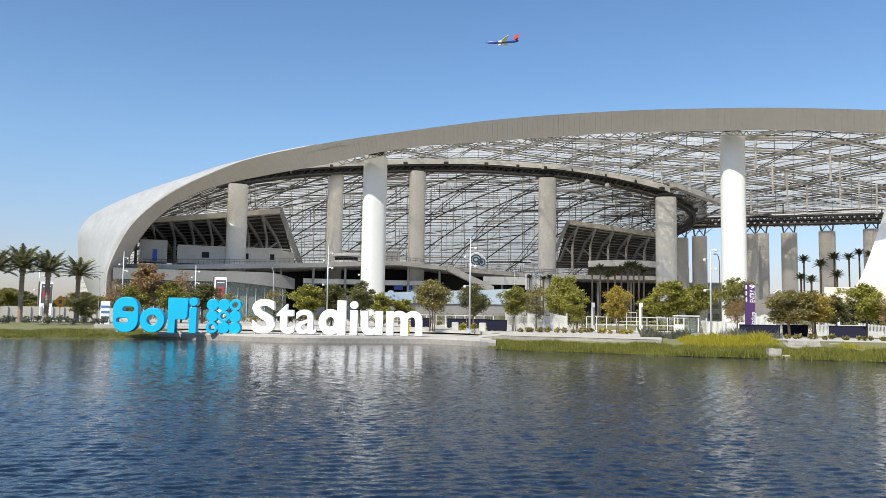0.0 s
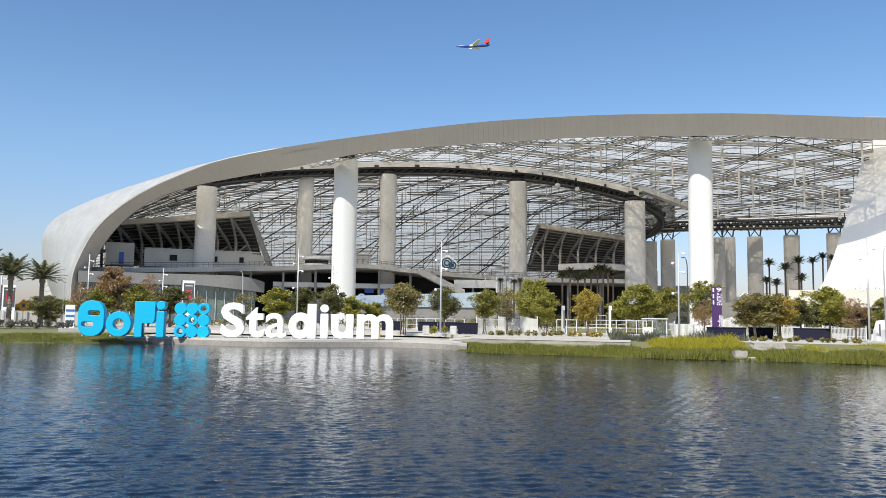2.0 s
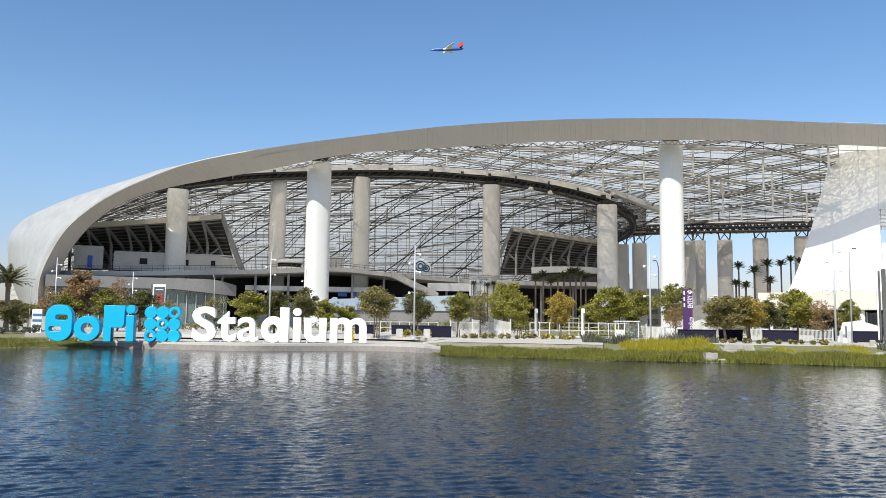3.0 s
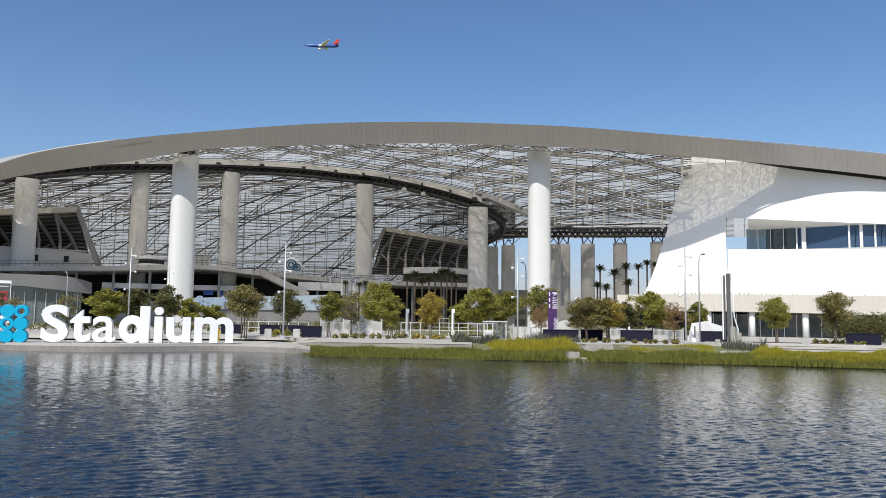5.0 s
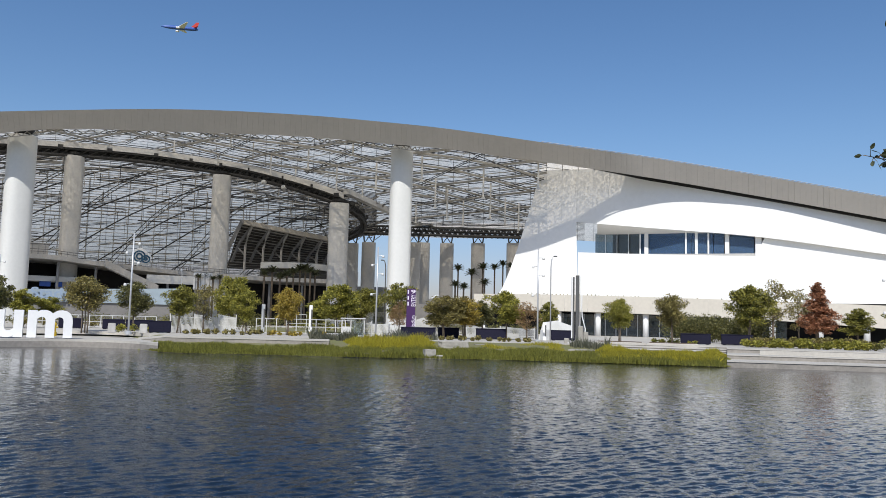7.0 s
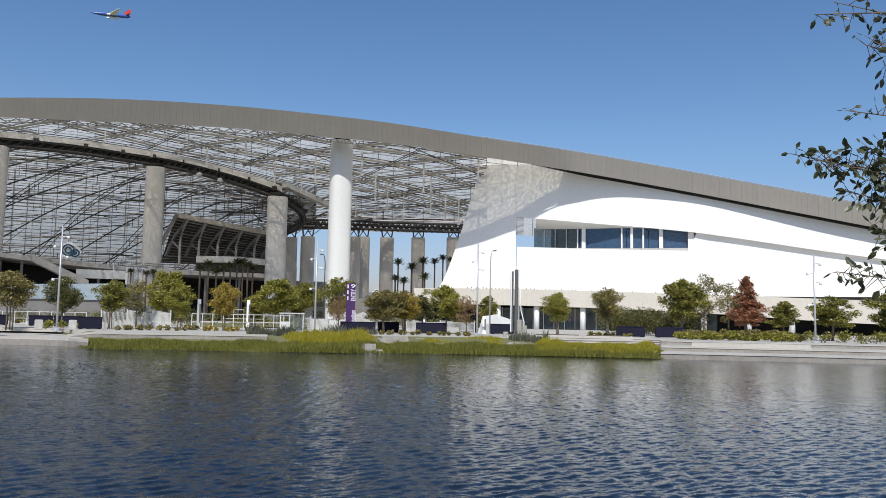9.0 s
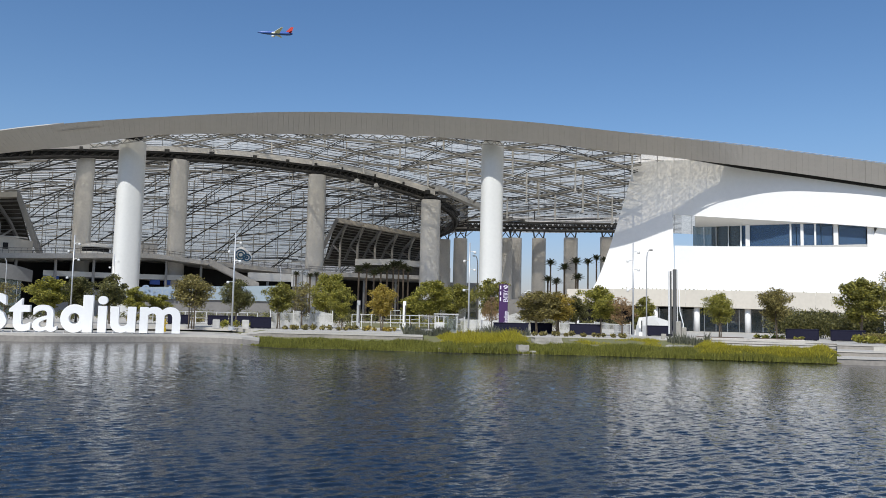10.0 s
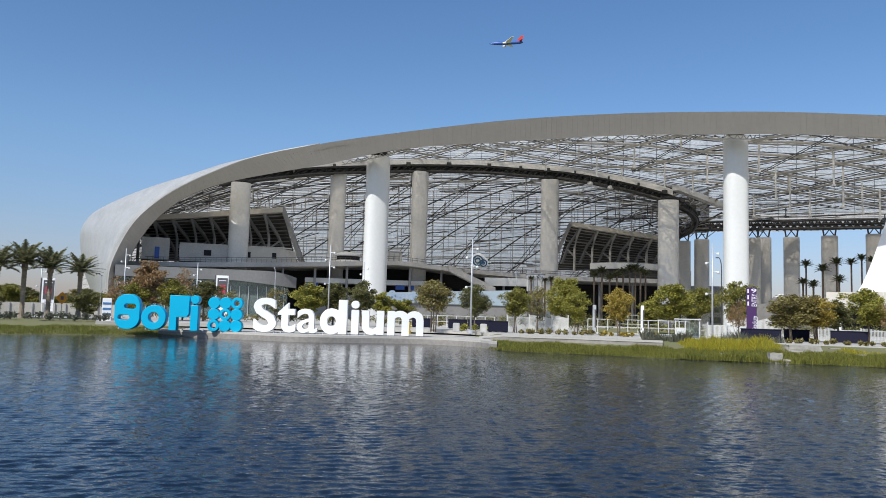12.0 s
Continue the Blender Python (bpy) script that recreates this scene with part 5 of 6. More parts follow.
def tree_meshes(seed, height, radius, stem, leaves, size, cone=0.0, multi=1):
    """Trunk with limbs, and a crown of clumps with gaps."""
    rnd = random.Random(seed)
    trunk = Build()
    clumps = []
    for m in range(multi):
        lean = (rnd.uniform(-0.35, 0.35) * (1 if multi > 1 else 0.3), rnd.uniform(-0.3, 0.3))
        stem_pts = [(lean[0] * t * 1.2 + 0.08 * math.sin(3 * t + m) + (m - (multi - 1) / 2) * 0.18, lean[1] * t, -0.15 + t * (height * 0.85)) for t in (0, 0.25, 0.5, 0.75, 1.0)]
        trunk.tube(stem_pts, 0.1 * height / 5 / (1 + 0.4 * (multi - 1)), 7, 0.02)
        for k in range(9):
            t = rnd.uniform(stem / height + 0.02, 0.98)
            z = t * height * 0.86
            f = (z / height - stem / height) / (1 - stem / height)
            prof = math.sin(math.pi * min(1, max(0.05, 0.18 + 0.75 * f))) if not cone else max(0.08, 0.7 - f * 0.68)
            a = rnd.uniform(0, 2 * math.pi)
            reach = radius * prof * rnd.uniform(0.45, 0.95)
            i = min(3, int(t * 4))
            s0, s1 = Vector(stem_pts[i]), Vector(stem_pts[i + 1])
            root = s0.lerp(s1, t * 4 - i)
            tip = root + Vector((math.cos(a) * reach, math.sin(a) * reach, height * rnd.uniform(0.04, 0.13)))
            trunk.tube([root, root.lerp(tip, 0.5) + Vector((0, 0, 0.12)), tip], 0.035 * height / 5, 5, 0.008)
            clumps.append((tuple(tip), radius * rnd.uniform(0.16, 0.3) * (0.3 + 0.7 * prof)))
            clumps.append((tuple(root.lerp(tip, 0.55) + Vector((0, 0, 0.15))), radius * rnd.uniform(0.24, 0.4) * (0.3 + 0.7 * prof)))
    fill = 130 if cone else 46
    for k in range(fill):
        f = (k + rnd.random()) / fill
        z = stem + (height - stem) * (0.08 + 0.84 * f)
        prof = math.sin(math.pi * (0.15 + 0.75 * f)) if not cone else max(0.06, min(1, 0.55 + 2.2 * f) * (1 - f) ** 0.85)
        a = rnd.uniform(0, 2 * math.pi)
        clumps.append(((math.cos(a) * radius * prof * rnd.uniform(0.1, 0.72), math.sin(a) * radius * prof * rnd.uniform(0.1, 0.8), z), radius * rnd.uniform(0.16, 0.32) * (0.4 + 0.6 * prof)))
    return trunk.mesh("trunk", True), plain_mesh(leaf_cloud(clumps, leaves, size, seed), "crown")


KINDS = {}


def tree(az, d, top, width, leaf, label, kind="round", name="tree"):
    """A young park tree; the meshes of a kind and leaf are shared and scaled a little."""
    key = (kind, leaf.name, int(az * 7) % 3)
    if key not in KINDS:
        seed = len(KINDS) + 11
        spec = {"round": (5.0, 1.65, 1.4, 8200, 0.085, 0, 1), "multi": (5.0, 1.75, 1.6, 8000, 0.085, 0, 3), "sparse": (5.0, 1.6, 1.4, 2000, 0.08, 0, 1),
                "cone": (5.0, 1.4, 0.75, 11000, 0.06, 1, 1), "bush": (5.0, 1.9, 0.9, 9000, 0.085, 0, 2), "full": (5.0, 2.0, 1.5, 12000, 0.085, 0, 1)}[kind]
        made = tree_meshes(seed, *spec)
        zs = np.array([v.co for v in made[1].vertices])
        KINDS[key] = made, (np.percentile(zs[:, 2], 99.3), np.percentile(abs(zs[:, :2]), 98.7))
    (trunk, crown), spec = KINDS[key]
    h = top - LAND
    ob = thing(name, label, "tree", "park trees", pp(az, d, LAND), az * 37 % 360)
    k, kw = h / spec[0], width * 0.93 / 2 / spec[1]
    ob.scale = (kw, kw, k)
    part("trunk", trunk, BARK, ob)
    part("crown", crown, leaf, ob)
    return ob


for az, d, top, w, leaf, kind, label in (
        (-20.8, 100, 8.0, 4.6, LEAF_BROWN, "round", "young tree with dry orange-brown leaves"), (-18.5, 104, 7.6, 3.6, LEAF_BROWN, "sparse", "thin young tree with brown leaves"),
        (-22.8, 105, 6.3, 3.4, LEAF_BROWN, "sparse", "thin young tree with brown leaves"), (-17.1, 98, 5.8, 4.0, LEAF_DARK, "round", "dark green young tree behind the sign"),
        (-19.2, 98, 5.9, 4.2, LEAF_GREEN, "round", "green young tree behind the sign"), (-21.6, 99, 5.4, 3.4, LEAF_GREEN, "bush", "green bushy tree behind the sign"),
        (-15.2, 104, 5.0, 3.2, LEAF_OLIVE, "sparse", "thin olive tree behind the sign"), (-12.3, 110, 5.6, 3.6, LEAF_OLIVE, "sparse", "thin olive tree behind the sign"),
        (-9.9, 92, 5.8, 4.2, LEAF_LIME, "round", "bright green young tree behind the sign"), (-8.1, 95, 6.0, 3.6, LEAF_DARK, "round", "dark green young tree behind the sign"),
        (-6.0, 90, 6.2, 3.5, LEAF_DARK, "round", "dark green young tree behind the sign"), (-4.4, 95, 5.1, 3.6, LEAF_LIME, "round", "yellow-green young tree behind the sign"),
        (-2.9, 96, 4.4, 3.0, LEAF_LIME, "round", "yellow-green young tree behind the sign"),
        (-0.8, 80, 6.1, 4.1, LEAF_OLIVE, "multi", "olive-brown young tree on the promenade"), (2.2, 84, 5.9, 3.5, LEAF_DARK, "multi", "grey-green young tree on the promenade"),
        (5.2, 78, 5.5, 3.0, LEAF_GREEN, "multi", "green young tree on the promenade"), (6.8, 82, 5.9, 3.3, LEAF_OLIVE, "sparse", "thin grey-brown tree on the promenade"),
        (8.4, 90, 7.1, 4.2, LEAF_LIME, "full", "full green tree on the promenade"), (9.6, 79, 5.2, 3.1, LEAF_LIME, "multi", "yellow-green young tree on the promenade"),
        (12.6, 78, 5.6, 3.0, LEAF_GOLD, "multi", "golden autumn tree on the promenade"), (16.0, 88, 6.5, 5.2, LEAF_LIME, "full", "broad green tree behind the fence"),
        (17.8, 92, 6.4, 4.6, LEAF_GREEN, "full", "broad dark green tree behind the fence"), (14.7, 94, 5.0, 3.0, LEAF_GREEN, "round", "green tree behind the fence"),
        (20.5, 84, 6.7, 3.7, LEAF_GREEN, "multi", "green tree beside the purple banner"), (20.6, 76, 4.6, 2.2, LEAF_BROWN, "sparse", "small reddish tree beside the purple banner"),
        (23.9, 78, 5.3, 4.5, LEAF_OLIVE, "full", "yellow-green tree beside the promenade"), (25.4, 80, 5.2, 3.9, LEAF_GOLD, "multi", "golden-green tree beside the promenade"),
        (26.6, 86, 5.1, 3.3, LEAF_DARK, "round", "dark green tree beside the promenade"), (28.4, 80, 5.9, 4.1, LEAF_LIME, "full", "golden-green tree beside the promenade"),
        (29.9, 78, 4.9, 2.8, LEAF_BROWN, "sparse", "small reddish tree beside the promenade"), (31.5, 100, 5.6, 2.8, LEAF_GREEN, "round", "green tree before the podium"),
        (36.5, 80, 5.4, 2.9, LEAF_LIME, "multi", "young tree in a planting bed before the steps"), (40.1, 78, 5.8, 3.0, LEAF_OLIVE, "multi", "young olive tree in a planting bed before the steps"),
        (45.1, 90, 7.3, 5.2, LEAF_GREEN, "full", "green tree before the podium"), (46.6, 95, 8.3, 4.4, LEAF_OLIVE, "sparse", "tall thin tree with few leaves before the podium"),
        (49.4, 92, 7.7, 3.7, LEAF_RED, "cone", "rust-red autumn tree before the podium"), (48.2, 96, 7.3, 3.4, LEAF_OLIVE, "sparse", "tall thin tree with few leaves before the podium"),
        (51.7, 95, 5.2, 3.6, LEAF_GREEN, "round", "round green tree before the podium"), (54.6, 90, 5.6, 4.5, LEAF_GREEN, "round", "round green tree before the podium"),
        (57.8, 92, 6.0, 4.5, LEAF_GREEN, "round", "round green tree before the podium"), (61.5, 90, 5.6, 4.5, LEAF_DARK, "round", "round green tree before the podium"),
        (-24.6, 92, 4.3, 3.5, LEAF_DARK, "bush", "dark round bushy tree on the bank"), (-30.5, 105, 4.2, 4.0, LEAF_OLIVE, "bush", "olive bush on the bank"),
        (-33, 100, 4.8, 4.5, LEAF_GREEN, "full", "green tree on the bank"), (-37, 100, 5.8, 5.0, LEAF_DARK, "full", "dark tree on the bank")):
    tree(az, d, top, w, leaf, label, kind)

# far tree line behind the palms
rnd = random.Random(5)
for k in range(26):
    az = -46 + 0.88 * k
    if -23.6 < az:
        continue
    tree(az, 150 + 20 * rnd.random(), LAND + rnd.uniform(2.8, 4.8), rnd.uniform(6, 9), (LEAF_OLIVE, LEAF_GREEN, LEAF_DARK)[k % 3], "tree in the line behind the lake", "full")


def palm(az, d, top, crown, frond=34, label="date palm with a ringed brown trunk", thin=1.0):
    ob = thing("palm_tree", label, "palm", "palms", pp(az, d, LAND), az * 53 % 360)
    rnd = random.Random(int(az * 100))
    h = (top - LAND) * 0.8 if frond > 30 else top - LAND - 0.42 * crown
    b = Build()
    prof = [(0.36 * thin, -0.1), (0.3 * thin, 0.4)]
    k = 0.8
    while k < h - 0.6:
        prof += [(0.27 * thin, k), (0.23 * thin, k + 0.22)]
        k += 0.32
    prof += [(0.34 * thin, h - 0.5), (0.3 * thin, h)]
    b.lathe(prof, n=9)
    part("trunk", b, PALM_BARK if frond > 30 else BARK, ob)
    b = Build()
    for i in range(frond):
        a = 2 * math.pi * (i * 0.381966)
        rise = 1.45 - 1.2 * (i / frond)
        n = 9
        prev = Vector((0, 0, h - 0.15))
        step = crown / 2 * 1.18 / n
        el = rise
        pts = [prev]
        for j in range(n):
            el -= 0.085
            prev = prev + Vector((math.cos(a) * math.cos(el), math.sin(a) * math.cos(el), math.sin(el))) * step
            pts.append(prev)
        b.tube(pts, 0.03, 3, 0.008)
        side = Vector((-math.sin(a), math.cos(a), 0))
        for j in range(3, n * 3 + 1):
            t = j / (n * 3)
            q = t * n
            jj = min(n - 1, int(q))
            p = pts[jj].lerp(pts[jj + 1], q - jj)
            d2 = (pts[jj + 1] - pts[jj]).normalized()
            ln = crown * (0.12 if frond > 30 else 0.17) * math.sin(math.pi * (0.15 + 0.8 * t)) + 0.06
            for s in (-1, 1):
                tip = p + side * s * ln * 0.75 + d2 * ln * 0.7 + Vector((0, 0, rnd.uniform(-0.25, 0.1) * ln))
                wd = d2 * 0.085 * crown / 4
                b.add([p - wd, p + wd, tip], [(0, 1, 2)])
    part("fronds", plain_mesh(b, "fronds"), PALM_LEAF if frond > 30 else PALM_DARK, ob)
    return ob


for az, d, top, crown in ((-29.9, 95, 8.0, 5.0), (-28.4, 95, 8.4, 5.3), (-26.9, 95, 8.0, 5.0), (-25.1, 98, 7.8, 4.6), (-31.6, 98, 8.2, 4.4), (-33.4, 95, 8.0, 4.4)):
    palm(az, d, top, crown)
for az, d, el, crown in ((24.82, 205, 4.4, 3.3), (25.82, 200, 4.1, 3.4), (26.64, 200, 4.55, 3.5), (27.5, 212, 4.5, 3.1), (28.1, 212, 4.75, 3.0), (28.7, 210, 4.6, 3.0), (24.63, 182, 3.2, 2.8), (25.25, 180, 3.05, 2.8),
                         (26.78, 182, 3.4, 3.0), (10.8, 182, 3.6, 3.1), (11.36, 182, 3.85, 3.1), (11.9, 180, 3.4, 3.1), (12.4, 180, 3.6, 3.1), (12.85, 182, 3.8, 3.1), (13.3, 184, 4.05, 3.1), (13.7, 184, 4.1, 3.1),
                         (14.05, 182, 3.9, 3.1), (14.4, 184, 3.7, 3.1), (6.3, 184, 3.1, 2.0), (6.8, 186, 3.15, 2.0), (7.3, 184, 3.0, 2.0), (7.75, 184, 3.1, 2.0)):
    palm(az, d, up(el, d), crown, 26, "slender palm on the stadium plaza", 0.8)


# ---- reeds, hedges and shrubs ----
def blades(count, az0, az1, near, deep, height, seed, width=0.015, z0=None, fit=None):
    rnd = np.random.RandomState(seed)
    vs, fs = [], []
    for k in range(count):
        az = rnd.uniform(az0, az1)
        off = rnd.uniform(0, 1)
        dd = near(az) + off * deep
        hump = fit(az) if fit else 1.0
        if hump < 0.05:
            continue
        z = z0 if z0 is not None else max(-0.1, min(LAND, 0.62 * (off * deep + 0.2) / 4.5))
        p = pp(az, dd, z)
        h = height * hump * rnd.uniform(0.55, 1.15) * max(0.3, 0.72 + 0.8 * noise.noise(p * 0.45) + 0.4 * noise.noise(p * 1.6))
        a = rnd.uniform(0, math.pi)
        wv = Vector((math.cos(a), math.sin(a), 0)) * width
        lean = Vector((rnd.normal() * 0.22, rnd.normal() * 0.22, 0)) * h
        mid = p + lean * 0.35 + Vector((0, 0, h * 0.6))
        o = len(vs)
        vs += [tuple(p - wv), tuple(p + wv), tuple(mid + wv * 0.7), tuple(p + lean + Vector((0, 0, h))), tuple(mid - wv * 0.7)]
        fs.append((o, o + 1, o + 2, o + 3, o + 4))
    b = Build()
    b.v, b.f = vs, fs
    return b


def reeds(name, b, m, label):
    tagged(part(name, plain_mesh(b, name), m), label, "reeds", kind="stuff")


def ease(az, a, b2, soft=1.2):
    return max(0.0, min(1.0, (az - a) / soft, (b2 - az) / soft))


reeds("bank_reeds", blades(40000, -50, -17.8, lambda a: shore(a) - 0.4, 4.5, 0.24, 1, fit=lambda a: ease(a, -60, -17.8, 1)), REED, "green reeds on the bank beside the sign")
reeds("shore_reeds", blades(80000, 2.9, 44.0, lambda a: shore(a) - 0.4, 3.6, 0.5, 2, fit=lambda a: ease(a, 2.9, 44.0, 1) * (0.72 if a < 15 else 0.72 + 0.28 * min(1, (a - 15) / 2))), REED, "low green reeds along the water")
reeds("yellow_reeds", blades(32000, 16.2, 24.0, lambda a: shore(a) + 2.2, 6.0, 0.95, 3, fit=lambda a: ease(a, 16.2, 24.0, 1.5)), REED_GOLD, "tall bright yellow reeds by the water")
reeds("yellow_reeds", blades(34000, 34.5, 43.8, lambda a: shore(a) + 0.4, 5.0, 0.72, 4, fit=lambda a: ease(a, 34.5, 43.8, 0.8)), REED_GOLD, "bright yellow reeds by the water")
reeds("yellow_reeds", blades(24000, 25.5, 33.8, lambda a: shore(a) + 3.0, 6.0, 0.5, 5, fit=lambda a: ease(a, 25.5, 33.8, 1.5)), REED_GOLD, "yellow-green reeds by the water")
for az, d, wid in ((14.9, 66.5, 1.6), (15.9, 66.5, 1.6), (16.8, 66.0, 1.6), (20.0, 69, 3.0), (22.2, 70, 3.0), (34.4, 66, 3.2)):
    half = math.degrees(wid / 2 / d)
    reeds("sage_clump", blades(500, az - half, az + half, lambda a: d, wid, 1.1, int(az * 10), 0.035, 0.8), REED_GREY, "grey-green sage clump")


def shrub_row(az0, az1, d, height, leaf, label, count, seed, z=LAND):
    rnd = random.Random(seed)
    cl = []
    n = max(3, int((az1 - az0) * 2.2))
    for k in range(n):
        a = az0 + (az1 - az0) * (k + rnd.random()) / n
        r = height * rnd.uniform(0.42, 0.62)
        cl.append((tuple(pp(a, d + rnd.uniform(-0.6, 0.6), z + r * 0.8 + rnd.uniform(0, height * 0.25))), r))
    ob = part("shrubs", plain_mesh(leaf_cloud(cl, count, 0.11, seed), "shrubs"), leaf)
    tagged(ob, label, "shrubs", kind="stuff")


shrub_row(40.4, 45.6, 98, 3.4, LEAF_DARK, "tall dark green hedge before the podium", 26000, 1)
shrub_row(45.0, 52.8, 80, 0.95, LEAF_OLIVE, "low olive shrubs along the planting bed", 8000, 2)
shrub_row(44.8, 52.6, 77.5, 0.8, LEAF_LIME, "low yellow-green shrubs along the planting bed", 6500, 3)
shrub_row(52.8, 60, 80, 1.1, LEAF_GREEN, "low shrubs along the planting bed", 2200, 4)
shrub_row(38.6, 41.8, 80, 0.5, LEAF_LIME, "low grassy plants before the steps", 900, 5)
shrub_row(1.0, 4.5, 78, 0.7, LEAF_LIME, "low green plants on the promenade", 900, 6)
shrub_row(5.5, 11.5, 75, 0.55, LEAF_OLIVE, "low plants along the seat wall", 1500, 7)
shrub_row(11.5, 15.5, 75, 0.45, LEAF_GOLD, "low golden plants along the seat wall", 800, 8)
shrub_row(22.5, 30.5, 71, 0.45, LEAF_OLIVE, "low mixed planting along the promenade", 2000, 9)
shrub_row(-30, -23, 86, 0.8, REED_GREY, "grey low shrubs on the bank", 2200, 10)
shrub_row(13.0, 19.5, 110, 1.4, LEAF_GREEN, "green shrubs on the sloped lawn", 2600, 11)
shrub_row(16.4, 19.8, 175, 7.0, LEAF_DARK, "dark trees in front of the far building", 2600, 12)
shrub_row(22.0, 27.2, 170, 4.6, LEAF_DARK, "dark shrubs below the far columns", 2600, 13)
shrub_row(8.0, 16.0, 176, 3.2, LEAF_DARK, "dark shrubs below the stadium", 3600, 14)

shrub_row(-14.0, -4.2, 112, 1.3, LEAF_DARK, "dark shrubs in the bed behind the sign", 4200, 15)
shrub_row(-5.0, 4.5, 104, 1.0, LEAF_OLIVE, "olive shrubs in the bed below the hoarding", 3600, 16)
shrub_row(-3.5, 5.0, 126, 1.9, LEAF_DARK, "dark shrubs below the hoarding", 3200, 21)
shrub_row(4.0, 12.0, 108, 1.7, LEAF_DARK, "dark shrubs behind the white fence", 3600, 17)
shrub_row(21.5, 31.0, 108, 1.7, LEAF_DARK, "dark shrubs behind the trees", 3800, 18)
shrub_row(-22.0, -13.5, 108, 1.2, LEAF_OLIVE, "olive shrubs in the bed behind the sign", 3200, 19)

# lawn slope and planting beds
b = Build()
b.curved(10.0, 20.0, 92, 40, LAND - 0.1, lambda a: LAND + 0.25, 16)
tagged(part("lawn", b, TURF), "dry sloped lawn behind the fence", "lawn", kind="structure")
for az in (36.5, 40.1):
    ob = thing("planter_bed", "low pale concrete planting bed with mulch", "planter", "planting beds", pp(az, 77.0, 0.5), -az)
    b = Build()
    b.box((0, 0, 0.35), (4.6, 3.0, 0.9))
    part("kerb", b, PAVING, ob, bevel=0.05)
    b = Build()
    b.box((0, 0, 0.81), (4.1, 2.5, 0.08))
    part("mulch", b, SOIL, ob)


# ---- boulders by the water ----
def boulder(az, d, z, sx, sy, sz, seed):
    rnd = random.Random(seed)
    bm = bmesh.new()
    bmesh.ops.create_cube(bm, size=1.0)
    bmesh.ops.subdivide_edges(bm, edges=bm.edges, cuts=3, use_grid_fill=True)
    for v in bm.verts:
        n = noise.noise(v.co * 2.2 + Vector((seed * 3.1, 0, 0)))
        v.co = Vector((v.co.x * sx, v.co.y * sy, v.co.z * sz)) * 0.78 * (1 + 0.18 * n) * (1 - 0.10 * (v.co.length - 0.6))
    ob = part("boulder", bm, STONE)
    ob.matrix_world = pose(*pp(az, d, z + sz * 0.12), 0, 0, -az + rnd.uniform(-20, 20))
    tagged(ob, "pale squared boulder at the water's edge", "boulder", "boulders by the water")


for az, d, z, sx, sy, sz in ((17.25, 58.2, 0.12, 1.35, 0.8, 0.42), (18.3, 58.3, 0.12, 0.9, 0.6, 0.36), (19.7, 58.9, 0.25, 0.75, 0.6, 0.5), (22.85, 58.6, 0.2, 1.05, 0.9, 0.95), (23.6, 58.4, 0.1, 0.6, 0.6, 0.35),
                              (24.6, 64, 0.8, 3.0, 1.2, 0.7), (26.6, 66.5, 0.6, 1.6, 1.0, 0.7), (28.0, 67.5, 0.7, 1.8, 1.2, 0.5), (33.9, 64.5, 0.4, 2.6, 1.6, 0.8), (35.6, 66, 0.5, 1.3, 1, 0.5)):
    boulder(az, d, z, sx, sy, sz, int(az * 10))


# ---- planters, fences and small things on the promenade ----
def planter(az, d, w, h=1.0, label="long navy blue planter box"):
    ob = thing("planter_box", label, "planter", "navy planters", pp(az, d, LAND + 0.03), -az + 3)
    b = Build()
    b.box((0, 0, h / 2 + 0.06), (w, 1.0, h))
    part("body", b, NAVY, ob, bevel=0.05)
    b = Build()
    b.box((0, 0, h + 0.06), (w + 0.08, 1.08, 0.1))
    part("rim", b, NAVY, ob, bevel=0.03)
    for x in (-w * 0.4, w * 0.4):
        b = Build()
        b.box((x, 0, 0.03), (0.3, 0.8, 0.08))
        part("foot", b, POLE_DARK, ob)


for az, d, w in ((3.95, 77, 1.9), (27.3, 80, 3.0), (41.65, 84, 2.9), (44.35, 85, 3.0), (24.2, 82, 2.2), (22.0, 73, 3.2), (32.5, 84, 2.5), (1.0, 92, 2.2), (-1.6, 94, 2.4), (30.0, 92, 2.0), (2.6, 90, 2.6)):
    planter(az, d, w)
for az, d in ((0.9, 75.5), (2.9, 75.5)):
    ob = thing("concrete_bin", "square grey concrete bin beside the lamp", "bin", "concrete bins", pp(az, d, LAND), -az)
    b = Build()
    b.box((0, 0, 0.4), (0.65, 0.65, 0.85))
    part("body", b, CONCRETE, ob, bevel=0.04)
    b = Build()
    b.lathe([(0.26, 0.8), (0.26, 0.88), (0.18, 0.88)], n=12)
    part("lid", b, POLE_DARK, ob)


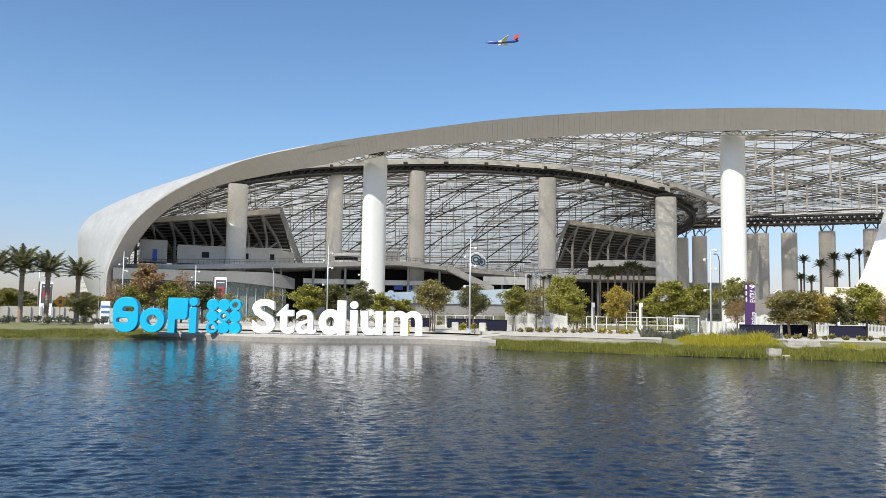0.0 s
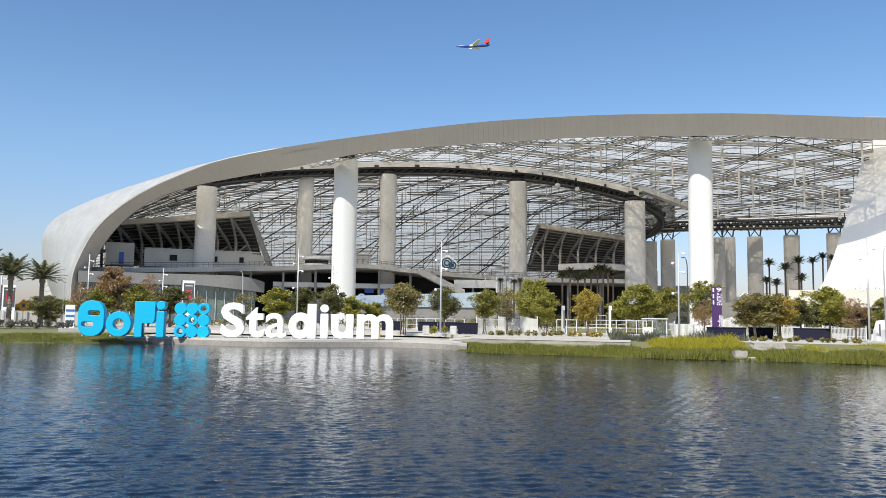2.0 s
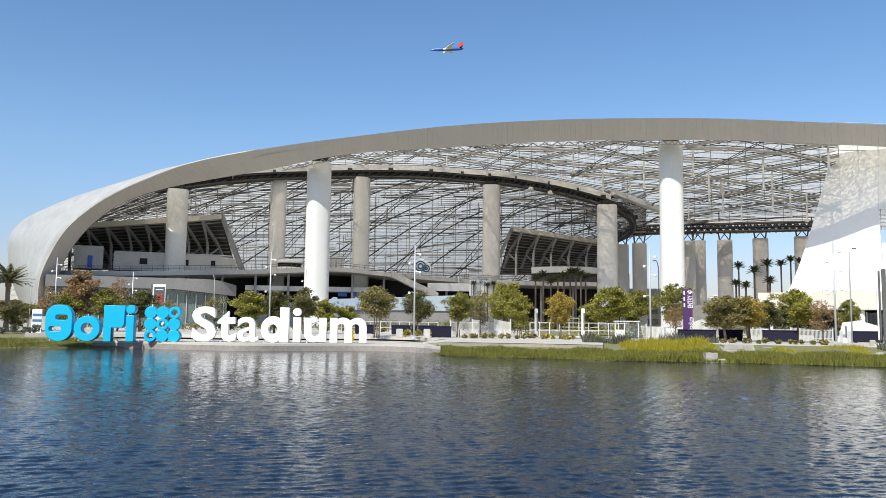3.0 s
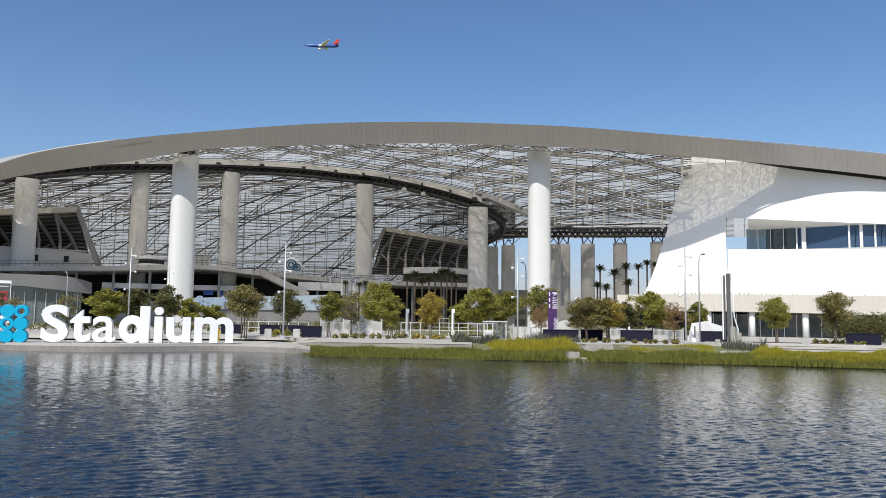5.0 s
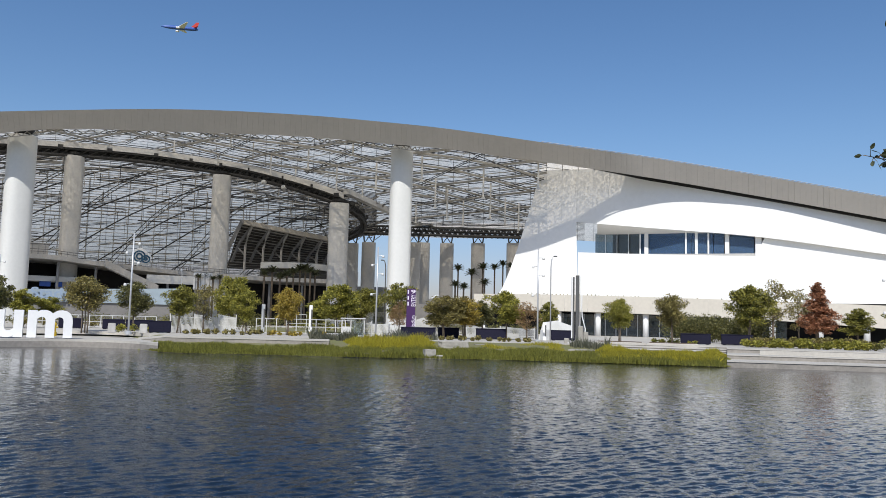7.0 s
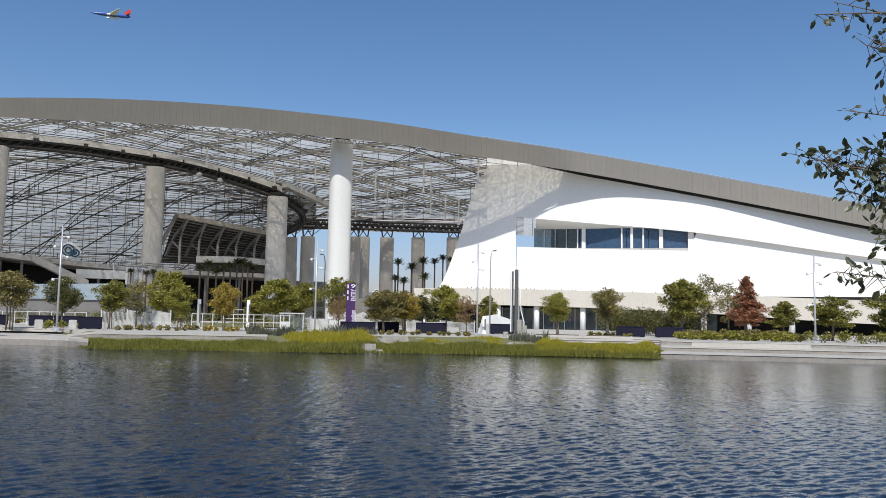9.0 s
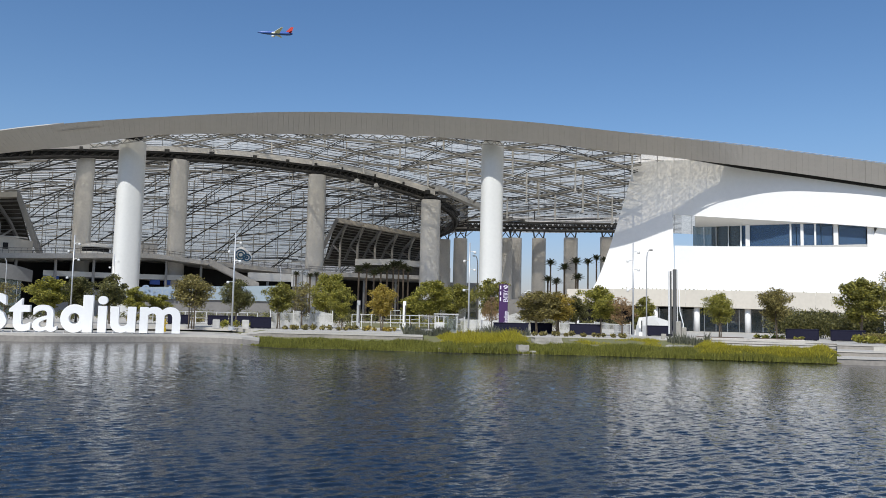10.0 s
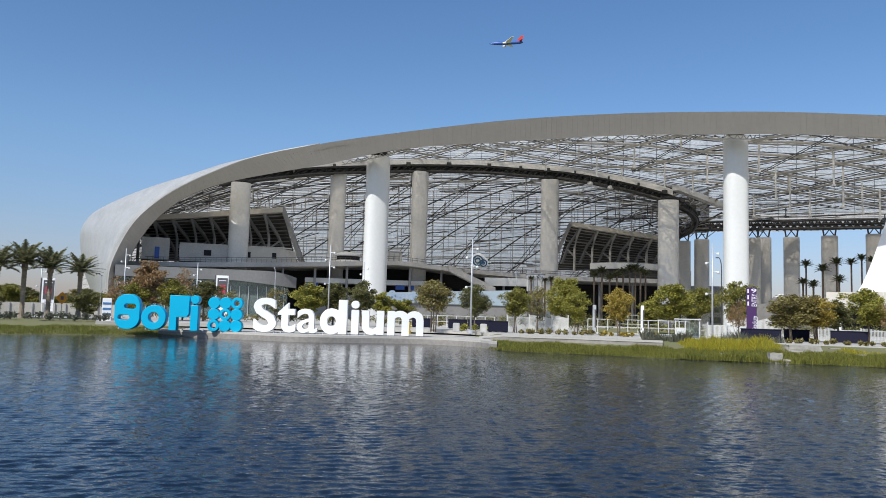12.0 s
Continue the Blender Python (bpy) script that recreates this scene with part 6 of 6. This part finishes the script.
def slat_fence(pts, height, label, seed, gap=0.125):
    """White fence of upright slats along bearings and distances."""
    ob = thing("slat_fence", label, "fence", "slat fences")
    rnd = random.Random(seed)
    run = [pp(a, d, LAND) for a, d in pts]
    b = Build()
    for p, q in zip(run, run[1:]):
        n = int((q - p).length / gap)
        t = math.atan2(q.y - p.y, q.x - p.x)
        for k in range(n):
            h = height * (0.88 + 0.1 * math.sin(k * 0.13 + seed * 2) + 0.06 * math.sin(k * 0.05))
            b.box(p.lerp(q, (k + 0.5) / n) + Vector((0, 0, h / 2)), (0.085, 0.03, h), t + 0.75)
    tagged(part("slats", b, WHITE_FENCE, ob, "thin white upright slats"), kind="stuff")
    for z in (0.3, height * 0.8):
        b = Build()
        b.tube([p + Vector((0, 0.06, z)) for p in run], 0.035, 4)
        part("rail", b, WHITE_FENCE, ob)
    for p in run:
        b = Build()
        b.box(p + Vector((0, 0.05, height * 0.5)), (0.1, 0.1, height * 1.02))
        part("post", b, WHITE_FENCE, ob)


slat_fence([(4.6, 84), (6.2, 85), (7.8, 84), (9.0, 83)], 1.9, "white slatted fence on the promenade", 1)
slat_fence([(17.4, 80), (18.6, 82), (19.8, 81), (21.0, 80)], 1.6, "white slatted fence beside the booth", 2)
slat_fence([(21.8, 84), (23.0, 83), (24.4, 85)], 2.2, "white slatted fence beside the purple banner", 3)
slat_fence([(25.5, 90), (28.0, 90), (30.5, 91)], 1.4, "white slatted fence behind the trees", 4)
slat_fence([(31.4, 96), (32.8, 95)], 1.8, "white slatted fence before the podium", 5)


def post_fence(az0, az1, d, h, label, step=0.7):
    ob = thing("railing", label, "railing", "railings")
    for a in np.arange(az0, az1, step):
        b = Build()
        b.box(pp(a, d, LAND + h / 2), (0.08, 0.08, h), -radians(a))
        part("post", b, WHITE_FENCE, ob)
    for z in (0.15, h * 0.5, h):
        b = Build()
        b.tube([pp(a, d, LAND + z) for a in np.arange(az0, az1 + 0.01, step)], 0.035, 4)
        part("rail", b, WHITE_FENCE, ob)


post_fence(10.4, 17.5, 86, 1.6, "white steel railing behind the promenade")
post_fence(-4, 4, 100, 1.5, "white steel railing below the hoarding")
post_fence(12.5, 15.6, 98, 2.2, "tall white steel railing by the lawn")
# low white barrier along the road
b = Build()
b.curved(-50, -22.4, 112, 0.3, LAND - 0.1, LAND + 1.75, 40)
tagged(part("road_barrier", b, PAVING), "long pale concrete barrier along the road", "barrier", kind="structure")
b = Build()
b.curved(-50, -22.4, 100, 11, LAND - 0.1, LAND + 0.06, 40)
tagged(part("road", b, PAVING), "pale concrete road behind the bank", "road", kind="structure")
for k in range(40):
    a = -48 + 0.65 * k
    b = Build()
    b.box(pp(a, 111.9, LAND + 0.85), (0.22, 0.12, 1.8), -radians(a))
    tagged(part("barrier_rib", b, CONCRETE), "upright rib of the road barrier", "rib", "barrier ribs", kind="structure")

# glazed gate booth
booth = thing("gate_booth", "small glass gate booth with a white frame and flat roof", "booth", at=pp(17.25, 80, LAND), turn=-16)
booth.scale = (0.74, 1.0, 0.86)
for x in (-1.5, -0.3, 1.5):
    for y in (-0.8, 0.8):
        b = Build()
        b.box((x, y, 1.0), (0.12, 0.12, 2.1))
        part("post", b, WHITE_FENCE, booth)
b = Build()
b.box((0, 0, 2.1), (3.4, 2.0, 0.12))
part("roof_slab", b, WHITE_FENCE, booth, bevel=0.03)
b = Build()
b.box((-0.9, -0.78, 0.6), (1.05, 0.1, 1.1))
part("panel", b, WHITE_FENCE, booth)
b = Build()
b.box((0.6, -0.78, 1.0), (1.6, 0.03, 1.9))
part("pane", b, GLASS_CLEAR, booth)
b = Build()
b.box((0.6, 0.78, 1.0), (1.6, 0.03, 1.9))
part("pane", b, GLASS_CLEAR, booth)

# slim white totems and dark posts on the promenade
for az, d, h, m, label in ((10.85, 80, 3.0, POLE_GREY, "slim grey information totem"), (14.2, 88, 3.2, SIGN_WHITE, "slim white totem on the promenade"), (31.2, 84, 1.9, SIGN_WHITE, "slim white totem on the promenade"), (26.85, 92, 3.4, SIGN_WHITE, "slim white post pair")):
    ob = thing("totem", label, "sign", at=pp(az, d, LAND), turn=-az)
    b = Build()
    b.box((0, 0, h / 2), (0.36, 0.3, h))
    part("body", b, m, ob, bevel=0.03)
    b = Build()
    b.box((0.1, -0.18, h * 0.55), (0.14, 0.06, h * 0.6))
    part("panel", b, POLE_DARK, ob)

# purple entry banner
az, d = 21.42, 74.0
z0, z1 = up(-0.55, d), up(2.5, d)
hb, wb = z1 - z0, 0.82
entry = thing("entry_banner", "tall purple entry banner on a post with white lettering", "banner", at=pp(az, d, z0), turn=-az + 12)
b = Build()
b.box((0, 0, hb / 2), (wb, 0.22, hb))
part("board", b, PURPLE, entry, bevel=0.02)
b = Build()
b.box((0, 0, (LAND - z0) / 2), (0.5, 0.18, abs(LAND - z0) + 0.1))
part("stand", b, POLE_DARK, entry)


def vertical_text(body, x0, x1, zlo, zhi, parent, m, front):
    me = text_mesh(body, 1.0, 0.02, 0.01)
    me.transform(pose(0, 0, 0, 0, -90, 0))
    fit_width(me, x0, x1, zlo, zhi)
    me.transform(Matrix.Translation((0, front, 0)))
    part("lettering", me, m, parent, "pale lettering reading " + body)


vertical_text("ENTRY", -0.02, 0.42, hb * 0.58, hb * 0.86, entry, LETTER_PALE, -0.14)
vertical_text("Stadium", 0.02, 0.4, hb * 0.06, hb * 0.36, entry, LETTER_PALE, -0.14)
nine = part("lettering", fit_width(text_mesh("9", 1.0, 0.02, 0.02), -0.05, 0.4, hb * 0.885, hb * 0.975), LETTER_PALE, entry, "pale numeral 9")
nine.location = (0, -0.14, 0)
for k in range(3):
    b = Build()
    b.box((-0.31, -0.13, hb * (0.92 - 0.14 * k)), (0.12, 0.03, hb * 0.09))
    part("text_bar", b, LETTER_PALE, entry)

# white faceted pod before the podium
pod = thing("white_pod", "white faceted pod tent before the podium", "tent", at=pp(31.95, 88, LAND), turn=-32)
pod.scale = (1.35, 1.0, 0.92)
foot = [(-1.35, -0.8, 0), (1.3, -0.8, 0), (1.2, 1.4, 0), (-1.35, 1.4, 0)]
crest = [(-1.0, -0.5, 2.1), (0.1, -0.7, 2.35), (1.4, -0.2, 1.75), (-0.8, 1.2, 2.0)]
bm = bmesh.new()
for q in foot + crest:
    bm.verts.new(q)
bmesh.ops.convex_hull(bm, input=bm.verts)
part("canvas", bm, WHITE_FENCE, pod, bevel=0.02)
b = Build()
b.box((-0.5, -0.86, 0.6), (1.4, 0.1, 1.2))
part("counter", b, POLE_GREY, pod, bevel=0.02)

# far embankment road with a parked pickup
b = Build()
b.curved(20.4, 25.6, 352, 18, LAND - 0.2, up(1.8, 352), 10)
tagged(part("embankment", b, DARK_CONCRETE), "dark road embankment behind the plaza", "embankment", kind="structure")
truck = thing("pickup_truck", "white pickup truck parked on the far embankment", "truck", at=pp(23.35, 356, up(1.8, 352)), turn=-20)
b = Build()
b.box((0, 0, 0.75), (5.4, 1.9, 0.6))
part("body", b, SIGN_WHITE, truck, bevel=0.1)
b = Build()
b.slab([(-1.9, -0.85, 1.0), (0.6, -0.85, 1.0), (0.6, 0.85, 1.0), (-1.9, 0.85, 1.0)], [(-1.2, -0.75, 1.8), (0.3, -0.75, 1.8), (0.3, 0.75, 1.8), (-1.2, 0.75, 1.8)])
part("cab", b, SIGN_WHITE, truck, bevel=0.06)
b = Build()
b.box((-0.45, -0.84, 1.4), (1.3, 0.06, 0.4))
part("side_window", b, GLASS_DARK, truck)
for x in (-1.7, 1.7):
    for y in (-0.85, 0.85):
        b = Build()
        b.lathe([(0.02, -0.12), (0.38, -0.12), (0.38, 0.12), (0.02, 0.12)], n=14)
        me = b.mesh("wheel", False)
        me.transform(pose(x, y, 0.38, 90, 0, 0))
        part("wheel", me, BLACK, truck)

# dark twin-blade pylon before the theatre
py = thing("pylon_sign", "tall dark twin-blade pylon with white edges on a stone foot", "sign", at=pp(33.5, 70.5, 0.7), turn=-30)
hp = up(3.6, 70.5) - 0.7
for x, m, w2 in ((-0.45, SIGN_WHITE, 0.1), (-0.3, POLE_DARK, 0.13), (0.02, POLE_DARK, 0.3), (0.26, SIGN_WHITE, 0.06)):
    b = Build()
    b.box((x, 0.0 if w2 > 0.15 else 0.12, hp / 2 + 0.45), (w2, 0.45, hp - 0.9 + 0.3 * (x > 0)))
    part("blade", b, m, py, bevel=0.02)
b = Build()
b.tube([(0.42, -0.1, hp * 0.98), (0.4, -0.1, hp * 0.6), (0.44, -0.1, hp * 0.45), (0.72, -0.1, hp * 0.28), (0.66, -0.1, hp * 0.12), (0.6, -0.1, 0.3)], 0.05, 6)
part("strand", b, SIGN_WHITE, py, "thin bent white strand", shade=True)
b = Build()
b.box((-0.1, 0, 0.2), (1.5, 1.0, 0.75))
part("foot", b, CONCRETE, py, bevel=0.06)
for x, tall in ((-0.9, 1.1), (0.3, 2.2), (0.75, 1.7)):
    b = Build()
    b.box((x, -0.3 if x > 0 else 0.25, tall / 2 - 0.2), (0.42, 0.45, tall))
    part("foot_block", b, STONE, py, bevel=0.05)


# road banners, orange sign, kiosk box and hydrants
def poster(az, d, el0, el1, w, turn):
    z0, z1 = up(el0, d), up(el1, d)
    ob = thing("poster_banner", "dark poster banner with a crimson picture on a white board", "banner", "poster banners", pp(az, d, LAND), turn)
    b = Build()
    b.box((0, 0, (z1 + LAND) / 2 - LAND), (w, 0.12, z1 - LAND))
    part("board", b, SIGN_WHITE, ob, bevel=0.02)
    b = Build()
    b.box((-w * 0.56, 0.1, (z1 - LAND) / 2), (w * 0.14, 0.3, z1 - LAND))
    part("frame", b, POLE_DARK, ob)
    b = Build()
    b.box((0.05, -0.07, (z1 - LAND) * 0.68), (w * 0.5, 0.05, (z1 - LAND) * 0.2))
    part("picture", b, CRIMSON, ob, "crimson picture")
    b = Build()
    b.box((0.05, -0.062, (z1 - LAND) * 0.69), (w * 0.84, 0.02, (z1 - LAND) * 0.5))
    part("print", b, POLE_DARK, ob, "black print")
    for k in range(3):
        b = Build()
        b.box((0.05, -0.08, (z1 - LAND) * (0.88 - 0.4 * (k > 0) - 0.05 * k)), (w * 0.6, 0.03, 0.12))
        part("text_bar", b, LETTER_PALE, ob)


poster(-26.95, 112, -0.7, 1.75, 1.5, 22)
poster(-15.95, 130, 0, 2.4, 1.9, 14)
ob = thing("road_sign", "orange diamond road sign on a thin post", "sign", at=pp(-26.1, 98, LAND), turn=26)
b = Build()
b.box((0, 0, 0), (1.0, 0.05, 1.0))
me = b.mesh("diamond")
me.transform(pose(0, -0.04, 2.3, 0, 45, 0))
part("plate", me, ORANGE, ob)
b = Build()
b.tube([(0, 0, -0.1), (0, 0, 2.6)], 0.04, 6)
part("post", b, POLE_GREY, ob)
b = Build()
b.box((0, -0.08, 2.3), (0.3, 0.02, 0.4))
part("symbol", b, POLE_DARK, ob)
ob = thing("notice_box", "blue and white printed notice box", "box", at=pp(-23.35, 88, LAND), turn=22)
b = Build()
b.box((0, 0, 1.15), (0.9, 0.6, 2.4))
part("body", b, SIGN_WHITE, ob, bevel=0.03)
for k in range(3):
    b = Build()
    b.box((0, -0.31, 0.7 + 0.55 * k), (0.8, 0.03, 0.22))
    part("stripe", b, surface("blue_print", (0.08, 0.2, 0.42), 0.5), ob)
for az, d in ((-2.55, 74), (51.1, 79)):
    ob = thing("fire_hydrant", "small yellow fire hydrant", "hydrant", "fire hydrants", pp(az, d, LAND - 0.03), 0)
    b = Build()
    b.lathe([(0.2, -0.3), (0.2, 0.06), (0.13, 0.08), (0.13, 0.55), (0.18, 0.6), (0.16, 0.75), (0.05, 0.85)], n=10)
    part("barrel", b, YELLOW, ob)
    b = Build()
    b.tube([(-0.28, 0, 0.45), (0.28, 0, 0.45)], 0.08, 8)
    part("nozzle", b, YELLOW, ob)

# pale blue hoarding with lettering, below the concourse
hoard = thing("hoarding", "pale blue hoarding with faint lettering", "hoarding")
b = Build()
b.curved(-4.5, 5.2, 140, 0.3, up(0.85, 140), lambda a: up(1.58 + 0.043 * (a + 4.5), 140), 12)
part("board", b, PALE_BLUE, hoard)
b = Build()
b.curved(-4.5, 5.2, 140.3, 0.3, LAND - 0.1, up(0.85, 140), 12)
part("base", b, DARK_CONCRETE, hoard)
me = fit_width(text_mesh("Stadium", 1.0, 0.05, 0.02), 0, 8.6, 0, 1.7)
ob = part("lettering", me, surface("slate_lettering", (0.25, 0.32, 0.42), 0.6), hoard, "slate blue lettering reading Stadium")
ob.matrix_world = pose(*pp(-4.1, 139.4, up(1.05, 140)), 0, 0, 2)
for k in range(7):
    b = Build()
    b.box(pp(-3.8 + 1.3 * k, 146, LAND + 2.6), (2.2, 2.4, 2.6 + 0.4 * (k % 3)), 0.1 * k)
    tagged(part("service_container", b, (PALE_CONCRETE, PALE_BLUE, CONCRETE)[k % 3], bevel=0.06), "pale service container behind the hoarding", "container", "service containers")

# round swirl emblem on the concourse: plain arcs
emb = thing("emblem", "round blue and white swirl emblem on a stand", "sign", at=pp(2.5, 197, up(3.5, 200)), turn=-2)
TEAL = surface("teal_emblem_line", (0.015, 0.07, 0.13), 0.5, vary=0.1)
part("backing", plate([(x - 2.1, z + 0.25) for x, z in rounded(4.2, 2.6, 1.2)], 0.2), SIGN_WHITE, emb)
part("backing", plate(disc(-0.35, 2.0, 1.8), 0.2), SIGN_WHITE, emb)
for k, (cx, cz, r) in enumerate(((-0.5, 1.9, 1.35), (-0.5, 1.9, 0.75), (0.95, 1.3, 0.95), (0.95, 1.3, 0.4))):
    ob = part("arc", plate(disc(cx, cz, r), 0.2, [disc(cx, cz, r - 0.27)]), TEAL, emb)
    ob.location = (0, -0.1 - 0.02 * k, 0)
b = Build()
b.box((0, 0.3, 0.2), (3.6, 0.25, 0.8))
part("stand", b, WHITE_FENCE, emb)

# low buildings beyond the plaza
for az, d, w, h, el in ((18.2, 262, 20, 13, 0), (23.5, 300, 26, 6, 0), (26.5, 320, 22, 4.5, 0)):
    ob = thing("far_building", "plain grey low building beyond the plaza", "building", "far buildings", pp(az, d, LAND), -az)
    b = Build()
    b.box((0, 0, h / 2), (w, 10, h))
    part("wall", b, CONCRETE, ob, bevel=0.1)
    for z in np.arange(2.5, h - 1.2, 3.2):
        for x in np.arange(-w / 2 + 1.6, w / 2 - 1, 2.6):
            b = Build()
            b.box((x, -5.0, z), (1.9, 0.16, 1.7))
            part("window", b, GLASS_DARK, ob, "dark window")
b = Build()
b.curved(21.2, 26.2, 160, 8, LAND - 0.1, lambda a: up(1.3 + 0.1 * (a - 21), 160), 10)
tagged(part("ramp_block", b, DARK_CONCRETE), "dark ramp structure below the far columns", "ramp", kind="structure")

# ---- airliner in the sky ----
pa, pe, pd = 4.1, 19.75, 850
pl = thing("airliner", "blue and red passenger jet in flight", "airplane", at=pp(pa, pd, up(pe, pd)), turn=0)
pl.matrix_world = pose(*pp(pa, pd, up(pe, pd)), 0, 3, 176)
JET_BLUE = surface("jet_blue", (0.05, 0.12, 0.42), 0.35, vary=0.1)
JET_RED = surface("jet_red", (0.55, 0.05, 0.03), 0.35, vary=0.1)
prof = [(-19, 0.15), (-18, 1.0), (-16, 1.75), (-13, 2.0), (8, 2.0), (13, 1.5), (17, 0.8), (19, 0.25)]
b = Build()
b.lathe([(r, -x) for x, r in prof[::-1]], n=16)
me = b.mesh("fuselage", True)
me.transform(pose(0, 0, 0, 0, -90, 0))
part("fuselage", me, JET_BLUE, pl)
for s in (-1, 1):
    b = Build()
    b.slab([(3.5, s * 1.5, -0.9), (-4.5, s * 1.5, -0.9), (-8.0, s * 16.5, 0.9), (-6.2, s * 16.5, 0.9)], [(3.5, s * 1.5, -0.4), (-4.5, s * 1.5, -0.4), (-8.0, s * 16.5, 1.1), (-6.2, s * 16.5, 1.1)])
    part("wing", b, SIGN_WHITE, pl)
    b = Build()
    b.slab([(-13.5, s * 0.6, 0.8), (-17, s * 0.6, 0.8), (-18.5, s * 6.5, 1.3), (-17.2, s * 6.5, 1.3)], [(-13.5, s * 0.6, 1.05), (-17, s * 0.6, 1.05), (-18.5, s * 6.5, 1.45), (-17.2, s * 6.5, 1.45)])
    part("tailplane", b, JET_RED, pl)
    b = Build()
    b.lathe([(0.7, -2), (1.0, -1), (1.0, 1.2), (0.85, 1.8)], n=12)
    me = b.mesh("engine", True)
    me.transform(pose(2.2, s * 5.6, -1.8, 0, 90, 0))
    part("engine", me, SIGN_WHITE, pl)
b = Build()
b.slab([(-11, -0.2, 1.6), (-17.5, -0.2, 1.2), (-19.8, -0.15, 7.6), (-17.0, -0.15, 7.6)], [(-11, 0.2, 1.6), (-17.5, 0.2, 1.2), (-19.8, 0.15, 7.6), (-17.0, 0.15, 7.6)])
part("tail_fin", b, JET_RED, pl)

# ---- tree and bush on the near bank ----
near = thing("near_tree", "leafy tree at the lake edge with reaching twigs", "tree", at=pp(67.0, 6.6, 0.95))
NEAR_LEAF = leafy("near_leaves", (0.03, 0.04, 0.018), (0.13, 0.135, 0.07), 0.25, 0.4)
b = Build()
b.tube([(0, 0, -0.15), (0.05, 0.02, 1.2), (0.0, 0.05, 2.6), (-0.05, 0.0, 4.4)], 0.13, 8, 0.05)
part("trunk", b, BARK, near, shade=True)
origin = pp(67.0, 6.6, 0.95)
twigs, leaves = Build(), Build()
rnd = random.Random(3)


def twig(tip_az, tip_el, tip_d, root, spread, count):
    tip = pp(tip_az, tip_d, up(tip_el, tip_d)) - origin
    root = Vector(root)
    mid = root.lerp(tip, 0.5) + Vector((0, 0, 0.12))
    pts = [root, mid, tip]
    twigs.tube(pts, 0.013, 5, 0.003)
    count = int(count * 1.2)
    for k in range(count):
        t = 0.2 + 0.8 * (k + rnd.random()) / count
        p = (root.lerp(mid, t * 2) if t < 0.5 else mid.lerp(tip, t * 2 - 1))
        off = Vector((rnd.uniform(-1, 1), rnd.uniform(-1, 1), rnd.uniform(-1, 1))) * spread * (0.25 + 0.75 * (1 - abs(2 * t - 1.1)))
        q = p + off
        twigs.tube([p, q], 0.004, 3, 0.002)
        ln = rnd.uniform(0.05, 0.09)
        d1 = (off.normalized() + Vector((rnd.uniform(-0.5, 0.5), rnd.uniform(-0.5, 0.5), -0.35))).normalized()
        side = d1.cross(Vector((rnd.uniform(-1, 1), rnd.uniform(-1, 1), 0.4))).normalized() * ln * 0.27
        up2 = d1.cross(side).normalized() * ln * 0.06
        leaves.add([q, q + d1 * ln * 0.35 + side, q + d1 * ln * 0.75 + side * 0.7, q + d1 * ln, q + d1 * ln * 0.75 - side * 0.7, q + d1 * ln * 0.35 - side, q + d1 * ln * 0.5 + up2],
                   [(0, 1, 6), (1, 2, 6), (2, 3, 6), (3, 4, 6), (4, 5, 6), (5, 0, 6)])


for ta, te, td, root, spread, count in ((54.0, 20.3, 6.3, (-0.03, 0, 3.6), 0.14, 34), (55.2, 20.9, 6.4, (0, 0, 3.3), 0.1, 16), (52.4, 11.5, 6.2, (0, 0.03, 2.2), 0.14, 70), (53.8, 11.0, 6.3, (0, 0.03, 2.3), 0.2, 130),
                                        (55.4, 8.9, 6.3, (0, 0.03, 2.0), 0.2, 80), (55.9, 14.0, 6.4, (0, 0, 2.7), 0.14, 50), (54.9, 3.6, 6.3, (0, 0.03, 1.6), 0.16, 80), (57, 18, 6.3, (0, 0, 3.0), 0.3, 90), (57.5, 11, 6.3, (0, 0, 2.2), 0.35, 160),
                                        (57.5, 6, 6.3, (0, 0, 1.7), 0.3, 120), (60, 14, 6.4, (0, 0, 2.6), 0.4, 200), (61, 20, 6.5, (0, 0, 3.4), 0.4, 200), (66, 24, 6.7, (0, 0, 4.0), 0.5, 240), (72, 18, 6.8, (0, 0, 3.2), 0.5, 240), (74, 10, 6.7, (0, 0, 2.2), 0.4, 200)):
    twig(ta, te, td, root, spread, count)
tagged(part("twigs", plain_mesh(twigs, "twigs"), BARK, near), kind="stuff")
part("crown", plain_mesh(leaves, "crown"), NEAR_LEAF, near)

bush = Build()
rnd = random.Random(8)
for k in range(70):
    az = rnd.uniform(51.5, 68)
    d = rnd.uniform(5.2, 6.2)
    p = pp(az, d, 0.62)
    h = rnd.uniform(0.3, 0.62) * min(1, (az - 49) / 6)
    lean = Vector((rnd.uniform(-0.3, 0.3), rnd.uniform(-0.3, 0.3), 0)) * h
    side = Vector((rnd.uniform(-1, 1), rnd.uniform(-1, 1), 0)).normalized() * 0.022
    pts = [p, p + lean * 0.4 + Vector((0, 0, h * 0.6)), p + lean + Vector((0, 0, h))]
    bush.add([pts[0] - side, pts[0] + side, pts[1] + side * 1.3, pts[2], pts[1] - side * 1.3], [(0, 1, 2, 4), (4, 2, 3)])
tagged(part("bank_plant", plain_mesh(bush, "bank_plant"), leafy("bright_strap_leaves", (0.2, 0.24, 0.03), (0.4, 0.42, 0.08))), "bright yellow-green strap-leaved plant on the near bank", "plant", kind="stuff")
